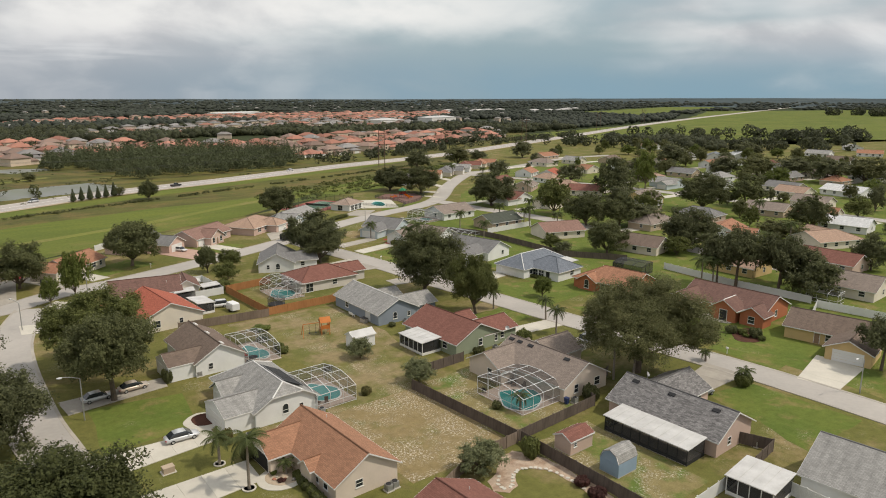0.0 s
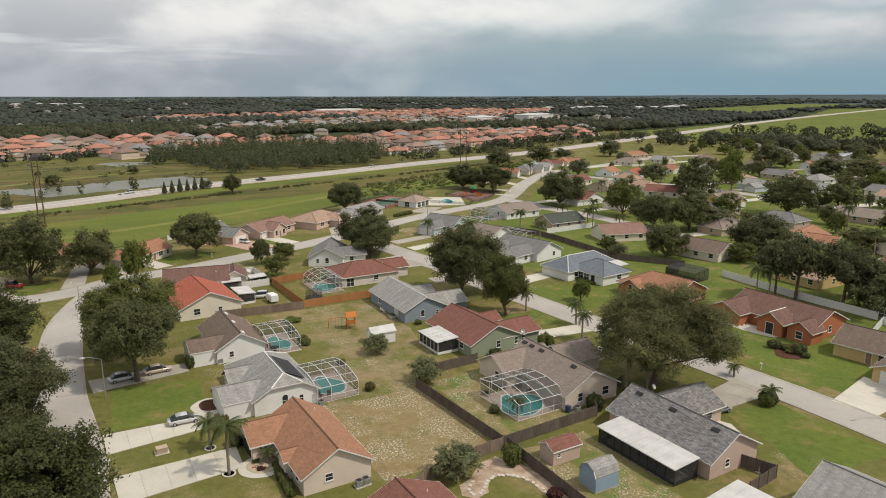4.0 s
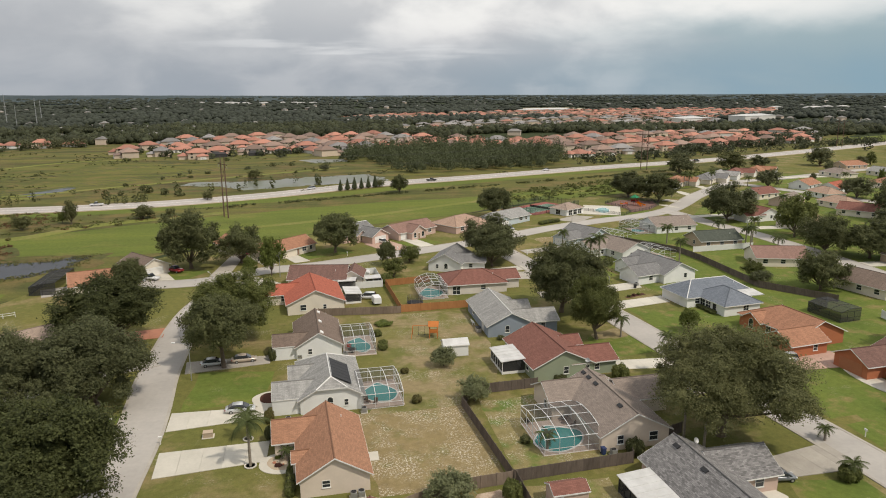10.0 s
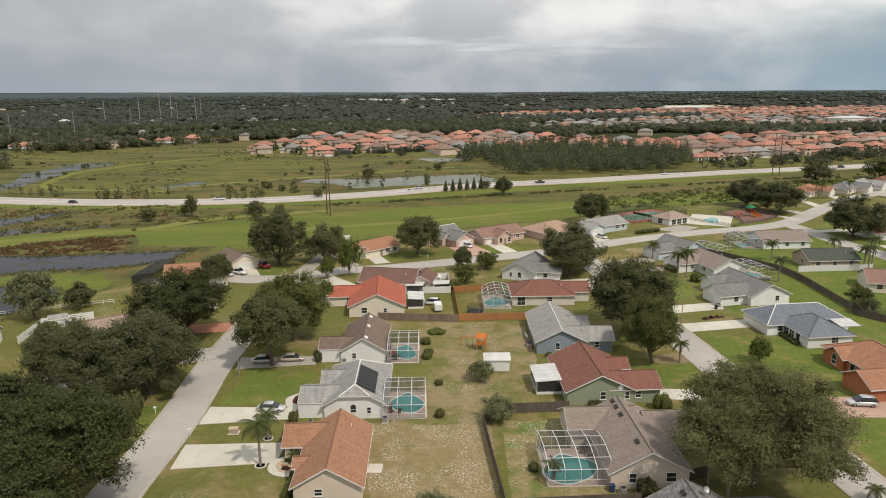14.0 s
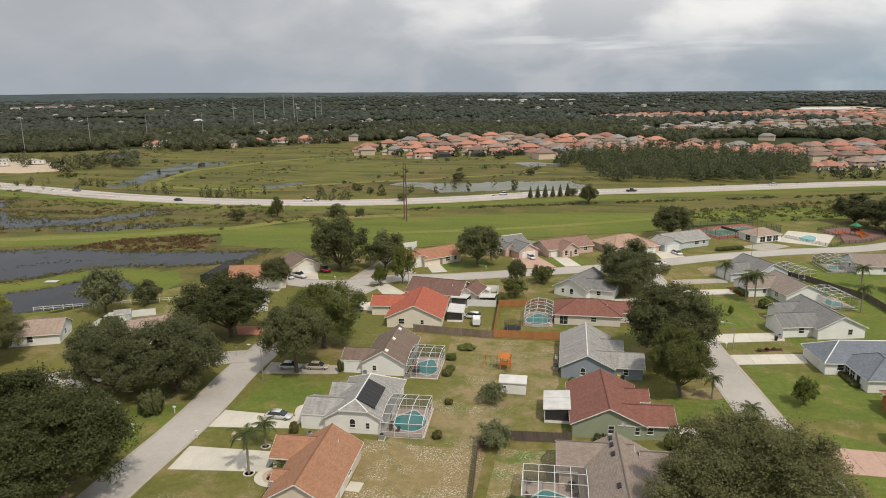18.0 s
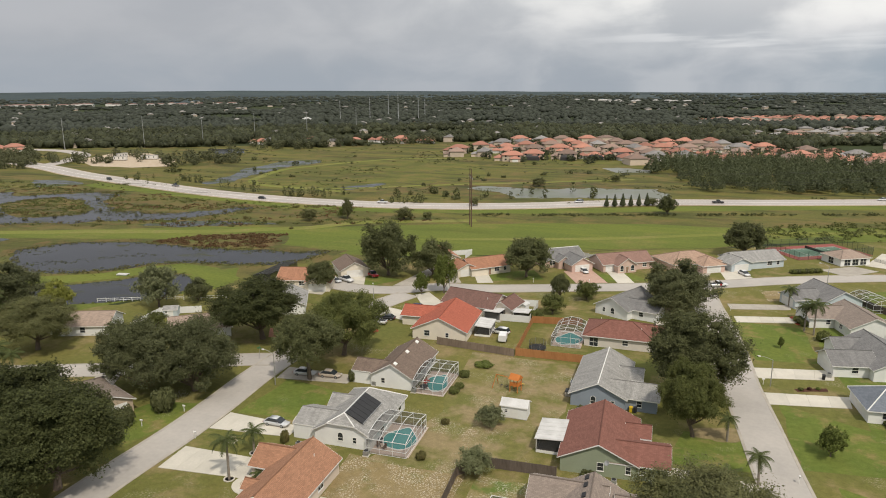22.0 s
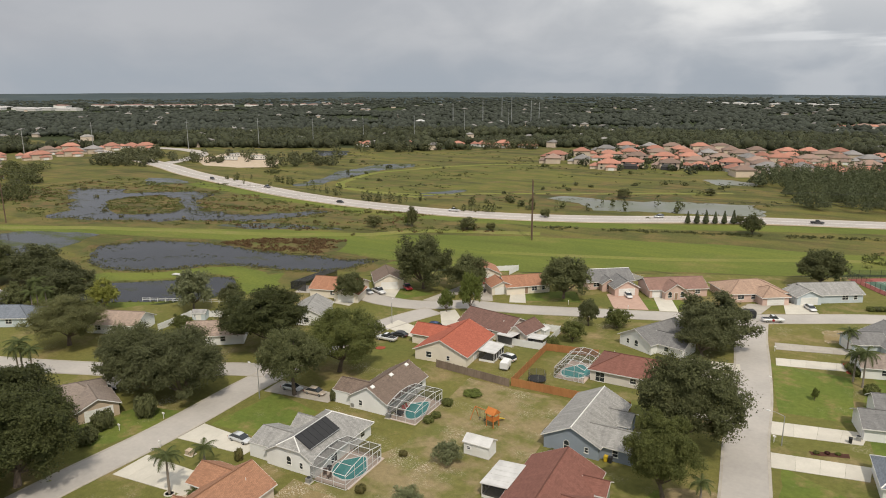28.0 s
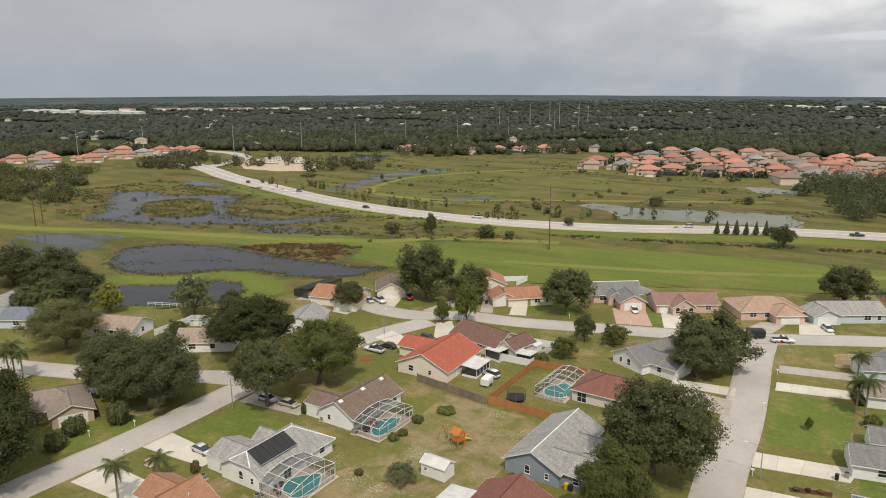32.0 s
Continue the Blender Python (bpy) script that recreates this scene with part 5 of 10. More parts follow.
house("yellow stucco house with a brown roof and white garage door", [
    dict(c=(88.6, 76.6), L=15.6, W=9.6, rot=103.0, zr=5.2, open=[("w", "y+", 5.5, 0.9, 1.3), ("w", "y+", 2.6, 1.8, 1.3), ("w", "y+", 0.2, 0.9, 1.3), ("d", "y+", -1.8, W_BROWN)]),
    dict(c=(82.0, 69.6), L=9.0, W=7.6, rot=13.0, zr=4.5, ends="gg", roof=R_BROWN, open=[("g", "x-", 0)])], W_YELLOW, R_BROWN)
# the row along the northern street
house("terracotta-roofed beige house with a white garage", [
    dict(c=(-29.0, 222.6), L=14.0, W=9.6, rot=46.0, zr=4.9, open=[("w", "y-", 2, 1.6, 1.2), ("w", "y-", 5, 0.9, 1.2), ("d", "y-", -0.6, W_BROWN)]),
    dict(c=(-34.6, 217.0), L=7.6, W=7.0, rot=-44.0, zr=4.3, open=[("g", "x+", 0)])], W_CREAM, R_TERRA)
house("small house with an orange tiled roof", [
    dict(c=(-46.6, 229.0), L=11.0, W=9.0, rot=-52.0, zr=4.9, open=[("g", "x+", 0), ("w", "y-", 1, 1.0, 1.2)])], W_CREAM, R_TERRA)
house("rose stucco house with a grey roof and bay gables", [
    dict(c=(-9.0, 241.6), L=15.0, W=10.4, rot=40.0, zr=5.3, cap=TRIM, open=[("w", "y-", -4.6, 2.0, 1.4), ("d", "y-", -1.2, W_BROWN), ("w", "x-", 0, 1.2, 1.2)]),
    dict(c=(-1.6, 236.0), L=8.4, W=7.6, rot=-50.0, zr=4.8, open=[("g", "x+", 0)]),
    dict(c=(-6.4, 236.2), L=4.0, W=4.4, rot=-50.0, zr=4.2, open=[("w", "x+", 0, 1.2, 1.3, 0.7, True)])], W_ROSE, R_ASH)
house("rose stucco house with a brown roof and arched windows", [
    dict(c=(11.8, 243.8), L=18.0, W=10.0, rot=37.0, zr=5.0, ends="gg", open=[("g", "y-", -5.6), ("w", "y-", 6.0, 1.4, 1.2)]),
    dict(c=(13.4, 238.6), L=5.0, W=6.6, rot=-53.0, zr=4.9, open=[("w", "x+", -1.9, 1.1, 1.2, 0.7, True), ("d", "x+", 0, W_BROWN), ("w", "x+", 1.9, 1.1, 1.2, 0.7, True)])], W_ROSE, R_DUSTY)
house("low rose stucco house with a broad tan hip roof", [
    dict(c=(32.2, 252.4), L=17.6, W=13.0, rot=37.0, zr=5.2, ends="hh", open=[("w", "y-", -5.4, 1.8, 1.3), ("w", "y-", -1.6, 1.2, 1.4), ("d", "y-", 1.2, TRIM, 1.2)]),
    dict(c=(38.4, 249.4), L=8.6, W=8.0, rot=-53.0, zr=4.6, ends="hh", open=[("g", "x+", 0)])], W_ROSE, R_TAN)
house("pale blue house with a light grey roof", [
    dict(c=(52.4, 261.8), L=17.0, W=10.6, rot=36.0, zr=4.9, open=[("w", "y-", 3, 1.8, 1.3), ("w", "y-", 6.2, 1.0, 1.2)]),
    dict(c=(47.0, 254.4), L=7.6, W=7.4, rot=-54.0, zr=4.4, open=[("g", "x+", 0)])], W_PALEBLUE, R_GREY)
house("white-walled house with a grey roof", [
    dict(c=(19.6, 197.0), L=14.4, W=9.6, rot=66.0, zr=5.3, cap=R_GREY, open=[("w", "x-", -2.2, 0.7, 1.1), ("w", "x-", 0.4, 1.0, 1.0, 0.9, True), ("w", "y+", 0, 1.4, 1.2)]),
    dict(c=(25.0, 193.6), L=8.0, W=7.0, rot=-12.0, zr=4.4, open=[("w", "y-", 0, 1.0, 1.1)])], W_WHITE, R_ASH)
house("terracotta-roofed house with a long pool cage by the pond", [
    dict(c=(-76.0, 189.6), L=15.0, W=11.4, rot=18.0, zr=5.1, open=[("w", "y-", 0, 1.6, 1.2)]),
    dict(c=(-69.4, 186.6), L=8.0, W=7.4, rot=-70.0, zr=4.4, open=[("g", "x+", 0)])], W_CREAM, R_TERRA)
house("house with a brown gable roof at the bend", [
    dict(c=(-69.2, 205.2), L=12.0, W=9.0, rot=-48.0, zr=5.0, open=[("g", "x+", 0), ("w", "y-", 0, 1.0, 1.2)])], W_CREAM, R_BROWN)
house("cream house with a tan roof by the pond bank", [
    dict(c=(-104.6, 133.6), L=14.4, W=9.0, rot=24.0, zr=4.9, open=[("w", "y-", -3.5, 1.6, 1.2), ("w", "y-", 1.0, 1.2, 1.2, 0.8, True), ("w", "x+", 0, 1.0, 1.2)])], W_WHITE, R_SANDY)
house("pale blue house with a grey-blue roof", [
    dict(c=(-133.6, 122.0), L=10.0, W=9.0, rot=35.0, zr=4.9, ends="gh", open=[("w", "x+", -2, 1.0, 1.2), ("w", "x+", 1.5, 1.2, 1.4, 0.7, True), ("w", "y-", 0, 1.6, 1.2)])], W_PALEBLUE, R_SLATE)
house("white house with a pale grey roof among palms", [
    dict(c=(-150.0, 121.0), L=13.0, W=10.0, rot=120.0, zr=5.2, open=[("w", "x-", 0, 1.2, 1.2), ("w", "y-", -3, 1.4, 1.2), ("w", "y-", 3, 1.0, 1.2)])], W_WHITE, R_GREY)
house("tan house with a brown roof under the oaks", [
    dict(c=(-70.5, 99.0), L=15.0, W=11.0, rot=62.0, zr=4.9, ends="hh", open=[("w", "y-", -3, 1.2, 1.2), ("w", "x-", 0, 1.2, 1.2)]),
    dict(c=(-63.6, 101.0), L=8.0, W=7.4, rot=-20.0, zr=4.4, open=[("g", "x+", 0)])], W_TAN, R_TAUPE)
house("white house with a tan roof half hidden by oaks", [
    dict(c=(-76.0, 142.0), L=14.0, W=9.6, rot=40.0, zr=4.9, open=[("w", "y-", -3, 1.6, 1.2), ("w", "y-", 2, 1.2, 1.2), ("w", "x-", 0, 1.0, 1.2)])], W_WHITE, R_SANDY)
house("white house with a grey metal roof behind the oaks", [
    dict(c=(-67.0, 167.0), L=13.0, W=9.0, rot=-60.0, zr=5.0, open=[("w", "x+", 0, 1.2, 1.2), ("g", "y+", 0)])], W_WHITE, R_GREY)
# east of the straight street
house("white house with a grey gable roof and palm", [
    dict(c=(70.6, 222.6), L=13.0, W=11.0, rot=118.0, zr=5.4, open=[("w", "y+", 2, 1.4, 1.2), ("w", "x-", 0, 1.0, 1.2)]),
    dict(c=(63.6, 219.0), L=7.6, W=7.0, rot=28.0, zr=4.5, open=[("g", "x-", 0)])], W_PALEBLUE, R_ASH)
house("white house with a pinkish brown roof", [
    dict(c=(75.0, 202.6), L=15.0, W=11.0, rot=108.0, zr=5.2, open=[("w", "x-", -2, 1.0, 1.2), ("w", "y+", 3, 1.4, 1.2)]),
    dict(c=(67.0, 204.4), L=9.0, W=8.0, rot=18.0, zr=4.6, open=[("g", "x-", 0), ("w", "y-", 0, 1.0, 1.1)])], W_WHITE, R_TAUPE)
house("white house with a dark grey roof and white roof panel", [
    dict(c=(75.6, 177.4), L=17.0, W=11.0, rot=106.0, zr=5.3, open=[("w", "x-", 2, 1.0, 1.2), ("w", "y+", 0, 1.4, 1.2)]),
    dict(c=(68.4, 172.4), L=8.6, W=7.6, rot=16.0, zr=4.6, open=[("g", "x-", 0), ("w", "y-", 0, 1.2, 1.2)]),
    dict(c=(69.6, 181.6), L=7.0, W=6.0, rot=16.0, zr=4.4)], W_WHITE, R_ASH)

# ---- plants ----


def leaf_points(rng, lobes, n, size):
    """n bent leaf clumps on the outside of the lobes: vertices and faces."""
    c = np.array([l[:3] for l in lobes])
    r = np.array([l[3:6] for l in lobes])
    w = (r[:, 0] * r[:, 1]) + (r[:, 0] * r[:, 2])
    pick = rng.choice(len(lobes), n, p=w / w.sum())
    d = rng.normal(size=(n, 3))
    d /= np.linalg.norm(d, axis=1)[:, None]
    pos = c[pick] + d * r[pick] * (rng.uniform(0.84, 1.08, (n, 1)) + 0.22 * rng.random((n, 1)) ** 4)
    inside = np.zeros(n, bool)
    for k in range(len(lobes)):
        q = (((pos - c[k]) / (r[k] * 0.86)) ** 2).sum(1) < 1
        inside |= q & (pick != k)
    pos, d = pos[~inside], d[~inside]
    n = len(pos)
    nor = d + rng.normal(size=(n, 3)) * 0.45 + np.array([0, 0, 0.25])
    nor /= np.linalg.norm(nor, axis=1)[:, None]
    a = np.cross(nor, rng.normal(size=(n, 3)))
    a /= np.linalg.norm(a, axis=1)[:, None]
    b = np.cross(nor, a)
    s = size * rng.uniform(0.6, 1.4, (n, 1))
    t = rng.uniform(0.45, 0.85, (n, 1))
    v = np.stack([pos - a * s - b * s * 0.3, pos + a * s - b * s * 0.3 * t, pos + b * s * 1.3 * t], 1).reshape(-1, 3)
    k = np.arange(n)[:, None] * 3
    return v, k + [0, 1, 2]


def fast_mesh(name, v, f, mat):
    me = bpy.data.meshes.new(name)
    v, f = np.asarray(v, np.float32), np.asarray(f, np.int32)
    me.vertices.add(len(v))
    me.vertices.foreach_set("co", v.ravel())
    me.loops.add(f.size)
    me.loops.foreach_set("vertex_index", f.ravel())
    me.polygons.add(len(f))
    me.polygons.foreach_set("loop_start", np.arange(0, f.size, 3, dtype=np.int32))
    me.update(calc_edges=True)
    me.materials.append(mat)
    return me


def core_blob(rng, lobes, k=0.74):
    """Dim inner foliage, so that the crown does not look hollow."""
    V, F = [], []
    bm = bmesh.new()
    bmesh.ops.create_icosphere(bm, subdivisions=2, radius=1)
    base = np.array([q.co[:] for q in bm.verts])
    tri = np.array([[q.index for q in p.verts] for p in bm.faces])
    bm.free()
    for i, l in enumerate(lobes):
        V.append(np.array(l[:3]) + base * np.array(l[3:6]) * k * rng.uniform(0.85, 1.1, (len(base), 1)))
        F.append(tri + i * len(base))
    return np.concatenate(V), np.concatenate(F)


def crown_radius(d, seed, lumps):
    """How far the crown reaches in direction d: broad lobes, smaller boughs, and bays between them."""
    out = np.empty(len(d))
    for i, q in enumerate(d):
        big = noise.noise((q[0] * 1.5 + seed * 3.7, q[1] * 1.5, q[2] * 1.5))
        mid = noise.noise((q[0] * 3.6, q[1] * 3.6 + seed * 1.9, q[2] * 3.6))
        fin = noise.noise((q[0] * 7.0, q[1] * 7.0, q[2] * 7.0 + seed))
        out[i] = 0.94 + lumps * (0.30 * big + 0.26 * mid + 0.19 * fin)
    return out


def tree_meshes(key, seed, r, h, boughs, leaves, size, mat, crown_base=0.28, flat=0.8, lumps=1.0, droop=0.0):
    """Trunk with limbs, and a crown built from boughs: each bough carries twigs, each twig a spray of leaves, with gaps between the boughs."""
    def make():
        rng = np.random.default_rng(seed)
        trunk = Geo()
        zb = h * crown_base
        lean = rng.normal(size=2) * 0.3
        tr = 0.030 * h
        trunk.bar((0, 0, -0.2), (lean[0] * 0.4, lean[1] * 0.4, zb * 0.6), tr * 1.35, 9, tr)
        trunk.bar((lean[0] * 0.4, lean[1] * 0.4, zb * 0.6), (lean[0], lean[1], zb * 1.2), tr, 9, tr * 0.8)
        hc = (h - zb) * 0.5
        mid = np.array([lean[0], lean[1], zb + hc])
        scale = np.array([r * 0.80, r * 0.80, hc * 0.84])

        def envelope(d):
            e = d * scale * crown_radius(d, seed, lumps * 0.8)[:, None]
            low = d[:, 2] < 0
            e[low, 2] *= 0.9
            e[low, :2] *= np.maximum(1.0 - d[low, 2:3] ** 2, 0.12) ** -0.26
            e[:, :2] *= (1.0 + 0.12 * flat * (1 - np.abs(d[:, 2:3])))
            e[:, 2] -= droop * hc * 0.5 * (e[:, 0] ** 2 + e[:, 1] ** 2) / (r * r)
            return e
        k = np.arange(boughs)
        z = 1.0 - 1.86 * (k + 0.5) / boughs + rng.normal(size=boughs) * 0.05
        z = np.clip(z, -0.92, 0.99)
        a = 2.39996 * k + rng.normal(size=boughs) * 0.35
        d = np.stack([np.cos(a) * np.sqrt(1 - z * z), np.sin(a) * np.sqrt(1 - z * z), z], 1)
        reach = np.where(rng.random(boughs) < 0.68, rng.uniform(0.78, 1.06, boughs), rng.uniform(0.42, 0.74, boughs))
        rb = r * rng.uniform(0.12, 0.29, boughs) * (80.0 / boughs) ** 0.36
        c = mid + envelope(d) * reach[:, None]
        # twigs over the outer side of each bough
        per = 11
        m = max(3, int(leaves / boughs / per))
        b = np.repeat(np.arange(boughs), m)
        t = rng.normal(size=(len(b), 3)) + d[b] * 0.75 + np.array([0, 0, 0.42])
        t /= np.linalg.norm(t, axis=1)[:, None]
        tw = c[b] + t * rb[b][:, None] * np.array([1.0, 1.0, 0.72]) * rng.uniform(0.55, 1.16, (len(b), 1))
        ln = rb[b] * rng.uniform(0.22, 0.52, len(b))
        # leaves along each twig
        q = np.repeat(np.arange(len(tw)), per)
        ax = t[q] + np.array([0, 0, 0.1 - 1.1 * droop])
        ax /= np.linalg.norm(ax, axis=1)[:, None]
        pos = tw[q] + ax * (ln[q] * rng.uniform(-0.35, 1.0, len(q)))[:, None] + rng.normal(size=(len(q), 3)) * (ln[q] * 0.30)[:, None]
        nor = t[q] * 0.55 + np.array([0, 0, 0.55]) + rng.normal(size=(len(q), 3)) * 0.55
        nor /= np.linalg.norm(nor, axis=1)[:, None]
        u = np.cross(nor, rng.normal(size=(len(q), 3)))
        u /= np.linalg.norm(u, axis=1)[:, None]
        w = np.cross(nor, u)
        s = size * rng.uniform(0.55, 1.45, (len(q), 1))
        g = rng.uniform(0.45, 0.9, (len(q), 1))
        v = np.stack([pos - u * s - w * s * 0.3, pos + u * s - w * s * 0.3 * g, pos + w * s * 1.3 * g], 1).reshape(-1, 3)
        v[:, 2] = np.maximum(v[:, 2], zb * 0.5)
        f = np.arange(len(q))[:, None] * 3 + [0, 1, 2]
        # inner foliage: a ragged lump in each bough and one in the middle
        bm = bmesh.new()
        bmesh.ops.create_icosphere(bm, subdivisions=1, radius=1)
        base = np.array([o.co[:] for o in bm.verts])
        tri = np.array([[o.index for o in p.verts] for p in bm.faces])
        bm.free()
        n = len(base)
        cv = (c[:, None, :] + base[None] * (rb * 0.52)[:, None, None] * rng.uniform(0.75, 1.15, (boughs, n, 1)) * np.array([1.0, 1.0, 0.75])).reshape(-1, 3)
        cf = (tri[None] + (np.arange(boughs) * n)[:, None, None]).reshape(-1, 3)
        heart = mid + envelope(base) * 0.62
        cf = np.concatenate([cf, tri + len(cv)])
        cv = np.concatenate([cv, heart])
        for i in rng.choice(boughs, min(boughs, 14), replace=False):
            tip = c[i]
            bend = Vector((tip[0] * 0.45, tip[1] * 0.45, zb + (tip[2] - zb) * 0.4))
            trunk.bar((lean[0], lean[1], zb * 0.95), bend, tr * 0.5, 6, tr * 0.33)
            trunk.bar(bend, tip, tr * 0.33, 5, tr * 0.1)
        return trunk.mesh("trunk", BARK), fast_mesh("crown", np.concatenate([v, cv]), np.concatenate([f, cf + len(v)]), mat)
    return cached(("tree", key), make)


def tree(kind, x, y, r, h, label, rot=0.0, group="", name="tree"):
    """One tree: kind names a variant built for radius 8 and height 14, scaled to r and h."""
    specs = dict(oak_a=(11, 96, 76000, 0.14, DARKOAK, 0.14, 0.8, 1.0, -0.1), oak_c=(18, 84, 60000, 0.15, DARKOAK, 0.15, 0.8, 1.0, -0.1), oak_b=(12, 96, 76000, 0.14, DARKOAK, 0.14, 0.8, 1.1, -0.1), light_a=(13, 90, 72000, 0.14, OAKLIGHT, 0.16, 0.75, 1.15, -0.1),
                 willow=(14, 130, 132000, 0.092, WILLOW, 0.19, 1.0, 1.2, 0.08), fork=(28, 78, 46000, 0.18, OAK, 0.30, 0.8, 1.0, 0.0), oak_d=(18, 84, 60000, 0.15, OAK, 0.13, 0.8, 1.0, -0.1), mid_a=(15, 46, 11000, 0.31, OAK, 0.10, 0.8, 1.0, 0.1), mid_b=(16, 46, 11000, 0.31, OAKLIGHT, 0.10, 0.8, 1.1, 0.1),
                 grey=(21, 96, 76000, 0.14, GREYOAK, 0.06, 0.9, 1.15, -0.1), far_a=(22, 30, 7000, 0.36, HAZY_OAK, 0.07, 0.6, 1.2, 0.1), far_b=(23, 30, 7000, 0.36, OAKLIGHT, 0.07, 0.6, 1.3, 0.1), far_c=(24, 30, 7000, 0.36, WILLOW, 0.06, 0.6, 1.4, 0.2), far_d=(25, 30, 7000, 0.36, BRIGHT, 0.15, 0.5, 1.4, 0.0),
                 near_g=(27, 72, 36000, 0.20, GREYOAK, 0.09, 0.9, 1.1, 0.1), near_a=(28, 72, 36000, 0.20, OAK, 0.10, 0.8, 1.0, 0.0), yellow=(29, 44, 10000, 0.34, YELLOW, 0.12, 0.5, 1.2, -0.1), mid_g=(26, 48, 12500, 0.30, GREYOAK, 0.09, 0.9, 1.3, 0.2),
                 mid_c=(17, 48, 11500, 0.31, WILLOW, 0.18, 0.9, 1.4, 0.3), slim=(18, 44, 10000, 0.37, BRIGHT, 0.12, 0.4, 1.2, -0.2), round_a=(19, 64, 23000, 0.26, OAK, 0.15, 0.7, 0.8, 0.0), tall=(41, 44, 12000, 0.30, GREYOAK, 0.42, 0.7, 1.2, 0.1), pale=(20, 44, 12500, 0.31, PALE, 0.15, 0.8, 1.3, 0.2))
    seed, boughs, leaves, size, mat, base, flat, lumps, droop = specs[kind]
    t, c = tree_meshes(kind, seed, 8.0, 14.0, boughs, leaves, size, mat, base, flat, lumps, droop)
    root = thing(name, label, "tree", pose(x, y, 0, 0, 0, rot), group)
    s = Matrix.Diagonal((r / 8.0, r / 8.0, h / 14.0, 1))
    part("trunk", t, None, root, m=s), part("crown", c, None, root, m=s)
    return root


def shrub(kind, x, y, r, h, label, rot=0.0, z=0.0, name="shrub", group=""):
    specs = dict(green=(31, OAKLIGHT), dark=(32, OAK), pale=(33, PALE), red=(34, BERRY), dry=(37, REED), bright=(35, BRIGHT), scrub=(36, SCRUB))
    seed, mat = specs[kind]

    def make():
        rng = np.random.default_rng(seed)
        lobes = [(0.55 * math.cos(2.4 * i) * (i > 0), 0.55 * math.sin(2.4 * i) * (i > 0), 0.42 + 0.16 * rng.random(), 0.45, 0.45, 0.42) for i in range(6)]
        v, f = leaf_points(rng, lobes, 1500, 0.12)
        v[:, 2] = np.maximum(v[:, 2], 0.0)
        cv, cf = core_blob(rng, lobes, 0.8)
        cv[:, 2] = np.maximum(cv[:, 2], 0.0)
        return fast_mesh("shrub", np.concatenate([v, cv]), np.concatenate([f, cf + len(v)]), mat)
    ob = new(name, cached(("shrub", kind), make))
    ob.matrix_world = pose(x, y, z, 0, 0, rot) @ Matrix.Diagonal((r, r, h, 1))
    return tagged(ob, label, "shrub", group)


def frond_mesh(length, droop, key):
    def make():
        g = Geo()
        n = 9
        pts = []
        for i in range(n + 1):
            t = i / n
            pts.append(Vector((length * (t - 0.12 * t * t), 0, length * (0.42 * t - droop * t * t))))
        for i in range(n):
            g.bar(pts[i], pts[i + 1], 0.035 * (1.1 - i / n), 3)
            d = (pts[i + 1] - pts[i])
            wid = length * 0.27 * math.sin(math.pi * min(0.97, 0.12 + 0.88 * (i + 0.5) / n)) ** 0.6
            for s in (-1, 1):
                for k in (0.02, 0.34, 0.67):
                    a = pts[i] + d * k
                    b = pts[i] + d * (k + 0.34)
                    tip = a + d * 0.9 + Vector((0, s * wid, -wid * 0.55))
                    g.add([a, b, tip], [(0, 1, 2)])
        return g.mesh("frond", PALM)
    return cached(("frond", key), make)


def palm(x, y, h, label, crown=3.0, seed=0, group="palms", trunk_r=0.17):
    rnd = random.Random(seed)
    root = thing("palm_tree", label, "palm tree", pose(x, y, 0, 0, 0, rnd.uniform(0, 360)), group)
    lean = rnd.uniform(-0.3, 0.3)
    hh = h - crown * 0.35
    g = Geo().tube([(lean * (i / 6) ** 2, 0, hh * i / 6 - (0.1 if i == 0 else 0)) for i in range(7)], [trunk_r * (1.25 - 0.06 * i) for i in range(7)], 8)
    part("trunk", g, PALMBARK, root)
    for i in range(15):
        el = (-38, -5, 28)[i % 3] + rnd.uniform(-8, 8)
        me = frond_mesh(1.0, 0.55 if i % 3 else 0.75, "a" if i % 3 else "b")
        part("frond", me, None, root, m=pose(lean, 0, hh, 0, -el * 0.6, 24 * i + rnd.uniform(-9, 9)) @ Matrix.Scale(crown * rnd.uniform(0.85, 1.1), 4))
    return root


tree("oak_a", -49.4, 79.0, 10.0, 16.2, "broad dark oak beside the street", 20)
tree("oak_b", -61.5, 83.0, 10.0, 17.2, "tall dark oak beside another", 80)
tree("oak_b", -49.6, 66.5, 9.0, 13.0, "dark oak at the foot of the street", 190)
tree("grey", -54.2, 114.6, 9.4, 15.0, "broad dark oak on a shaded lawn", 110)
tree("grey", -67.0, 113.0, 8.0, 14.2, "broad dark oak beside another", 200)
tree("oak_c", -59.2, 144.0, 11.0, 14.8, "dark spreading oak by the paved pad", 300)
tree("fork", -35.6, 127.6, 7.0, 14.2, "oak with a pale forked trunk by two parked cars", 40)
tree("light_a", -35.7, 142.0, 8.8, 14.3, "lighter green oak on the verge", 150)
tree("willow", 42.8, 88.0, 11.7, 17.2, "huge spreading oak with drooping grey-green crown", 10)
tree("oak_d", 37.9, 149.2, 9.6, 16.6, "full green oak by the straight street", 70)
tree("light_a", 39.5, 130.6, 5.6, 13.4, "green oak near the street", 250)
tree("near_g", 32.6, 201.0, 8.3, 13.5, "grey-green spreading tree at the corner", 30)
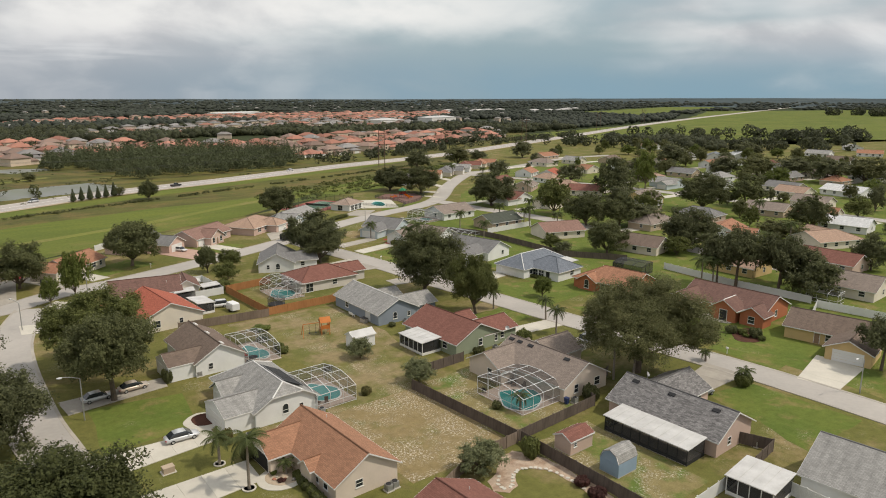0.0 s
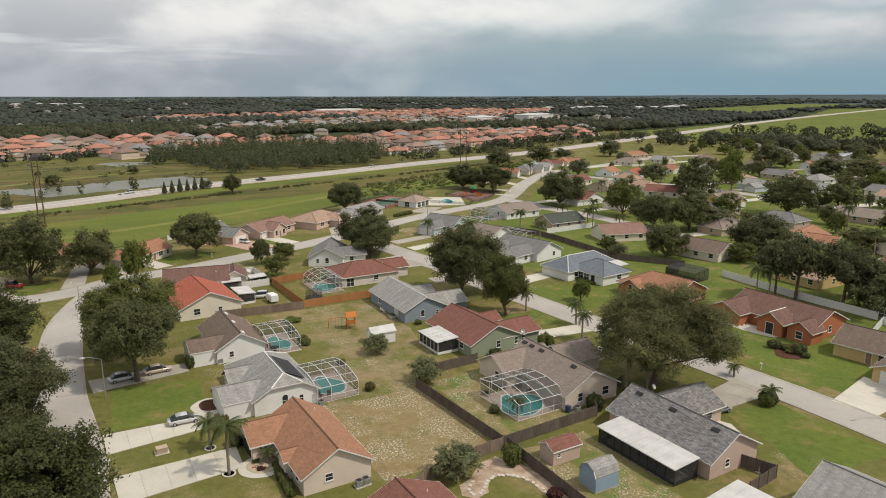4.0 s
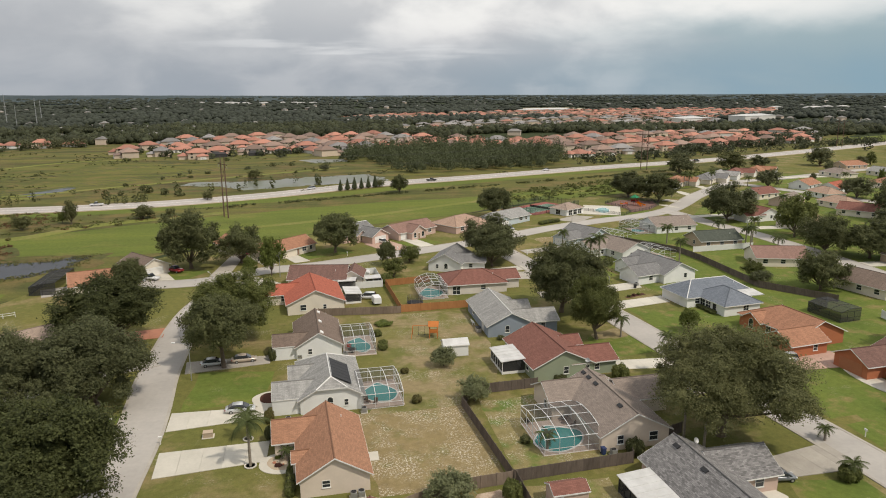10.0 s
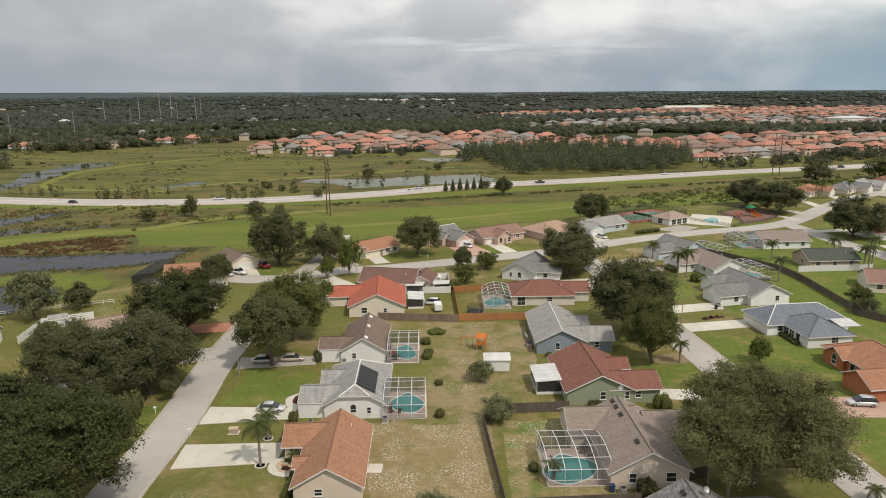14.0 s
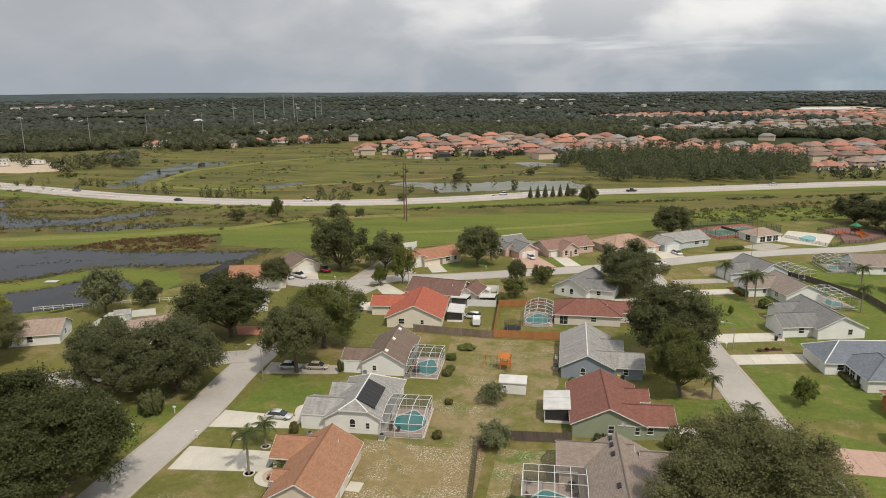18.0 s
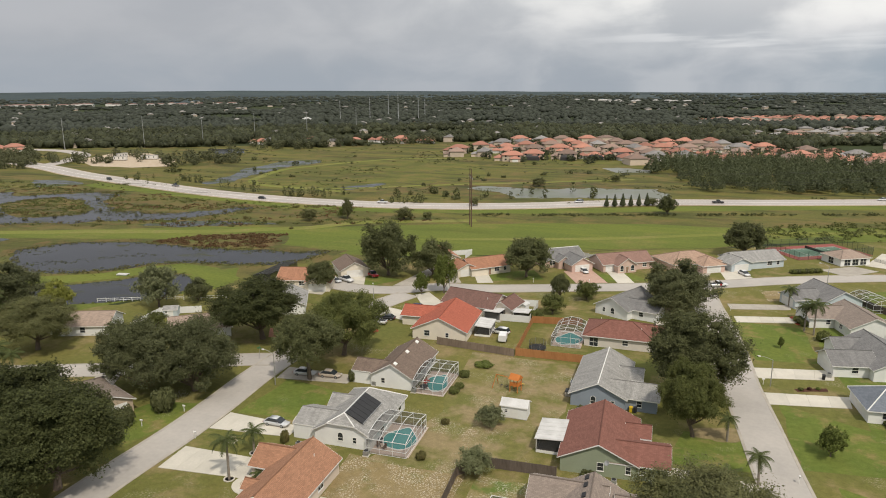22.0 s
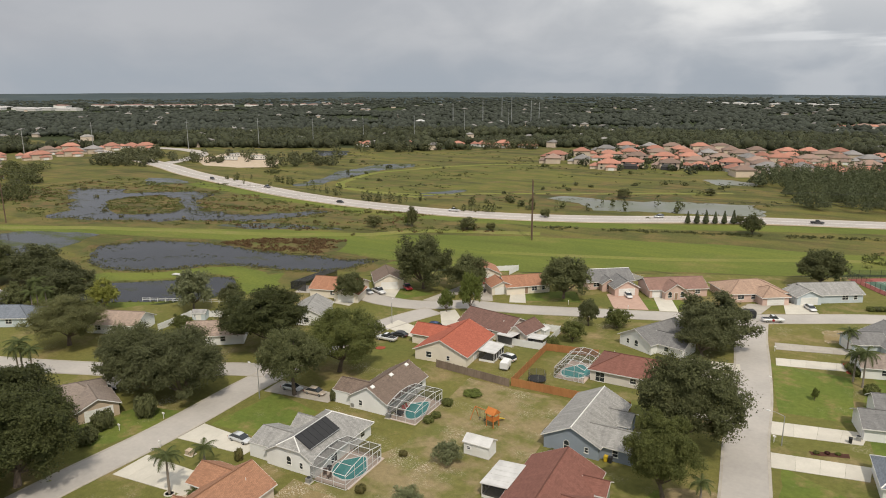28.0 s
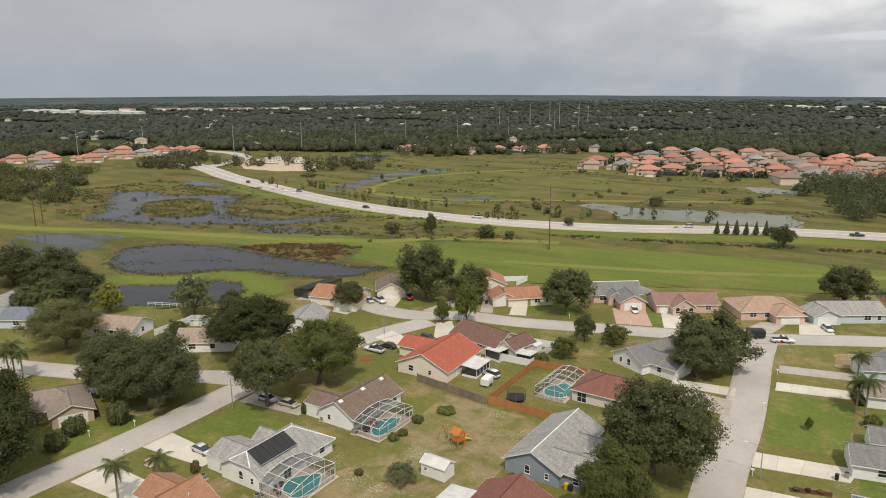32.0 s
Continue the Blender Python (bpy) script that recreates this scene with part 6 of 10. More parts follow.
tree("near_g", 31.6, 194.2, 6.4, 12.0, "grey-green tree beside the drive", 140)
tree("round_a", -14.4, 220.4, 7.4, 12.8, "round dark oak on a front lawn", 220)
tree("near_a", -56.4, 207.0, 9.2, 16.8, "tall dark oak at the street bend", 310)
tree("near_a", -42.6, 211.2, 6.6, 11.4, "dark oak between two drives", 120)
tree("round_a", -67.0, 184.0, 4.4, 9.0, "small round dark tree", 60)
tree("slim", -32.3, 194.8, 3.2, 11.0, "slender bright green tree by the kerb", 80)
tree("slim", -37.8, 191.0, 2.2, 6.5, "small bright green street tree", 10)
tree("round_a", 1.0, 200.6, 2.8, 7.4, "small dark round tree", 90)
tree("mid_b", 8.0, 203.2, 3.4, 5.2, "small spreading green tree", 15)
tree("mid_b", 1.8, 187.4, 3.0, 5.4, "small green tree behind the fence", 130)
tree("round_a", 50.1, 274.5, 7.2, 12.0, "round dark tree on the meadow", 200)
tree("mid_a", 18.9, 350.0, 4.4, 8.5, "lone dark tree below the highway", 320)
tree("near_g", -140.0, 138.5, 9.0, 12.0, "wide grey-green tree by the pond", 70)
tree("pale", -101.4, 154.6, 5.4, 12.0, "pale silvery tree by the pond bank", 20)
tree("yellow", -123.8, 141.1, 4.4, 8.5, "yellow-green round tree by the pond", 110)
tree("willow", -104.0, 119.2, 8.8, 12.8, "open grey-green tree over the side street", 60)
tree("near_g", -168.0, 146.0, 8.4, 12.5, "grey-green tree at the edge of the ponds", 15)
tree("near_a", -181.0, 138.0, 9.0, 13.0, "broad dark tree at the edge of the ponds", 130)
tree("mid_a", -143.0, 126.6, 4.6, 8.0, "dark tree between two houses", 240)
tree("mid_g", -95.0, 163.0, 3.4, 6.5, "small grey-green tree by the rail fence", 70)
tree("mid_b", -90.0, 141.5, 2.6, 4.0, "small bushy tree beside a white fence", 20)
tree("mid_a", -80.0, 76.0, 8.0, 14.0, "dark oak near the edge of the lots", 10)
tree("slim", 60.7, 131.7, 2.2, 5.0, "small bright tree on a lawn", 0)
tree("pale", 5.6, 121.6, 2.3, 3.8, "low spreading pale-leaved shrub tree", 30)
tree("pale", -0.6, 77.2, 3.0, 4.4, "low pale tree by the sandy yard", 200)
tree("pale", 8.4, 105.8, 2.6, 4.4, "small tree at the fence corner", 100)
tree("near_g", 126.0, 314.0, 8.4, 11.6, "dark spreading oak behind the playground", 40)
tree("near_a", 133.6, 297.6, 8.8, 12.6, "broad dark oak beside the playground", 160)
tree("slim", 56.4, 181.4, 0.7, 2.6, "thin young sapling on a lawn", 0)

# ---- eastern lots ----


def plain_house(x, y, rot, L, W, wall, roof, label, ends="gg", wing=0, zr=5.1):
    """A simpler house with windows on its long sides and, with wing 1 or -1, a garage wing on that side."""
    n = max(2, int(L / 4.5))
    op = [("w", sd, -L / 2 + L * (i + 0.5) / n, 1.3, 1.2, 0.95, False, True) for i in range(n) for sd in ("y-", "y+") if not (wing and sd == ("y-" if wing < 0 else "y+") and i == 0)]
    op += [("w", "x-", 0.8, 1.0, 1.2, 0.95, False, True)]
    blocks = [dict(c=(x, y), L=L, W=W, rot=rot, zr=zr, ends=ends, pipes=1, open=op)]
    if wing:
        d = pose(0, 0, 0, 0, 0, rot) @ Vector((-L * 0.28, wing * W * 0.62, 0))
        blocks.append(dict(c=(x + d.x, y + d.y), L=W * 0.8, W=6.8, rot=rot + 90, zr=zr - 0.7, open=[("g", "x+" if wing > 0 else "x-", 0)]))
    return house(label, blocks, wall, roof)


plain_house(107.6, 236.4, 6, 16, 12, W_WHITE, R_TAUPE, "white house with a brown roof and pool cage", wing=0)
plain_house(110.6, 209.6, 4, 15, 10, W_TAN, R_GREEN, "brick-coloured house with a dark green roof")
plain_house(116.6, 184.2, 166, 15, 11, W_CREAM, R_DUSTY, "cream house with a pinkish brown roof")
plain_house(122.6, 152.6, 106, 14, 11, W_CREAM, R_BROWN, "cream house with a dark brown roof")
plain_house(127.0, 92.4, 96, 16, 11, W_CREAM, R_TAUPE, "cream house with a brown-grey roof", zr=5.4)
plain_house(124.0, 120.0, 92, 14, 10, W_YELLOW, R_TAN, "tan house behind tall trees")
plain_house(153.6, 252.6, 100, 15, 11, W_WHITE, R_MAROON, "white house with a maroon roof", wing=1)
plain_house(158.6, 232.0, 8, 13, 10, W_CREAM, R_TAN, "cream house with a tan roof", wing=0)
plain_house(165.2, 151.4, 20, 15, 11, W_WHITE, R_TERRA, "white house with a terracotta roof", wing=-1)
plain_house(179.0, 123.6, 164, 18, 12, W_CREAM, R_TAN, "cream house with a broad tan roof", ends="hg", wing=-1)
plain_house(186.0, 279.6, 35, 15, 10, W_PINK, R_TAUPE, "beige house with a grey-brown gable")
plain_house(186.6, 300.6, 20, 14, 10, W_CREAM, R_MAROON, "cream house with a maroon roof")
plain_house(199.0, 250.0, 130, 16, 11, W_CREAM, R_MAROON, "cream house with a dark maroon roof", wing=-1)
plain_house(206.4, 221.6, 12, 16, 11, W_YELLOW, R_TAUPE, "yellow house with a brown roof", wing=-1)
plain_house(211.8, 132.8, 100, 16, 11, W_WHITE, R_WHITE, "white house with a white metal roof")
plain_house(220.4, 168.0, 100, 16, 12, W_TAN, R_TAUPE, "brick house with a grey-brown roof")
plain_house(226.6, 150.2, 100, 14, 10, W_CREAM, R_TERRA, "cream house with an orange roof")
plain_house(255.4, 167.8, 96, 15, 11, W_CREAM, R_TAUPE, "pale green house with a brown roof", wing=1)
plain_house(257.4, 246.4, 92, 15, 11, W_PALEBLUE, R_GREY, "pale house with a light grey roof", wing=1)
plain_house(234.8, 312.2, 30, 15, 11, W_WHITE, R_RED, "white house with a red roof")
plain_house(227.6, 325.0, 30, 14, 10, W_WHITE, R_TERRA, "white house with a terracotta roof")
plain_house(204.2, 269.2, 100, 15, 10, W_CREAM, R_TAN, "cream house with a tan hip roof", ends="hh")
plain_house(292.6, 201.6, 88, 17, 12, W_CREAM, R_ASH, "tan house with a dark roof")
plain_house(279.4, 189.4, 88, 15, 11, W_CREAM, R_TAN, "tan house with arched windows")
plain_house(303.6, 176.4, 84, 20, 12, W_WHITE, R_WHITE, "long white house with a pale metal roof")
plain_house(314.4, 401.4, 10, 18, 11, W_TAN, R_TERRA, "brick house with an orange-brown roof")
plain_house(333.8, 355.0, 20, 17, 11, W_TAN, R_BROWN, "brown brick house by the fields")
plain_house(351.0, 326.0, 30, 16, 11, W_CREAM, R_TERRA, "cream house with an orange roof")
for label, x, y, wall, roof, L in (("white house with a charcoal gable over its garage", 157.6, 328.6, W_WHITE, R_CHARCOAL, 11.0), ("cream house with an orange-tan roof and white garage", 178.0, 343.4, W_CREAM, R_TERRA, 16.0),
                                   ("cream house with a grey hip roof", 201.4, 353.4, W_CREAM, R_ASH, 18.0), ("white house with a pale grey gable", 213.4, 362.6, W_WHITE, R_GREY, 13.0),
                                   ("pale house with a maroon roof at the end of the row", 230.0, 372.6, W_CREAM, R_MAROON, 16.0), ("cream house with an orange-tan hip roof", 249.0, 381.0, W_CREAM, R_TERRA, 16.0)):
    house(label, [dict(c=(x - 11.2, y + 3.6), L=L, W=10.0, rot=44.0, zr=5.2, ends="hh" if L > 15 else "gg", open=[("w", "y-", -L * 0.3, 1.4, 1.2), ("w", "y-", 0, 1.0, 1.4), ("w", "x+", 0, 1.0, 1.2)]),
                  dict(c=(x - 3.2, y + 3.4), L=9.4, W=6.8, rot=-46.0, zr=4.7, open=[("g", "x+", 0)])], wall, roof)
for pts, mat in (([(131.6, 281.8), (135.6, 279.4), (133.4, 288.2), (129.4, 289.6)], CONCRETE), ([(141.0, 293.4), (144.8, 297.0), (140.6, 303.6), (136.8, 300.6)], CONCRETE), ([(155.4, 311.0), (160.0, 315.4), (159.6, 326.6), (155.6, 326.0)], CONCRETE),
                 ([(174.4, 330.0), (179.4, 334.8), (180.0, 342.0), (175.4, 342.4)], CONCRETE), ([(197.8, 351.0), (201.6, 353.6), (203.6, 352.4), (199.4, 352.0)], OLDCONC), ([(209.8, 358.8), (214.2, 360.8), (215.2, 361.6), (211.4, 362.6)], CONCRETE),
                 ([(128.6, 256.4), (128.2, 261.0), (146.0, 263.0), (146.4, 258.6)], CONCRETE)):
    driveway(pts, 3, mat)
for k, (x, y, roof) in enumerate(((424.0, 331.4, R_SLATE), (450.6, 327.0, R_WHITE), (441.2, 379.4, R_GREY), (460.6, 422.0, R_TAN), (515.2, 298.6, R_GREY), (550.4, 276.2, R_TERRA), (605.2, 315.0, R_GREY), (395.0, 300.0, R_BROWN), (380.0, 255.0, R_ASH), (470.0, 260.0, R_BROWN))):
    plain_house(x, y, 30 + 17 * k % 90, 18, 12, W_WHITE, roof, "white house at the edge of the fields")
rnd = random.Random(5)
lots = [(x, y) for y in range(40, 420, 23) for x in range(152, 420, 31)]
PLACED = [(o.matrix_world.translation.x, o.matrix_world.translation.y) for o in scene.objects if o.parent is None and o.name.startswith("house")]
WALLS, ROOFS = (W_CREAM, W_WHITE, W_TAN, W_PINK), (R_BROWN, R_TAUPE, R_MAROON, R_GREY, R_ASH, R_TERRA, R_TAN)
for x, y in lots:
    x, y = x + rnd.uniform(-5, 5), y + rnd.uniform(-4, 4)
    if y > 0.62 * x + 220 or y > 400 - 0.1 * x or (x < 205 and y > 258) or min(math.hypot(x - a, y - b) for a, b in PLACED) < 23 or abs(x - 241) < 11:
        continue
    PLACED.append((x, y))
    plain_house(x, y, rnd.choice((4, 94)) + rnd.uniform(-4, 4), rnd.uniform(13, 17), rnd.uniform(9.5, 11.5), rnd.choice(WALLS), rnd.choice(ROOFS), "suburban house half hidden by trees", ends=rnd.choice(("gg", "hh", "gh")))
for k, (x, y) in enumerate([q for q in PLACED if q[0] > 145]):
    s = min((137, 241, 345), key=lambda q: abs(q - x))
    d = 1 if s > x else -1
    if abs(s - x) > 45 or abs(s - x) < 12 or (y > 258 and x < 262):
        continue
    driveway([(s - d * 3.6, y - 1.4), (s - d * 3.6, y + 4.0), (x + d * 6.6, y + 3.2), (x + d * 6.6, y - 1.8)], 3, CONCRETE if k % 3 else OLDCONC)
# trees of the eastern lots
for k, (kind, x, y, r, h) in enumerate((
        ("near_a", 206, 189, 10.4, 15.5), ("mid_a", 231, 185, 7.8, 12.8), ("mid_g", 202, 236, 9.2, 17.5), ("far_d", 240, 247, 5.6, 19.0), ("mid_b", 145, 216, 7.2, 15.0), ("near_a", 110, 155.6, 6.6, 10.0), ("near_g", 137, 146, 9.0, 12.4),
        ("near_a", 139, 192, 8.4, 12.0), ("mid_a", 148, 184, 7.6, 11.0), ("mid_b", 126, 142, 4.0, 5.8), ("tall", 107, 110, 6.4, 14.6), ("tall", 111, 101, 6.2, 14.0), ("mid_g", 114, 94, 7.0, 11.0), ("mid_a", 197, 138, 7.4, 12.5), ("far_a", 157, 179, 7.4, 8.0),
        ("far_a", 349, 314, 11.0, 15.0), ("far_a", 230, 291, 8.0, 10.0), ("far_a", 211, 332, 6.6, 9.5), ("far_c", 338, 243, 11.0, 12.0), ("far_a", 355, 231, 11.5, 12.0), ("far_a", 345, 205, 11.0, 14.0), ("far_c", 364, 196, 12.0, 14.5), ("far_a", 307, 419, 8.8, 12.8), ("far_a", 334, 263, 10.0, 11.0),
        ("far_b", 243, 143, 5.2, 8.4), ("far_a", 264, 146, 4.0, 11.0), ("mid_g", 155, 99, 4.6, 10.0), ("far_a", 456, 323, 11.5, 11.5), ("far_c", 174, 137, 7.4, 7.0), ("mid_b", 100, 170, 2.8, 4.8), ("far_a", 172, 205, 6.4, 11.0), ("far_b", 182, 199, 5.6, 9.0), ("near_g", 138.8, 248.4, 10.2, 14.2), ("far_a", 262, 270, 7.6, 14.0), ("far_a", 192.5, 392, 9.3, 12.5), ("far_c", 235.6, 406, 9.6, 12.0), ("far_a", 260, 414, 6.5, 8.0))):
    tree(kind, x, y, r, h, "leafy tree among the eastern houses", 47 * k, "eastern trees")
for k, (x, y, r, h) in enumerate(((105.0, 114.0, 4.6, 13.0), (120.0, 105.4, 5.4, 11.0), (79.6, 63.6, 4.4, 9.0))):
    tree("tall", x, y, r, h, "tall tree with bare lower trunks", 61 * k, "tall trees behind the orange house")
rng = np.random.default_rng(9)


made = 0
while made < 200:
    x, y = rng.uniform(96, 480), rng.uniform(30, 440)
    if y > 0.62 * x + 205 or min(math.hypot(x - a, y - b) for a, b in PLACED) < 10.5 or abs(x - 241) < 7 or (abs(x - 137) < 7 and y < 260) or (x < 130 and y < 130) or (x < 205 and y > 190) or (x < 290 and y < 330 and made % 3):
        made += x < 290
        continue
    made += 1
    PLACED.append((x, y)) if made % 2 else None
    k = int(rng.integers(0, 8))
    tree(("far_a", "far_c", "far_b", "far_c", "far_a", "far_b", "far_d", "far_a")[k], x, y, rng.uniform(2.8, 6.4) * (1 if x > 290 else 0.7), rng.uniform(5.0, 11.0) * (1 if x > 290 else 0.75), "leafy tree among the eastern houses", rng.uniform(0, 360), "eastern trees")
for k, (x, y, h) in enumerate(((186, 343.4, 8.0), (168.6, 340.6, 8.4), (172.6, 343.0, 7.0), (203.0, 337.0, 6.0), (118.6, 200.8, 8.5), (121.6, 204.6, 10.4), (120.0, 205.6, 7.0), (146, 309, 8.5), (150, 318, 7.0))):
    palm(x, y, h, "slender palm in a front garden", 2.9, 320 + k)
for k in range(12):
    x, y = rng.uniform(110, 300), rng.uniform(90, 330)
    if y < 0.62 * x + 200 and min(math.hypot(x - a, y - b) for a, b in PLACED) > 8:
        palm(float(x), float(y), float(rng.uniform(6, 9.5)), "slender palm among the eastern houses", 2.8, 300 + k)

# ---- pools, cages, fences, sheds ----


def blob_outline(r, sq, seed, n=36):
    return [(r * (1 + 0.22 * math.sin(2 * a + seed)) * math.cos(a), r * sq * (1 + 0.12 * math.cos(3 * a + seed)) * math.sin(a)) for a in (2 * math.pi * i / n for i in range(n))]


def pool(x, y, r, sq, rot, label, deck, seed=0.0):
    """deck: half sizes of the paved rectangle round the water, and its offset."""
    root = thing("swimming_pool", label, "swimming pool", pose(x, y, 0, 0, 0, rot))
    dx, dy, ox, oy = deck
    part("deck", Geo().slab([(ox - dx, oy - dy), (ox + dx, oy - dy), (ox + dx, oy + dy), (ox - dx, oy + dy)], -0.05, 0.08), CONCRETE if dx > 8 else POOLDECK, root, "pale tan pool deck")
    o = blob_outline(r, sq, seed)
    part("water", Geo().slab(o, 0.0, 0.092), POOL, root, "clear turquoise water")
    c = Geo()
    n = len(o)
    big = [(px * 1.07, py * 1.09) for px, py in o]
    c.v = [(*p, 0.06) for p in o] + [(*p, 0.125) for p in o] + [(*p, 0.125) for p in big] + [(*p, 0.06) for p in big]
    for i in range(n):
        j = (i + 1) % n
        c.f += [(i, j, n + j, n + i), (n + i, n + j, 2 * n + j, 2 * n + i), (2 * n + i, 2 * n + j, 3 * n + j, 3 * n + i)]
    part("coping", c, TRIM, root)
    return root


def cage(x, y, rot, w, d, nx, ny, label, prof=((0, 2.5), (0.22, 3.3), (0.5, 3.6), (0.8, 3.4), (1, 2.95)), mat=None, door=True, ends=False):
    """Screened pool cage: outer wall at x=0 (and at x=w with ends), sides at y=0 and y=d, bays along y; each rafter is a bent bar."""
    mat = mat or ALU
    mesh = PORCH_SCREEN if mat is BLACK else CAGE_SCREEN
    root = thing("pool_cage", label, "pool cage", pose(x, y, 0, 0, 0, rot))
    P = [(px * w, pz) for px, pz in prof]
    top = np.interp
    px, pz = [p[0] for p in P], [p[1] for p in P]
    for j in range(ny + 1):
        yy = d * j / ny
        g = Geo().bar((0, yy, 0.032), (0, yy, P[0][1]), 0.032)
        part("post", g, mat, root)
        part("rafter", Geo().tube([(a, yy, z) for a, z in P], 0.055), mat, root)
    for i, (a, z) in enumerate(P):
        part("purlin", Geo().bar((a, 0, z), (a, d, z), 0.046), mat, root)
    for z in (0.08, 1.0):
        part("rail", Geo().bar((0, 0, z), (0, d, z), 0.042), mat, root)
    if ends:
        for j in range(ny + 1):
            part("post", Geo().bar((w, d * j / ny, 0.032), (w, d * j / ny, P[-1][1]), 0.042), mat, root)
        for j in range(ny):
            y0, y1 = d * j / ny, d * (j + 1) / ny
            part("screen_panel", Geo().add([(w, y0, 0.032), (w, y1, 0.032), (w, y1, P[-1][1]), (w, y0, P[-1][1])], [(0, 1, 2, 3)]), mesh, root)
    for yy in (0, d):
        for i in range(1, nx):
            xx = w * i / nx
            part("post", Geo().bar((xx, yy, 0.032), (xx, yy, float(top(xx, px, pz))), 0.042), mat, root)
        for z in (0.08, 1.0, 2.35):
            part("rail", Geo().bar((0, yy, z), (w, yy, z), 0.042), mat, root)
    for (a, za), (b, zb) in zip(P, P[1:]):
        for j in range(ny):
            y0, y1 = d * j / ny, d * (j + 1) / ny
            part("screen_panel", Geo().add([(a, y0, za), (b, y0, zb), (b, y1, zb), (a, y1, za)], [(0, 1, 2, 3)]), mesh, root)
    for j in range(ny):
        y0, y1 = d * j / ny, d * (j + 1) / ny
        part("screen_panel", Geo().add([(0, y0, 0.032), (0, y1, 0.032), (0, y1, P[0][1]), (0, y0, P[0][1])], [(0, 1, 2, 3)]), mesh, root)
    for yy in (0, d):
        pts = [(0, yy, 0.032), (w, yy, 0.032)] + [(a, yy, z) for a, z in reversed(P)]
        part("screen_panel", Geo().add(pts, [tuple(range(len(pts)))]), mesh, root)
    if door:
        g = Geo()
        for a, b in (((w - 1.2, -0.03, 0.032), (w - 1.2, -0.03, 2.15)), ((w - 0.25, -0.03, 0.032), (w - 0.25, -0.03, 2.15)), ((w - 1.2, -0.03, 2.15), (w - 0.25, -0.03, 2.15)), ((w - 1.2, -0.03, 0.9), (w - 0.25, -0.03, 0.9))):
            g.bar(a, b, 0.034)
        part("door", g, mat, root, "framed screen door")
    return root


BARREL = ((0, 2.6), (0.2, 3.2), (0.45, 3.6), (0.72, 3.5), (1, 2.9))
pool(18.3, 91.0, 3.5, 1.05, 4, "turquoise freeform swimming pool on a pale deck", (4.3, 5.1, 0.3, 0.7), 0.4)
cage(23.6, 87.0, 94, 10.5, 8.9, 4, 4, "white-framed barrel screen cage over a swimming pool", BARREL, ends=True)
pool(-7.2, 111.4, 2.4, 1.55, 5, "turquoise kidney-shaped swimming pool on a pale deck", (3.4, 5.4, 0, 0), 1.9)
cage(-3.6, 105.9, 94.4, 10.4, 7.0, 4, 3, "white-framed barrel screen cage beside a white house", BARREL, ends=True)
pool(-10.0, 135.2, 2.1, 1.85, 4, "long turquoise swimming pool on a pale deck", (3.05, 5.75, 0, 0), 3.0)
cage(-6.7, 129.9, 94, 10.8, 6.2, 4, 3, "barrel screen cage beside a brown-roofed house", BARREL, ends=True)
pool(9.9, 169.6, 2.6, 1.55, 3, "blue-green swimming pool on a pale deck", (3.35, 5.45, 0.1, 0.5), 0.9)
cage(6.8, 164.2, 3, 6.8, 11.0, 3, 4, "white domed screen cage over a pool", ((0, 2.4), (0.18, 3.3), (0.45, 3.9), (0.75, 3.7), (1, 3.0)))
cage(92.2, 229.6, 6, 7.8, 12.0, 3, 4, "white-framed screen cage at a far house", door=False)
pool(95.8, 235.6, 2.0, 1.5, 6, "small swimming pool under a cage", (3.2, 5.0, 0.8, 0.5), 1.0)
cage(82.0, 190.6, 16, 7.0, 11.0, 3, 4, "white-framed screen cage behind a house", door=False)
pool(84.4, 197.0, 1.8, 1.6, 16, "swimming pool under a screen cage", (3.0, 4.8, 0.2, 0.4), 1.4)
cage(80.6, 216.6, 28, 6.4, 10.0, 3, 4, "grey-framed screen cage behind a house", door=False)
cage(-92.2, 184.6, 2, 6.4, 15.6, 2, 5, "long dark screen cage by the pond", ((0, 2.3), (0.4, 2.9), (1, 3.3)), BLACK, False)
cage(96.6, 131.2, 10, 6.0, 9.0, 3, 3, "dark screen cage behind an orange house", ((0, 2.4), (0.5, 3.0), (1, 2.9)), BLACK, False)
cage(112.6, 87.4, 8, 4.4, 7.0, 2, 3, "white-framed screen porch cage", ((0, 2.4), (0.5, 2.9), (1, 2.7)), None, False)


def panel_mesh(kind, h):
    def make():
        n = 12
        front = []
        for i in range(n):
            x0, x1 = 2.4 * i / n, 2.4 * (i + 0.88) / n
            front += [(x0, -0.015), (x1, -0.015), (x1, 0.004), (2.4 * (i + 1) / n, 0.004)]
        g = Geo().slab(front + [(2.4, 0.03), (0, 0.03)], 0.03, h)
        return g.mesh("panel", {"dark": WOODFENCE, "tan": TANFENCE, "cedar": CEDAR, "white": VINYL}[kind])
    return cached(("panel", kind, h), make)


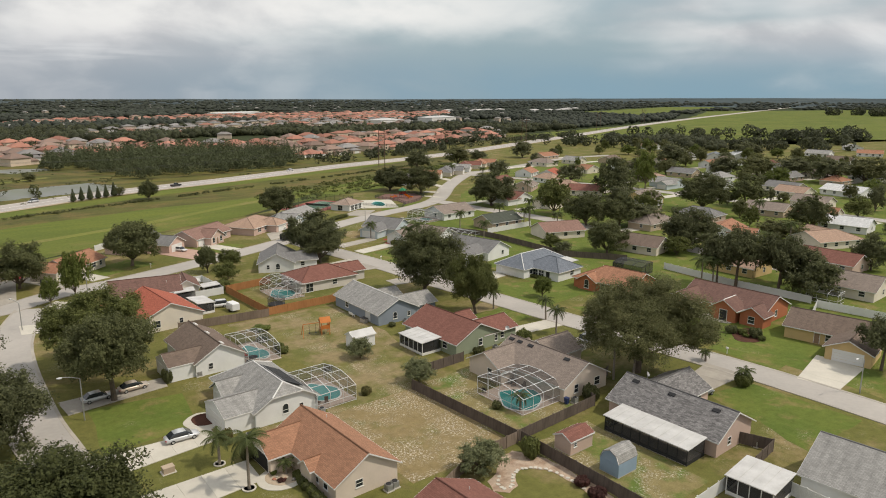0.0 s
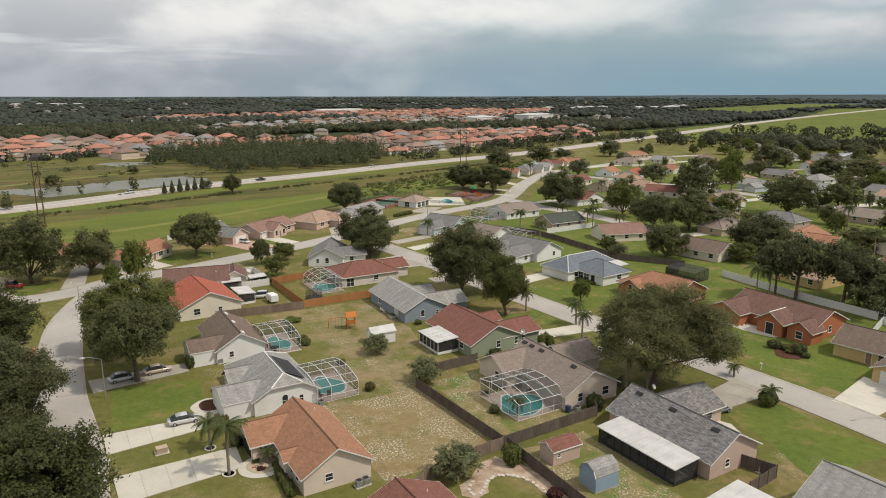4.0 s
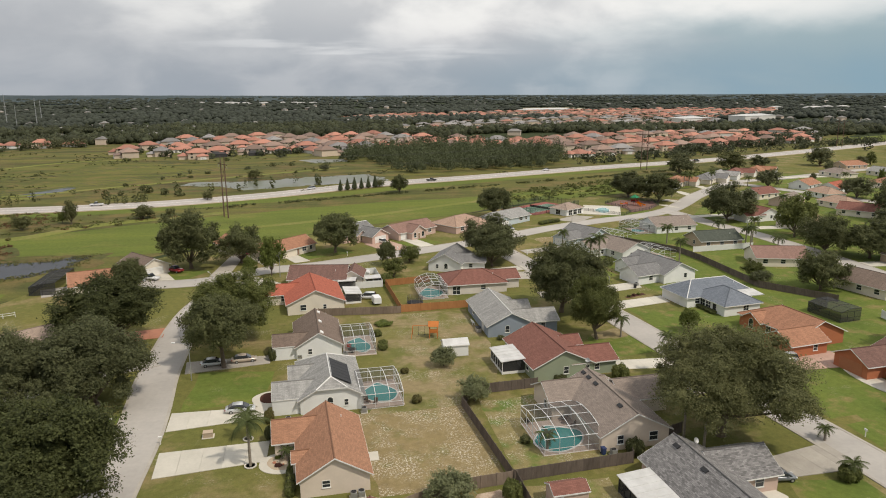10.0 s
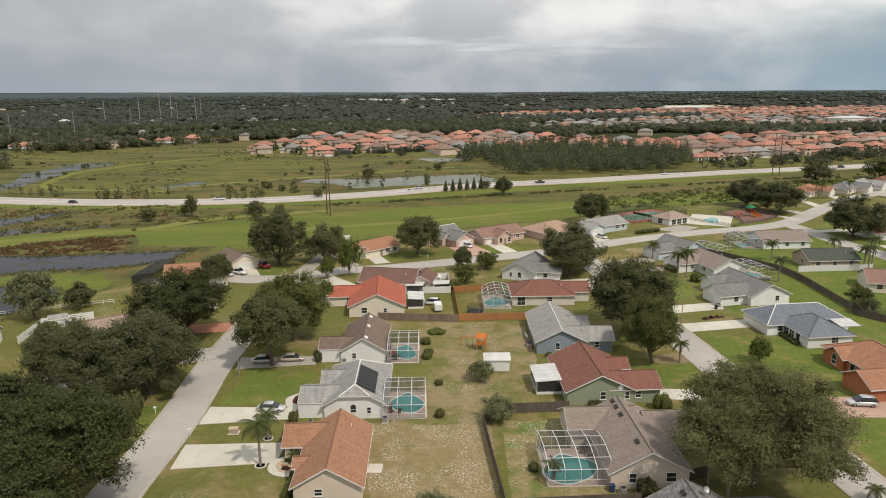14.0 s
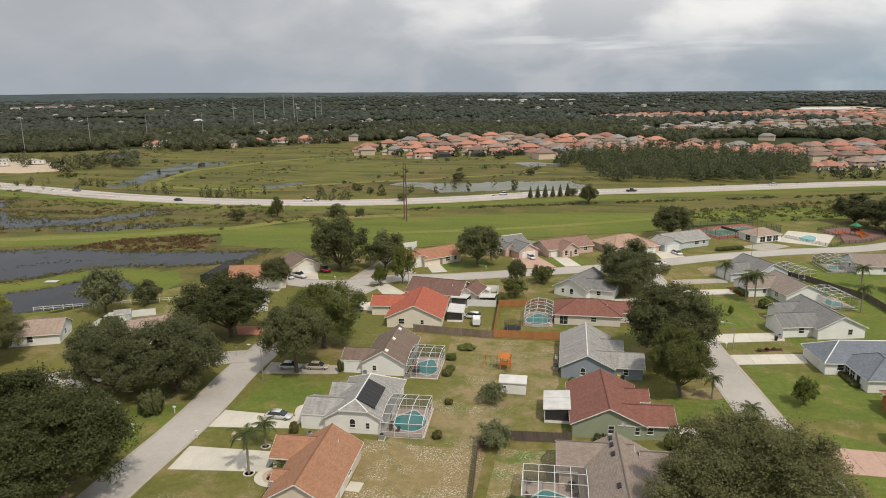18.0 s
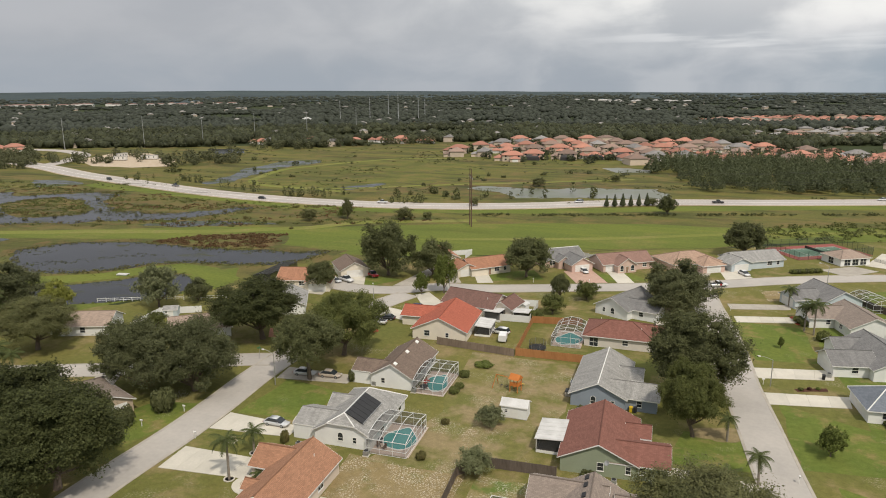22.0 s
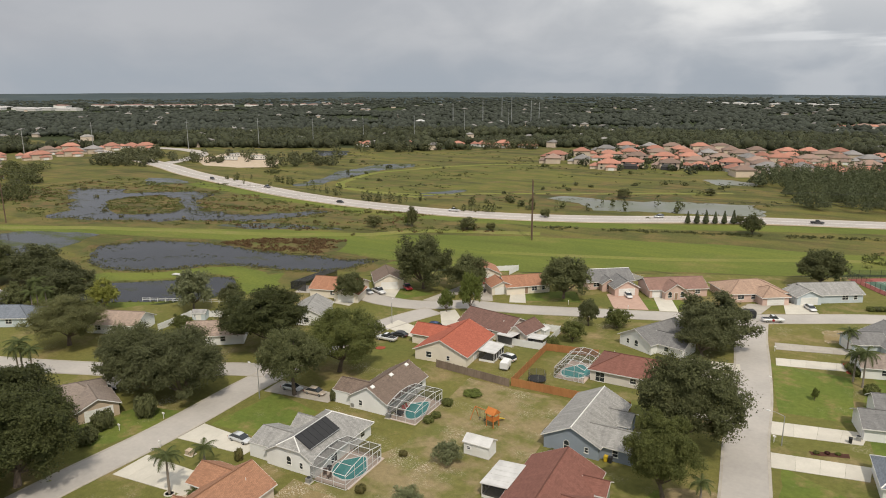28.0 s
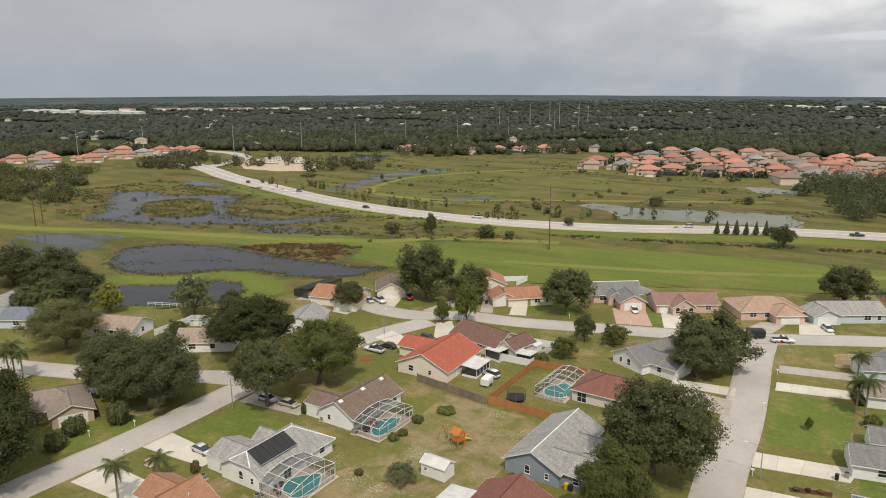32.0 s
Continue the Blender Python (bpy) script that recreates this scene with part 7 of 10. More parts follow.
def fence(pts, kind, label, h=1.83):
    root = thing("fence", label, "fence", pose(*pts[0], 0))
    ox, oy = pts[0]
    for (x0, y0), (x1, y1) in zip(pts, pts[1:]):
        ln = math.hypot(x1 - x0, y1 - y0)
        n = max(1, round(ln / 2.4))
        a = math.degrees(math.atan2(y1 - y0, x1 - x0))
        for i in range(n + 1):
            px, py = x0 + (x1 - x0) * i / n, y0 + (y1 - y0) * i / n
            m = pose(px - ox, py - oy, 0, 0, 0, a)
            part("post", cached(("fpost", kind, h), lambda: Geo().box(-0.06, 0.06, -0.03, 0.09, -0.1, h + 0.06).box(-0.075, 0.075, -0.045, 0.105, h + 0.06, h + 0.10).mesh("post", {"dark": WOODFENCE, "tan": TANFENCE, "cedar": CEDAR, "white": VINYL}[kind])), None, root, m=m)
            if i < n:
                part("panel", panel_mesh(kind, h), None, root, m=m @ Matrix.Diagonal((ln / n / 2.4, 1, 1, 1)))
    return root


fence([(20.4, 109.4), (8.6, 108.2), (5.9, 104.2), (8.6, 80.6), (26.4, 82.6), (27.4, 86.0)], "dark", "dark weathered board fence round a pool yard")
fence([(8.9, 80.2), (9.3, 70.0), (9.9, 56.0)], "dark", "weathered board fence beside the sheds")
fence([(8.4, 80.4), (-0.4, 79.4), (-9.6, 75.0)], "tan", "grey-brown board fence along the dry lawn")
fence([(33.8, 63.2), (35.9, 58.6), (29.6, 57.4)], "dark", "dark board fence round a side yard")
fence([(33.6, 88.2), (37.4, 89.8)], "dark", "short dark board fence beside a house")
fence([(10.4, 55.6), (27.4, 57.2), (27.6, 47.0)], "white", "white vinyl privacy fence")
fence([(-18.4, 155.6), (0.6, 154.6)], "tan", "tan weathered board fence")
fence([(17.2, 156.6), (0.8, 155.4), (-1.2, 178.2), (11.0, 180.6)], "cedar", "orange cedar board fence")
fence([(26.0, 157.2), (17.4, 156.8)], "cedar", "orange cedar board fence behind an oak")
fence([(-14.0, 176.6), (-2.0, 177.8), (-3.2, 191.6), (-9.6, 190.6)], "white", "white vinyl fence round a patio")
fence([(107.0, 145.2), (95.6, 160.0), (95.4, 190.0), (94.0, 201.0), (78.0, 226.0)], "dark", "dark board fence behind the eastern lots")
fence([(98.8, 200.6), (121.0, 203.0)], "white", "white vinyl fence behind a house")
fence([(108.4, 133.0), (107.8, 112.0), (109.6, 92.0)], "white", "long white fence behind the orange house")
fence([(88.4, 86.2), (95.0, 84.6), (107.6, 89.6), (110.4, 75.0)], "white", "white vinyl fence beside a brown-roofed house")
fence([(-94.2, 137.6), (-96.2, 149.5), (-87.0, 155.0)], "white", "white vinyl fence by the pond houses")
def rail_fence(pts, label):
    """Low white fence of posts and two rails."""
    root = thing("rail_fence", label, "fence", pose(*pts[0], 0))
    o = Vector((*pts[0], 0))
    for p, q in zip(pts, pts[1:]):
        p, q = Vector((*p, 0)) - o, Vector((*q, 0)) - o
        n = max(1, round((q - p).length / 2.4))
        for i in range(n + 1):
            c = p.lerp(q, i / n)
            part("post", Geo().box(c.x - 0.06, c.x + 0.06, c.y - 0.06, c.y + 0.06, -0.1, 1.2), VINYL, root)
        for z in (0.55, 1.05):
            part("rail", Geo().bar(p + Vector((0, 0, z)), q + Vector((0, 0, z)), 0.06), VINYL, root)


rail_fence([(-121.0, 151.6), (-104.0, 160.2), (-88.4, 167.2)], "low white rail fence by the pond")
fence([(-52.6, 232.6), (-40.6, 243.0), (-40.6, 236.0)], "white", "white vinyl fence behind the northern row")
fence([(-20.0, 246.4), (-9.0, 256.0), (4.0, 248.4), (6.4, 240.0)], "white", "white vinyl fence round a back yard")


def shed(x, y, rot, L, W, h, zr, wall, roof, label, gambrel=False, doorside="y-"):
    root = thing("shed", label, "shed", pose(x, y, 0, 0, 0, rot))
    if gambrel:
        prof = [(-W / 2, h), (-W * 0.36, h + (zr - h) * 0.62), (0, zr), (W * 0.36, h + (zr - h) * 0.62), (W / 2, h)]
        w = Geo()
        ring = [(-W / 2, 0)] + prof + [(W / 2, 0)]
        n = len(ring)
        w.v = [(-L / 2, yy, z) for yy, z in ring] + [(L / 2, yy, z) for yy, z in ring]
        w.f = [tuple(range(n)), tuple(range(2 * n - 1, n - 1, -1))] + [(i, n + i, n + i + 1, i + 1) for i in range(n - 1)]
        part("wall", w, wall, root)
        r = Geo()
        for (y0, z0), (y1, z1) in zip(prof, prof[1:]):
            X = L / 2 + 0.15
            r.add([(-X, y0, z0 + 0.02), (X, y0, z0 + 0.02), (X, y1, z1 + 0.02), (-X, y1, z1 + 0.02), (-X, y0, z0 + 0.1), (X, y0, z0 + 0.1), (X, y1, z1 + 0.1), (-X, y1, z1 + 0.1)], [(0, 3, 2, 1), (4, 5, 6, 7), (0, 1, 5, 4), (1, 2, 6, 5), (2, 3, 7, 6), (3, 0, 4, 7)])
            r.uv.update({len(r.f) - 5: {len(r.v) - 4 + k: ((-X, 0), (X, 0), (X, 1), (-X, 1))[k] for k in range(4)}})
        part("roof", r, roof, root)
        t = Geo()
        for (y0, z0), (y1, z1) in zip(prof, prof[1:]):
            t.bar((-L / 2 - 0.05, y0, z0), (-L / 2 - 0.05, y1, z1), 0.06)
        part("trim", t, TRIM, root)
    else:
        w = part("wall", wall_geo(L, W, h, zr, "gg"), wall, root)
        g, t, c = roof_geo(L, W, h, zr, "gg", 0.18, 0.08)
        r = part("roof", g, roof, root)
        part("fascia", t, TRIM, r)
        add_window(w, L, W, "y-", -L * 0.3, 0.5, 0.5, 1.1)
    dm = side_pose(L, W, doorside, 0.0, 0.05)
    part("door", Geo().box(-0.75, -0.01, -0.03, 0.02, 0.05, 1.8).box(0.01, 0.75, -0.03, 0.02, 0.05, 1.8), TRIM if not gambrel else wall, root, m=dm)
    part("base", Geo().box(-L / 2 - 0.05, L / 2 + 0.05, -W / 2 - 0.05, W / 2 + 0.05, -0.1, 0.06), OLDCONC, root)
    return root


W_SHEDBLUE = wall_paint("shed_blue", (0.27, 0.36, 0.45))
shed(8.75, 127.4, 3, 4.8, 3.0, 2.4, 3.3, W_WHITE, METALROOF, "white storage shed on the back lawn")
shed(14.2, 75.2, 4, 4.6, 2.9, 2.1, 2.9, W_PINK, R_MAROON, "beige shed with a maroon roof beside a fence", doorside="x+")
shed(14.7, 67.6, 4, 3.8, 3.0, 1.9, 3.4, W_SHEDBLUE, R_GREY, "blue barn-style shed with a grey gambrel roof", True, "x-")
shed(-6.2, 187.4, 82, 2.6, 2.2, 1.9, 2.4, W_WHITE, METALROOF, "small white resin shed in the yard")
shed(-92.7, 150.0, 30, 3.6, 2.8, 2.0, 2.8, W_PALEBLUE, R_GREY, "small pale shed by the white fence")


def sunroom(x, y, rot, w, d, z_out, z_in, label, dark=0.9, roof=None, name="screen_porch"):
    """A lean-to porch: roof from z_out at x=0 up to z_in at x=w; screened walls on three sides."""
    root = thing(name, label, "porch", pose(x, y, 0, 0, 0, rot))
    r = part("roof", Geo().add([(-0.3, -0.25, z_out), (w, -0.25, z_in), (w, d + 0.25, z_in), (-0.3, d + 0.25, z_out), (-0.3, -0.25, z_out + 0.12), (w, -0.25, z_in + 0.12), (w, d + 0.25, z_in + 0.12), (-0.3, d + 0.25, z_out + 0.12)],
                               [(0, 3, 2, 1), (4, 5, 6, 7), (0, 1, 5, 4), (1, 2, 6, 5), (2, 3, 7, 6), (3, 0, 4, 7)]), roof or METALROOF, root)
    n = max(2, round(d / 1.5))
    slope = (z_in - z_out) / (w + 0.3)
    for i in range(n + 1):
        yy = d * i / n
        part("rib", Geo().bar((-0.3, yy, z_out + 0.14), (w, yy, z_in + 0.14), 0.03), METALROOF, r)
        part("post", Geo().box(-0.05, 0.05, yy - 0.05, yy + 0.05, 0, z_out), BLACK if dark > 1 else TRIM, root)
    zc = z_out + 0.3 * slope
    part("screen_panel", Geo().add([(0.02, 0, 0.5), (0.02, d, 0.5), (0.02, d, zc), (0.02, 0, zc)], [(0, 1, 2, 3)]), PORCH_SCREEN, root)
    part("knee_wall", Geo().box(0, 0.08, 0, d, 0, 0.5), BLACK if dark > 1 else TRIM, root)
    for yy in (0.0, d):
        part("screen_panel", Geo().add([(0, yy, 0.5), (w, yy, 0.5), (w, yy, z_in), (0, yy, zc)], [(0, 1, 2, 3)]), PORCH_SCREEN, root)
        part("knee_wall", Geo().box(0, w, yy - 0.04, yy + 0.04, 0, 0.5), BLACK if dark > 1 else TRIM, root)
    part("floor", Geo().box(0, w, 0, d, -0.05, 0.1), OLDCONC, root)
    return root


sunroom(15.6, 115.8, 4, 4.4, 7.2, 2.45, 2.75, "white-roofed screened sunroom on a green house")
sunroom(22.7, 62.9, 5.2, 4.4, 13.2, 2.35, 2.7, "long dark screened porch with a white metal roof", 1.5)
sunroom(-9.0, 170.8, 186.5, 3.8, 6.4, 2.3, 2.6, "screened porch with a white metal roof")
sunroom(-13.6, 176.2, -8, 4.4, 3.4, 2.35, 2.6, "white patio roof on slim posts")
sunroom(-6.4, 178.6, 0, 4.0, 3.2, 2.1, 2.3, "grey patio shelter in a fenced yard")
sunroom(22.0, 50.6, 8, 6.0, 5.6, 2.5, 2.8, "white flat patio roof behind a vinyl fence")


# solar heater on the white house, white panel roofs
def roof_panel(x, y, rot, w, d, z, tilt, mat, label, bars):
    root = thing("solar_panel", label, "solar panel", pose(x, y, z, 0, 0, rot) @ pose(0, 0, 0, tilt))
    for i in range(bars):
        part("module", Geo().box(-w / 2 + w * i / bars + 0.03, -w / 2 + w * (i + 1) / bars - 0.03, -d / 2, d / 2, 0.0, 0.08), mat, root)
    part("rail", Geo().box(-w / 2, w / 2, d / 2 - 0.1, d / 2, 0.06, 0.12), STEEL, root)
    part("rail", Geo().box(-w / 2, w / 2, -d / 2, -d / 2 + 0.1, 0.06, 0.12), STEEL, root)


roof_panel(-13.95, 111.2, 94.2, 8.3, 3.7, 4.86, 27.5, BLACK, "black solar pool heater on a pale roof", 6)
roof_panel(85.0, 147.6, 9.0, 4.6, 4.2, 2.9, 6.0, METALROOF, "white panel roof over a patio", 3)

# ---- cars ----


def loft(sections):
    """sections: x, half width, bottom, top, inset of the top edge."""
    g = Geo()
    for x, w, z0, z1, t in sections:
        g.v += [(x, -w * 0.94, z0), (x, -w, z0 + (z1 - z0) * 0.3), (x, -w, z0 + (z1 - z0) * 0.75), (x, -w + t, z1), (x, w - t, z1), (x, w, z0 + (z1 - z0) * 0.75), (x, w, z0 + (z1 - z0) * 0.3), (x, w * 0.94, z0)]
    n = len(sections)
    for i in range(n - 1):
        for k in range(8):
            a, b = i * 8 + k, i * 8 + (k + 1) % 8
            g.f.append((b, a, a + 8, b + 8))
    g.f += [tuple(range(8)), tuple(range(8 * n - 1, 8 * n - 9, -1))]
    return g


def car_paint(name, c):
    m = material(name, c, c, 1.0, 0.28, 0.25, 0, 0, spec=0.5)
    m.node_tree.nodes["Principled BSDF"].inputs["Coat Weight"].default_value = 0.6
    return m


PAINT = dict(silver=car_paint("silver_paint", (0.60, 0.61, 0.62)), white=car_paint("white_paint", (0.74, 0.74, 0.74)), red=car_paint("red_paint", (0.36, 0.02, 0.025)), blue=car_paint("blue_paint", (0.02, 0.05, 0.16)),
             black=car_paint("black_paint", (0.02, 0.02, 0.022)), champagne=car_paint("champagne_paint", (0.50, 0.42, 0.34)), grey=car_paint("grey_paint", (0.20, 0.21, 0.22)))
HEAD, TAIL = glass("headlight_lens", (0.7, 0.7, 0.7), 0.1), glass("tail_light_lens", (0.35, 0.02, 0.02), 0.15)


def car(kind, x, y, rot, colour, label, z=0.06, group="parked cars"):
    L, hw, top = dict(sedan=(4.8, 0.91, 1.45), suv=(4.7, 0.94, 1.72), hatch=(4.4, 0.9, 1.52), pickup=(5.7, 0.98, 1.85))[kind]
    root = thing("car" if kind != "pickup" else "pickup_truck", label, "car" if kind != "pickup" else "pickup truck", pose(x, y, z, 0, 0, rot), group)
    f, h = L / 2, 0.92 if kind in ("suv", "pickup") else 0.8

    def body():
        if kind == "pickup":
            return loft([(-f, hw * 0.95, 0.45, 1.05, 0.06), (-f + 0.15, hw, 0.4, 1.08, 0.05), (0.2, hw, 0.38, 1.08, 0.05), (1.3, hw, 0.38, 1.08, 0.12), (f - 0.4, hw * 0.97, 0.38, 1.02, 0.15), (f, hw * 0.85, 0.45, 0.9, 0.15)])
        return loft([(-f, hw * 0.82, 0.42, h - 0.08, 0.10), (-f + 0.25, hw * 0.96, 0.3, h + 0.03, 0.10), (-f * 0.5, hw, 0.24, h + 0.05, 0.08), (f * 0.3, hw, 0.24, h + 0.02, 0.10), (f - 0.55, hw * 0.95, 0.26, h - 0.08, 0.2), (f - 0.12, hw * 0.84, 0.32, h - 0.2, 0.2), (f, hw * 0.66, 0.38, h - 0.3, 0.15)])

    def cabin():
        if kind == "pickup":
            s = [(-0.75, hw * 0.93, 1.06, 1.1, 0.02), (-0.6, hw * 0.9, 1.06, top, 0.16), (0.55, hw * 0.9, 1.06, top, 0.16), (1.25, hw * 0.92, 1.06, 1.1, 0.02)]
        elif kind == "sedan":
            s = [(-f + 0.45, hw * 0.9, h, h + 0.06, 0.02), (-f + 1.15, hw * 0.9, h, top - 0.05, 0.2), (-0.1, hw * 0.9, h, top, 0.2), (0.55, hw * 0.9, h, top - 0.08, 0.2), (1.35, hw * 0.9, h - 0.03, h + 0.05, 0.02)]
        else:
            s = [(-f + 0.1, hw * 0.9, h, h + 0.1, 0.02), (-f + 0.45, hw * 0.9, h, top - 0.04, 0.16), (-0.2, hw * 0.9, h, top, 0.16), (0.5, hw * 0.9, h, top - 0.06, 0.18), (1.35, hw * 0.9, h - 0.03, h + 0.05, 0.02)]
        return loft(s)
    b = part("body", cached(("body", kind, colour), lambda: body().mesh("body", PAINT[colour], True)), None, root)
    part("window_glass", cached(("cabin", kind), lambda: cabin().mesh("window_glass", GLASS)), None, root, "dark glass")
    r0, r1 = dict(sedan=(-f + 1.2, 0.45), suv=(-f + 0.5, 0.4), hatch=(-f + 0.5, 0.4), pickup=(-0.6, 0.5))[kind]
    part("roof", cached(("croof", kind, colour), lambda: loft([(r0, hw * 0.66, top - 0.06, top - 0.02, 0.06), ((r0 + r1) / 2, hw * 0.72, top - 0.04, top + 0.025, 0.08), (r1, hw * 0.68, top - 0.08, top - 0.01, 0.06)]).mesh("roof", PAINT[colour], True)), None, root)
    if kind == "pickup":
        part("bed", cached("bed", lambda: Geo().box(-f + 0.12, -0.85, -hw * 0.82, hw * 0.82, 1.06, 1.095).mesh("bed", BLACK)), None, root, "dark truck bed")
    wr = 0.36 if kind in ("suv", "pickup") else 0.32
    for wx in (-f * 0.6, f * 0.62):
        for s in (-1, 1):
            w = part("wheel", cached(("tyre", wr), lambda: Geo().lathe([(wr * 0.6, -0.11), (wr * 0.95, -0.11), (wr, -0.07), (wr, 0.07), (wr * 0.95, 0.11), (wr * 0.6, 0.11)], 16).mesh("wheel", RUBBER)), None, root, m=pose(wx, s * (hw - 0.1), wr - 0.06, 90))
            part("rim", cached(("rim", wr), lambda: Geo().lathe([(0.02, -0.125), (wr * 0.58, -0.115), (wr * 0.62, -0.1), (wr * 0.62, 0.1), (wr * 0.58, 0.115), (0.02, 0.125)], 10).mesh("rim", STEEL)), None, w)
    for s in (-1, 1):
        part("headlight", cached(("hl", kind), lambda: Geo().box(f - 0.35, f - 0.06, -0.17, 0.17, h - 0.32, h - 0.2).mesh("headlight", HEAD)), None, root, m=pose(0, s * hw * 0.66, 0.06 if kind == "pickup" else 0.0))
        part("tail_light", cached(("tl", kind), lambda: Geo().box(-f - 0.01, -f + 0.18, -0.14, 0.14, h - 0.26, h - 0.08).mesh("tail_light", TAIL)), None, root, m=pose(0, s * hw * 0.72, 0.06 if kind == "pickup" else 0.0))
        part("mirror", cached(("mir", colour), lambda: Geo().box(-0.08, 0.08, -0.09, 0.09, -0.06, 0.06).mesh("mirror", PAINT[colour])), None, root, m=pose(0.75, s * (hw + 0.06), h + 0.12))
    return root


car("sedan", -30.2, 108.2, 2, "silver", "silver sedan parked on a concrete driveway")
car("sedan", -37.8, 129.2, 8, "silver", "silver sedan parked under an oak")
car("sedan", -32.2, 130.2, 8, "champagne", "champagne sedan parked under an oak")
car("hatch", 43.9, 75.4, -4, "grey", "grey hatchback on a stained driveway")
car("pickup", 42.4, 229.6, 27, "white", "white pickup truck stopped at the corner")
car("sedan", 1.8, 232.0, -56, "white", "white sedan on a paved driveway")
car("sedan", -42.6, 222.6, -70, "red", "red car on a driveway")
car("pickup", -60.4, 203.6, -35, "red", "dark red pickup beneath a tree")
car("sedan", -68.4, 193.8, -20, "silver", "silver car beside a white one")
car("pickup", -65.4, 195.6, -20, "white", "white pickup on a driveway")
car("hatch", -32.8, 178.0, 10, "blue", "dark blue car on a driveway")
car("pickup", -38.6, 163.6, 185, "white", "white pickup beside the red-roofed house", 0.0)
car("sedan", -37.6, 167.6, 190, "black", "black car beside a white pickup", 0.0)
car("sedan", 50.0, 246.6, -58, "white", "white sedan on a driveway by a pale house")
car("suv", -6.6, 167.8, 170, "white", "white utility vehicle parked in a back yard", 0.0)
car("suv", -70.6, 107.4, 60, "black", "black car under the oaks", 0.0)
car("suv", 47.4, 103.8, 10, "silver", "pale car half hidden under the big oak")
car("sedan", 40.8, 101.8, 10, "black", "black car under the big oak")
car("suv", 70.6, 113.0, 175, "silver", "pale car on a pinkish driveway")
for k, (t, off, col, kind) in enumerate(((-330, -3.5, "black", "suv"), (-270, 4.0, "grey", "pickup"), (-190, -3.5, "black", "sedan"), (-120, 4.0, "white", "pickup"), (-22, 4.0, "silver", "suv"), (38, -3.5, "black", "pickup"), (120, 4.0, "white", "sedan"), (240, -3.5, "black", "suv"))):
    line = smooth_line(HWY, 6)
    i = min(range(len(line) - 1), key=lambda j: abs(line[j].x - t))
    d = (line[i + 1] - line[i]).normalized()
    car(kind, line[i].x - d.y * off, line[i].y + d.x * off, math.degrees(math.atan2(d.y, d.x)) + (180 if off > 0 else 0), col, f"{col} vehicle on the highway", 0.27, "highway vehicles")


def trailer(x, y, rot, L, W, h, body, label):
    root = thing("trailer", label, "trailer", pose(x, y, 0, 0, 0, rot))
    part("body", loft([(-L / 2, W / 2 * 0.96, 0.45, h - 0.1, 0.1), (-L / 2 + 0.2, W / 2, 0.4, h, 0.12), (L / 2 - 0.5, W / 2, 0.4, h, 0.12), (L / 2, W / 2 * 0.8, 0.5, h - 0.3, 0.2)]), body, root)
    part("tow_bar", Geo().bar((L / 2, 0, 0.5), (L / 2 + 1.0, 0, 0.45), 0.05), STEEL, root)
    for s in (-1, 1):
        part("wheel", Geo().lathe([(0.18, -0.1), (0.32, -0.1), (0.34, 0), (0.32, 0.1), (0.18, 0.1)], 14), RUBBER, root, m=pose(-0.2, s * (W / 2 - 0.02), 0.33, 90))


root = thing("floating_dock", "small white floating dock at the pond edge", "dock", pose(-137.4, 176.6, 0, 0, 0, 12))
for i in range(4):
    part("deck_board", Geo().box(-1.9, 1.9, -0.98 + 0.5 * i, -0.52 + 0.5 * i, 0.30, 0.38), METALROOF, root)
for s in (-0.7, 0.7):
    part("float", Geo().bar((-1.8, s, 0.14), (1.8, s, 0.14), 0.17, 10), ALU, root)
trailer(-4.6, 163.2, 100, 3.4, 1.9, 2.0, ALU, "small white enclosed trailer in a back yard")
trailer(35.8, 229.4, 27, 4.6, 2.2, 2.4, BLACK, "black enclosed trailer behind the corner tree")

# ---- street furniture, poles, garden things ----


def street_lamp(x, y, rot, h, label, arm=2.4):
    root = thing("street_lamp", label, "street lamp", pose(x, y, 0, 0, 0, rot), "street lamps")
    part("pole", Geo().bar((0, 0, -0.1), (0, 0, h - 0.6), 0.11, 10, 0.07), STEEL, root)
    g = Geo().tube([(arm * i / 6, 0, h - 0.6 + 0.6 * math.sin(i / 6 * math.pi / 2)) for i in range(7)], 0.045, 6)
    part("arm", g, STEEL, root)
    part("head", loft([(arm - 0.1, 0.09, h - 0.09, h + 0.04, 0.03), (arm + 0.2, 0.16, h - 0.12, h + 0.08, 0.05), (arm + 0.6, 0.10, h - 0.08, h + 0.04, 0.03)]), ALU, root)
    part("lens", Geo().lathe([(0.02, -0.1), (0.12, -0.06), (0.14, 0.0)], 10), HEAD, root, m=pose(arm + 0.25, 0, h - 0.1))


street_lamp(-40.6, 122.6, 175, 7.3, "grey steel street lamp with a curved arm")
street_lamp(53.1, 157.9, 185, 6.2, "grey street lamp beside a driveway")
street_lamp(66.0, 61.0, 180, 6.6, "street lamp beside a paved drive")
street_lamp(-44.8, 174.4, 120, 6.4, "street lamp at the bend")
street_lamp(-29.8, 192.8, 140, 6.4, "street lamp by a slender tree")
street_lamp(73.0, 243.0, 150, 6.4, "street lamp by a hedge")
street_lamp(130.6, 222.0, 0, 6.4, "street lamp on the eastern street")


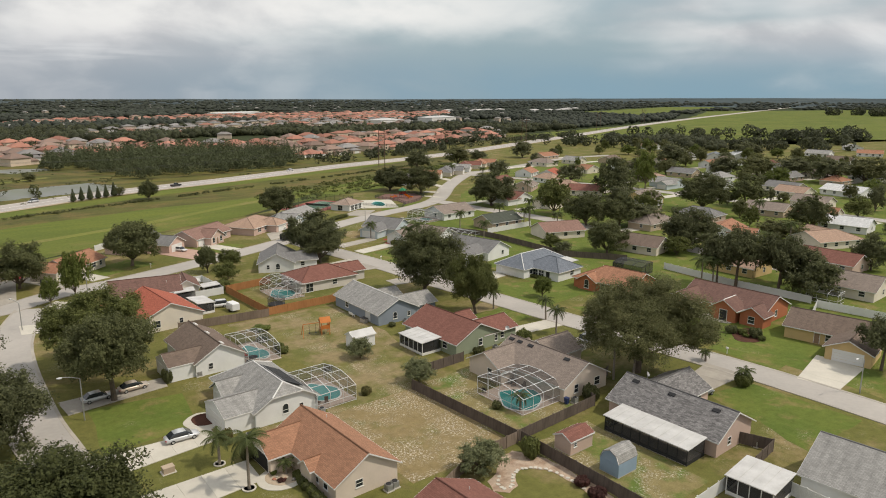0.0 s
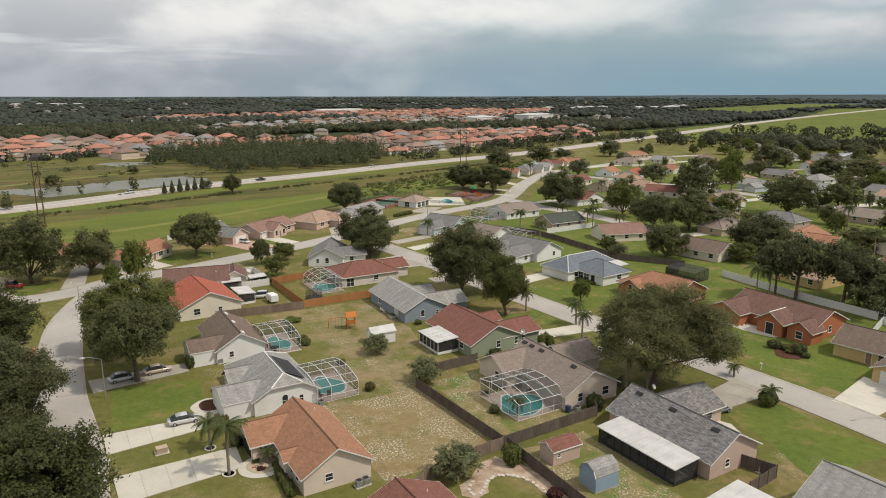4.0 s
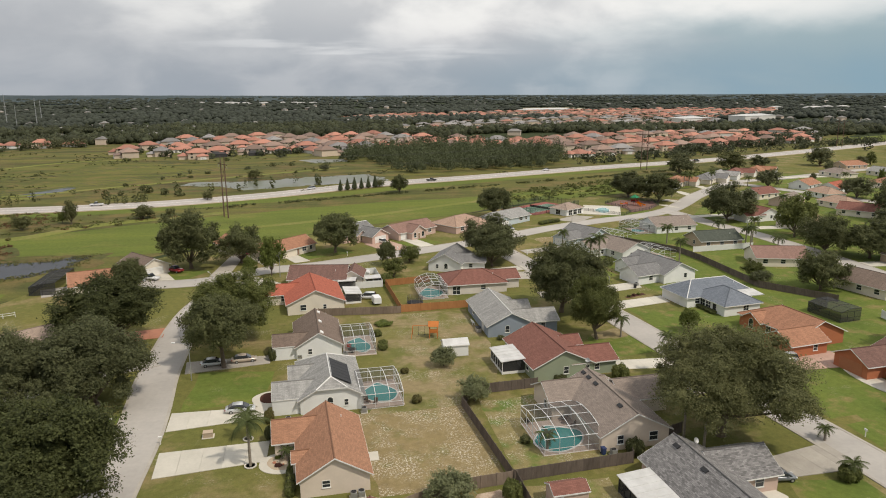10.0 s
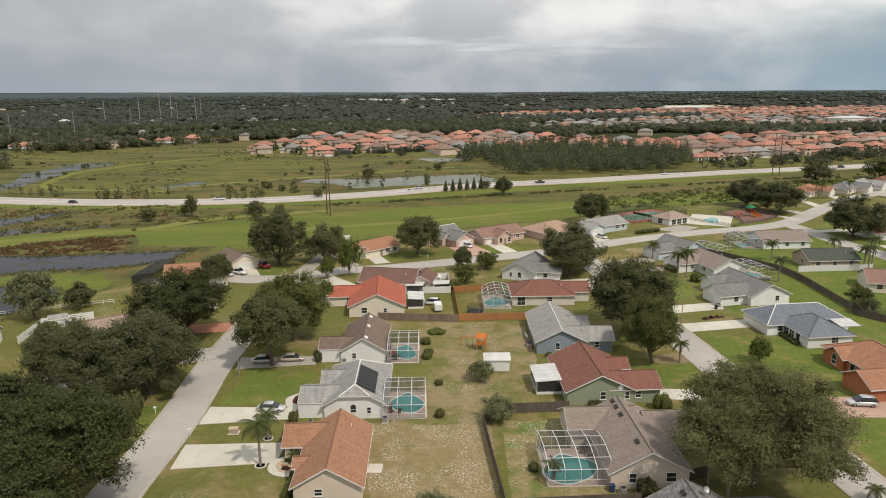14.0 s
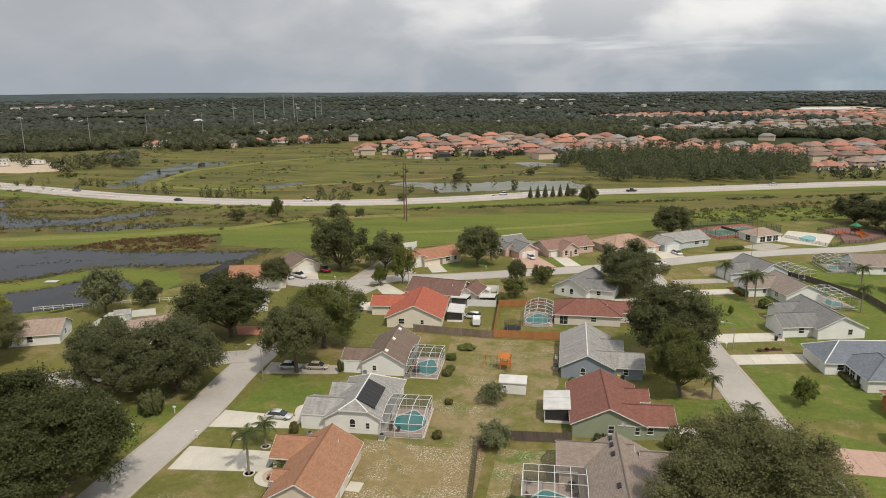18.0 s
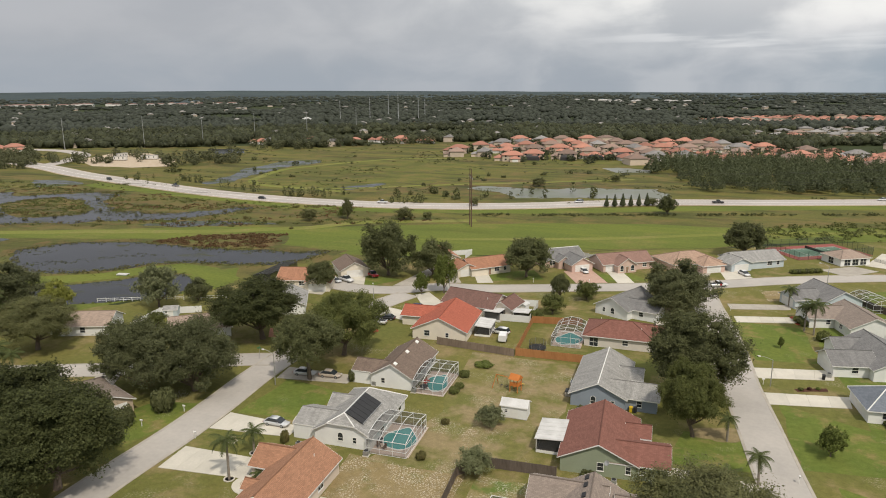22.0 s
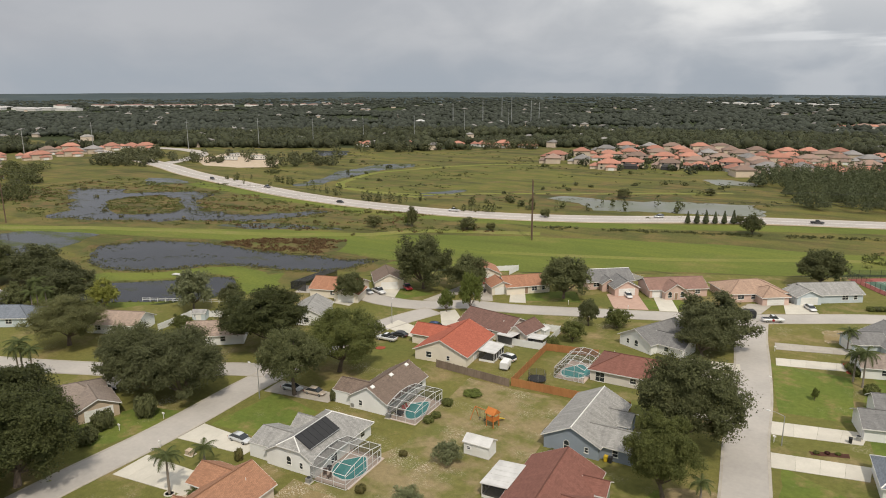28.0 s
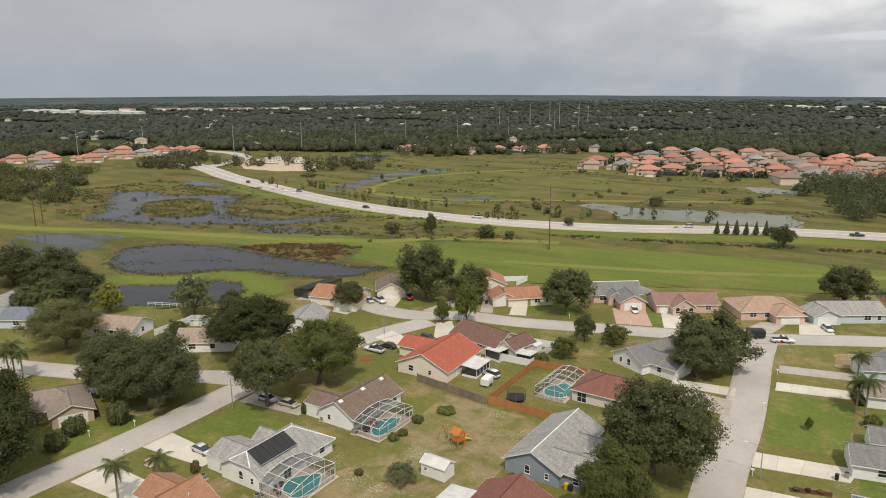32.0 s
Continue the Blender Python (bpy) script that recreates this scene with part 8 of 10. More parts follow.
def h_pole(x, y, rot, h, label):
    root = thing("power_pole", label, "power pole", pose(x, y, 0, 0, 0, rot), "power line")
    for s in (-2.4, 2.4):
        part("pole", Geo().bar((0, s, -0.2), (0, s * 0.92, h), 0.28, 8, 0.17), POLEWOOD, root)
    part("crossarm", Geo().box(-0.1, 0.1, -5.4, 5.4, h - 3.2, h - 2.9), POLEWOOD, root)
    part("brace", Geo().bar((0, -2.3, h - 10), (0, 2.3, h - 4), 0.09, 6), POLEWOOD, root)
    part("brace", Geo().bar((0, 2.3, h - 10), (0, -2.3, h - 4), 0.09, 6), POLEWOOD, root)
    for s in (-5.0, 0.0, 5.0):
        part("insulator", cached("insul", lambda: Geo().lathe([(0.03, -1.2), (0.12, -1.1), (0.07, -0.9), (0.12, -0.7), (0.07, -0.5), (0.12, -0.3), (0.03, 0)], 8).mesh("insulator", STEEL)), None, root, m=pose(0, s, h - 3.2))


LINE = [(-525, 92), (-289, 193.5), (-58.5, 292), (183, 421), (420, 546), (660, 668), (900, 790)]
for (x, y), (x2, y2) in zip(LINE, LINE[1:] + [(1140, 912)]):
    h_pole(x, y, math.degrees(math.atan2(y2 - y, x2 - x)), 25.0, "tall wooden double pole with crossarm and wires")
WIRE = material("wire", (0.10, 0.10, 0.10), (0.12, 0.12, 0.12), 1, 0.6, 0.5)
for (x, y), (x2, y2) in zip(LINE, LINE[1:]):
    a = math.atan2(y2 - y, x2 - x)
    for s, z in ((-5.0, 20.6), (0.0, 20.6), (5.0, 20.6), (-2.2, 25.0), (2.2, 25.0)):
        g = Geo()
        p0 = Vector((x - math.sin(a) * s, y + math.cos(a) * s, z))
        p1 = Vector((x2 - math.sin(a) * s, y2 + math.cos(a) * s, z))
        pts = [p0.lerp(p1, i / 12) - Vector((0, 0, 5.0 * 4 * (i / 12) * (1 - i / 12))) for i in range(13)]
        g.tube(pts, 0.03, 3)
        tagged(new("power_wire", g.mesh("power_wire", WIRE)), "thin sagging overhead power wire", "wire", "power line wires")
for k, (x, y, h) in enumerate(((-618, 374, 24), (-629, 449, 25), (-558, 511, 27), (-506, 561, 27), (-482, 620, 26), (-466, 690, 26), (-440, 760, 26), (-420, 850, 28), (-404, 950, 30))):
    root = thing("steel_mast", "tall pale steel utility mast", "mast", pose(x, y, 0), "steel masts")
    part("mast", Geo().bar((0, 0, -0.2), (0, 0, h * 1.15), 0.4, 8, 0.2), STEEL, root)
    part("crossarm", Geo().bar((0, -2.2, h * 1.02), (0, 2.2, h * 1.02), 0.1, 5), STEEL, root)
for k in range(6):
    root = thing("steel_mast", "tall pale tower mast far off", "mast", pose(-560 + 22 * (k % 5) + 9 * k, 1050 + 37 * (k % 4) + 11 * k, 0), "steel masts")
    part("mast", Geo().bar((0, 0, 0), (0, 0, 36 + 5 * (k % 3)), 0.7, 8, 0.4), STEEL, root)


def mailbox(x, y, rot):
    root = thing("mailbox", "white mailbox on a post by the kerb", "mailbox", pose(x, y, 0, 0, 0, rot), "mailboxes")
    part("post", Geo().box(-0.05, 0.05, -0.05, 0.05, -0.1, 1.05), TRIM, root)
    g = Geo().box(-0.12, 0.12, -0.26, 0.26, 1.05, 1.22)
    g.lathe([(0.12, -0.26), (0.12, 0.26)], 12, pose(0, 0, 1.22, 90))
    part("box", g, TRIM, root)


for x, y, rot in ((-49.6, 106.4, 90), (51.8, 158.4, -90), (47.4, 186.6, -90), (45.8, 206.6, -90), (-40.6, 99.0, 90), (57.0, 112.4, 0), (55.2, 121.0, 0), (-10.6, 215.0, 20), (5.8, 219.4, 20), (63.9, 84.0, 0), (-52.6, 99.0, 90)):
    mailbox(x, y, rot)


def bin_(x, y, rot, colour, label):
    root = thing("wheelie_bin", label, "bin", pose(x, y, 0, 0, 0, rot))
    part("body", Geo().add([(-0.24, -0.28, 0.05), (0.24, -0.28, 0.05), (0.24, 0.25, 0.05), (-0.24, 0.25, 0.05), (-0.3, -0.36, 1.0), (0.3, -0.36, 1.0), (0.3, 0.34, 1.0), (-0.3, 0.34, 1.0)], [(0, 3, 2, 1), (4, 5, 6, 7), (0, 1, 5, 4), (1, 2, 6, 5), (2, 3, 7, 6), (3, 0, 4, 7)]), colour, root)
    part("lid", Geo().box(-0.31, 0.31, -0.38, 0.38, 1.0, 1.08), colour, root)
    for s in (-1, 1):
        part("wheel", Geo().lathe([(0.05, -0.03), (0.12, -0.03), (0.12, 0.03), (0.05, 0.03)], 10), RUBBER, root, m=pose(s * 0.25, 0.3, 0.12, 0, 90))


BIN_BLUE, BIN_YELLOW = material("navy_plastic", (0.03, 0.05, 0.14), (0.03, 0.045, 0.12), 2, 0.5), material("yellow_plastic", (0.65, 0.45, 0.03), (0.6, 0.4, 0.03), 2, 0.5)
bin_(23.2, 85.6, 10, BIN_BLUE, "navy blue bin beside a pool cage")
bin_(29.2, 136.2, 0, BLACK, "black bin beside a blue-grey house")
bin_(28.4, 136.2, 0, BIN_YELLOW, "yellow-lidded bin beside a blue-grey house")
bin_(28.2, 185.4, 0, BLACK, "black bin beside a white house")
bin_(63.4, 165.2, 0, BLACK, "black bin beside a garage")
bin_(-37.6, 213.2, 0, BLACK, "black bin beside a garage door")


def patio_chair(x, y, rot, mat, label):
    root = thing("patio_chair", label, "chair", pose(x, y, 0.08, 0, 0, rot), "pool-side chairs")
    part("seat", Geo().box(-0.3, 0.3, -0.3, 0.3, 0.36, 0.44), mat, root)
    part("backrest", Geo().add([(-0.3, 0.26, 0.44), (0.3, 0.26, 0.44), (0.3, 0.42, 1.0), (-0.3, 0.42, 1.0), (-0.3, 0.32, 0.44), (0.3, 0.32, 0.44), (0.3, 0.48, 1.0), (-0.3, 0.48, 1.0)], [(0, 1, 2, 3), (7, 6, 5, 4), (0, 4, 5, 1), (1, 5, 6, 2), (2, 6, 7, 3), (3, 7, 4, 0)]), mat, root)
    for sx in (-0.26, 0.26):
        for sy in (-0.26, 0.26):
            part("leg", Geo().bar((sx, sy, 0.0), (sx, sy, 0.37), 0.025, 5), BLACK, root)


def patio_table(x, y, r, label):
    root = thing("patio_table", label, "table", pose(x, y, 0.08), "pool-side tables")
    part("tabletop", Geo().lathe([(0.02, 0.72), (r, 0.72), (r, 0.68), (0.02, 0.68)], 16), BLACK, root)
    part("column", Geo().bar((0, 0, 0.02), (0, 0, 0.68), 0.05, 8), BLACK, root)
    part("base", Geo().lathe([(0.03, 0.06), (0.3, 0.03), (0.3, 0.0)], 12), BLACK, root)


PATIO_RED, PATIO_BROWN = material("red_cushion", (0.34, 0.05, 0.04), (0.28, 0.045, 0.035), 2.0, 0.9), material("brown_wicker", (0.13, 0.085, 0.06), (0.09, 0.06, 0.045), 3.0, 0.85)
for x, y, rot, mat, label in ((-11.9, 133.6, 60, PATIO_RED, "red cushioned chair beside a pool"), (-11.8, 134.8, 100, PATIO_RED, "red cushioned chair beside a pool"), (-9.4, 107.6, 40, PATIO_BROWN, "brown wicker chair beside a pool"), (-8.2, 107.2, -20, PATIO_BROWN, "brown wicker chair beside a pool"),
                              (15.0, 96.2, 120, BLACK, "dark chair in a screened pool cage"), (20.6, 95.4, -60, PATIO_BROWN, "brown chair in a screened pool cage"), (21.6, 94.2, -90, PATIO_BROWN, "brown chair in a screened pool cage"), (12.6, 166.4, -80, TRIM, "white chair beside a pool")):
    patio_chair(x, y, rot, mat, label)
for x, y, r, label in ((-11.4, 131.4, 0.9, "round dark table beside a pool"), (21.0, 96.4, 0.6, "small dark table in a pool cage"), (-9.8, 109.2, 0.45, "small dark table beside a pool")):
    patio_table(x, y, r, label)


def ac_unit(x, y, rot=0):
    root = thing("air_conditioner", "grey outdoor air-conditioning unit beside a wall", "air conditioner", pose(x, y, 0, 0, 0, rot), "air conditioners")
    part("pad", Geo().box(-0.55, 0.55, -0.55, 0.55, -0.05, 0.08), CONCRETE, root)
    prof = [(0.54, 0.08)]
    for i in range(9):
        prof += [(0.59, 0.1 + 0.085 * i), (0.59, 0.16 + 0.085 * i), (0.54, 0.165 + 0.085 * i)]
    part("cabinet", Geo().lathe(prof + [(0.54, 0.9)], 4), STEEL, root, m=pose(0, 0, 0, 0, 0, 45))
    part("fan_guard", Geo().lathe([(0.05, 0.0), (0.34, 0.02), (0.36, -0.04)], 14), BLACK, root, m=pose(0, 0, 0.93))


for x, y in ((-22.2, 103.0), (-10.2, 104.6), (-12.6, 80.4), (-11.6, 80.6), (-21.6, 129.8), (23.0, 133.8), (24.6, 85.2), (29.0, 110.6), (-12.8, 129.6), (35.4, 60.8), (64.6, 167.0)):
    ac_unit(x, y, 5)
setting("patio_slab", Geo().box(-10.9, -8.8, 89.2, 91.6, -0.05, 0.07), CONCRETE, "pale concrete patio slab", "patio")
setting("patio_slab", Geo().slab([(39.4, 70.0), (41.6, 69.0), (42.6, 71.6), (41.4, 74.2), (39.4, 74.6)], -0.05, 0.07), CONCRETE, "pale curved front patio", "patio")


PLAYORANGE = material("orange_plastic", (0.80, 0.30, 0.02), (0.70, 0.24, 0.02), 1.0, 0.45)
PLAYWOOD = material("orange_stained_wood", (0.56, 0.19, 0.045), (0.46, 0.15, 0.035), 0.9, 0.7, 0, 0.25, 0.1, 0.2, 0.15)


def playset(x, y, rot):
    root = thing("playset", "orange wooden playset with a tower, slide and swings", "playset", pose(x, y, 0, 0, 0, rot) @ Matrix.Scale(1.1, 4))
    wood = PLAYWOOD
    for sx in (-0.75, 0.75):
        for sy in (-0.75, 0.75):
            part("post", Geo().box(sx - 0.06, sx + 0.06, sy - 0.06, sy + 0.06, 0, 2.5), wood, root)
    part("platform", Geo().box(-0.8, 0.8, -0.8, 0.8, 1.15, 1.25), wood, root)
    part("roof", Geo().add([(-1, -1, 2.45), (1, -1, 2.45), (1, 1, 2.45), (-1, 1, 2.45), (-1, 0, 3.3), (1, 0, 3.3)], [(0, 1, 5, 4), (2, 3, 4, 5), (1, 2, 5), (3, 0, 4), (3, 2, 1, 0)]), wood, root)
    part("railing", Geo().box(-0.8, 0.8, 0.72, 0.78, 1.3, 1.9).box(-0.78, -0.72, -0.8, 0.8, 1.3, 1.9), wood, root)
    part("slide", Geo().add([(-0.3, -0.8, 1.2), (0.3, -0.8, 1.2), (0.3, -3.0, 0.2), (-0.3, -3.0, 0.2), (-0.3, -0.8, 1.3), (0.3, -0.8, 1.3), (0.3, -3.0, 0.3), (-0.3, -3.0, 0.3)], [(0, 1, 2, 3), (7, 6, 5, 4), (0, 4, 5, 1), (1, 5, 6, 2), (2, 6, 7, 3), (3, 7, 4, 0)]), BIN_YELLOW, root, "yellow slide")
    part("swing_beam", Geo().bar((0.75, 0, 2.3), (4.0, 0, 2.3), 0.07), wood, root)
    for s in (-1, 1):
        part("swing_leg", Geo().bar((4.0, 0, 2.3), (4.2, s * 1.1, 0), 0.06), wood, root)
    for q in (1.7, 2.9):
        part("swing", Geo().bar((q, -0.2, 2.25), (q, -0.2, 0.5), 0.015).bar((q, 0.2, 2.25), (q, 0.2, 0.5), 0.015).box(q - 0.12, q + 0.12, -0.26, 0.26, 0.46, 0.5), BLACK, root)


playset(5.9, 137.4, 168)
root = thing("trampoline", "round black trampoline with a safety net", "trampoline", pose(4.6, 160.2, 0))
part("mat", Geo().lathe([(0.05, 0.78), (1.8, 0.78), (1.85, 0.82), (2.0, 0.82), (2.0, 0.74)], 24), BLACK, root)
part("net", Geo().add([(1.95 * math.cos(i * 0.2618), 1.95 * math.sin(i * 0.2618), z) for z in (0.8, 2.4) for i in range(24)], [(i, (i + 1) % 24, 24 + (i + 1) % 24, 24 + i) for i in range(24)]), NET_SCREEN, root)
for i in range(6):
    a = i * math.pi / 3
    part("leg", Geo().bar((1.95 * math.cos(a), 1.95 * math.sin(a), 0), (1.95 * math.cos(a), 1.95 * math.sin(a), 2.4), 0.03, 6), STEEL, root)

# community pool, pavilion, courts, playground
house("open pavilion with a tan hip roof by the pool", [dict(c=(82.2, 276.0), L=11.0, W=9.0, rot=32, zr=4.6, ends="hh", open=[("w", "y-", -3, 2.2, 2.0, 0.2), ("w", "y-", 0, 2.2, 2.0, 0.2), ("w", "y-", 3, 2.2, 2.0, 0.2), ("w", "x-", 0, 2.2, 2.0, 0.2), ("w", "x+", 0, 2.2, 2.0, 0.2)])], W_WHITE, R_SANDY, category="pavilion")
COURT_RED, COURT_GREEN = material("court_red", (0.30, 0.09, 0.075), (0.26, 0.08, 0.07), 0.3, 0.9, 0, 0.1, 0.05), material("court_green", (0.10, 0.17, 0.12), (0.09, 0.15, 0.11), 0.3, 0.9, 0, 0.1, 0.05)
root = thing("tennis_court", "red and green fenced tennis court", "tennis court", pose(75.0, 290.0, 0, 0, 0, 34))
part("surround", Geo().box(-15, 15, -9.5, 9.5, -0.05, 0.04), COURT_RED, root)
part("court", Geo().box(-11.9, 11.9, -5.5, 5.5, 0.0, 0.06), COURT_GREEN, root)
lines = Geo()
for q in (-5.5, -4.1, 4.1, 5.5):
    lines.box(-11.9, 11.9, q - 0.04, q + 0.04, 0.05, 0.066)
for q in (-11.9, -6.4, 6.4, 11.9):
    lines.box(q - 0.04, q + 0.04, -5.5, 5.5, 0.05, 0.067)
part("line", lines, TRIM, root)
part("net", Geo().box(-0.02, 0.02, -6, 6, 0.06, 1.0), PORCH_SCREEN, root)
for k, (a, b) in enumerate((((-15, -9.5), (15, -9.5)), ((15, -9.5), (15, 9.5)), ((15, 9.5), (-15, 9.5)), ((-15, 9.5), (-15, -9.5)))):
    part("fence_mesh", Geo().add([(*a, 0.05), (*b, 0.05), (*b, 3.0), (*a, 3.0)], [(0, 1, 2, 3)]), screen("chain_link", (0.05, 0.08, 0.06), 0.3) if not k else bpy.data.materials["chain_link"], root)
    for i in range(8):
        p = Vector(a).lerp(Vector(b), i / 8)
        part("post", Geo().bar((p.x, p.y, 0), (p.x, p.y, 3.0), 0.05, 6), BLACK, root)
pool(99.8, 280.0, 5.4, 0.55, 68, "community swimming pool on a white deck", (11.5, 8.0, 0.4, 0.6), 1.2)
PLAYGROUND = [(109.4, 272.6), (114.0, 274.6), (120.4, 278.6), (129.0, 287.6), (131.4, 300.0), (118.0, 305.0), (107.4, 296.6), (111.2, 282.0)]
sheet("playground", PLAYGROUND, 0.02, material("rubber_mulch", (0.215, 0.125, 0.10), (0.165, 0.095, 0.08), 0.7, 0.95, 0, 0.45, 0.4), "reddish brown mulch of a fenced playground", "playground", 2.5, 0.25, 61)
root = thing("metal_fence", "low black metal fence round a playground and pool", "fence", pose(109.4, 272.6, 0))
ring = [Vector((x - 109.4, y - 272.6, 0)) for x, y in PLAYGROUND + PLAYGROUND[:1]] + [Vector((-5.6, -6.4, 0)), Vector((-18.0, 8.0, 0))]
for p, q in zip(ring, ring[1:]):
    n = max(1, round((q - p).length / 2.4))
    for i in range(n):
        c = p.lerp(q, i / n)
        part("post", cached("metal_post", lambda: Geo().box(-0.04, 0.04, -0.04, 0.04, -0.1, 1.3).mesh("post", BLACK)), None, root, m=pose(c.x, c.y, 0))
    for z in (0.3, 0.75, 1.2):
        part("rail", Geo().bar(p + Vector((0, 0, z)), q + Vector((0, 0, z)), 0.025, 6), BLACK, root)
    part("fence_mesh", Geo().add([(p.x, p.y, 0.05), (q.x, q.y, 0.05), (q.x, q.y, 1.2), (p.x, p.y, 1.2)], [(0, 1, 2, 3)]), bpy.data.materials["chain_link"], root)
GREENPLASTIC, REDPLASTIC = material("green_plastic", (0.02, 0.22, 0.09), (0.018, 0.18, 0.075), 1.0, 0.5), material("red_plastic", (0.38, 0.045, 0.035), (0.30, 0.04, 0.03), 1.0, 0.5)
root = thing("play_tower", "play tower with a green canopy and bright orange slides", "playset", pose(118.6, 290.0, 0, 0, 0, 35))
for sx in (-1.1, 1.1):
    for sy in (-1.1, 1.1):
        part("post", Geo().bar((sx, sy, -0.05), (sx, sy, 4.0), 0.07, 8), REDPLASTIC, root)
part("platform", Geo().box(-1.15, 1.15, -1.15, 1.15, 1.5, 1.62), BLACK, root)
part("canopy", Geo().add([(-1.6, -1.6, 3.6), (1.6, -1.6, 3.6), (1.6, 1.6, 3.6), (-1.6, 1.6, 3.6), (0, 0, 4.9)], [(0, 1, 4), (1, 2, 4), (2, 3, 4), (3, 0, 4), (3, 2, 1, 0)]), GREENPLASTIC, root, "green pyramid canopy")
for sx, ex in ((-0.5, -2.0), (0.5, 1.4)):
    g = Geo()
    for i in range(6):
        t0, t1 = i / 6, (i + 1) / 6
        p = [(sx + (ex - sx) * t * t, -1.15 - 3.4 * t, 1.62 - 1.3 * t - 0.12 * math.sin(math.pi * t)) for t in (t0, t1)]
        g.add([(p[0][0] - 0.4, p[0][1], p[0][2]), (p[0][0] + 0.4, p[0][1], p[0][2]), (p[1][0] + 0.4, p[1][1], p[1][2]), (p[1][0] - 0.4, p[1][1], p[1][2]),
               (p[0][0] - 0.45, p[0][1], p[0][2] + 0.35), (p[0][0] + 0.45, p[0][1], p[0][2] + 0.35), (p[1][0] + 0.45, p[1][1], p[1][2] + 0.35), (p[1][0] - 0.45, p[1][1], p[1][2] + 0.35)], [(0, 1, 2, 3), (4, 0, 3, 7), (1, 5, 6, 2), (3, 2, 1, 0), (7, 3, 0, 4), (2, 6, 5, 1)])
    part("slide", g, PLAYORANGE, root, "bright orange slide")
part("railing", Geo().box(-1.15, 1.15, 1.08, 1.14, 1.7, 2.4).box(1.08, 1.14, -1.1, 1.1, 1.7, 2.4), REDPLASTIC, root)
root = thing("climbing_frame", "small red climbing frame on the playground", "playset", pose(113.2, 289.0, 0, 0, 0, 20))
for sx in (-1.4, 1.4):
    for sy in (-0.9, 0.9):
        part("post", Geo().bar((sx, sy, -0.05), (sx, sy, 2.2), 0.06, 8), REDPLASTIC, root)
    part("ladder", Geo().box(sx - 0.04, sx + 0.04, -0.9, 0.9, 1.0, 1.5), PLAYORANGE, root)
part("deck", Geo().box(-1.4, 1.4, -0.9, 0.9, 1.0, 1.1), REDPLASTIC, root)
setting("pool_car_park", Geo().slab([(73.0, 262.0), (80.0, 255.6), (90.4, 266.0), (84.0, 270.6)], -0.05, 0.05), OLDCONC, "worn paved car park", "paving")


def hedge(x0, y0, x1, y1, w, h, label):
    n = max(2, int(math.hypot(x1 - x0, y1 - y0) / (w * 0.8)))
    for i in range(n):
        t = (i + 0.5) / n
        shrub("dark" if i % 2 else "green", x0 + (x1 - x0) * t, y0 + (y1 - y0) * t, w * 0.75, h, label, 37 * i, name="hedge_shrub", group=label)


hedge(64.0, 254.0, 73.0, 258.6, 1.6, 1.3, "clipped green hedge shrubs by the courts")
hedge(-20.8, 81.8, -20.9, 88.4, 0.9, 1.1, "clipped shrubs along a house front")
hedge(61.6, 203.6, 63.6, 199.6, 1.8, 1.6, "dark shrubs by a porch")
hedge(84.6, 100.4, 85.6, 91.0, 1.2, 0.9, "low clipped shrubs along an orange house")
hedge(71.6, 148.0, 72.4, 141.6, 1.1, 0.8, "low shrubs along a white house")
for k, (kind, x, y, r, h) in enumerate((("dark", 75.4, 90.6, 1.2, 1.6), ("green", 76.6, 88.8, 1.0, 1.1), ("bright", 75.6, 87.4, 0.7, 0.7), ("dark", 77.0, 86.2, 1.3, 1.9), ("green", 76.4, 84.4, 0.8, 0.9))):
    shrub(kind, x, y, r, h, "shrub in the mulched island bed", 50 * k, group="island bed shrubs")
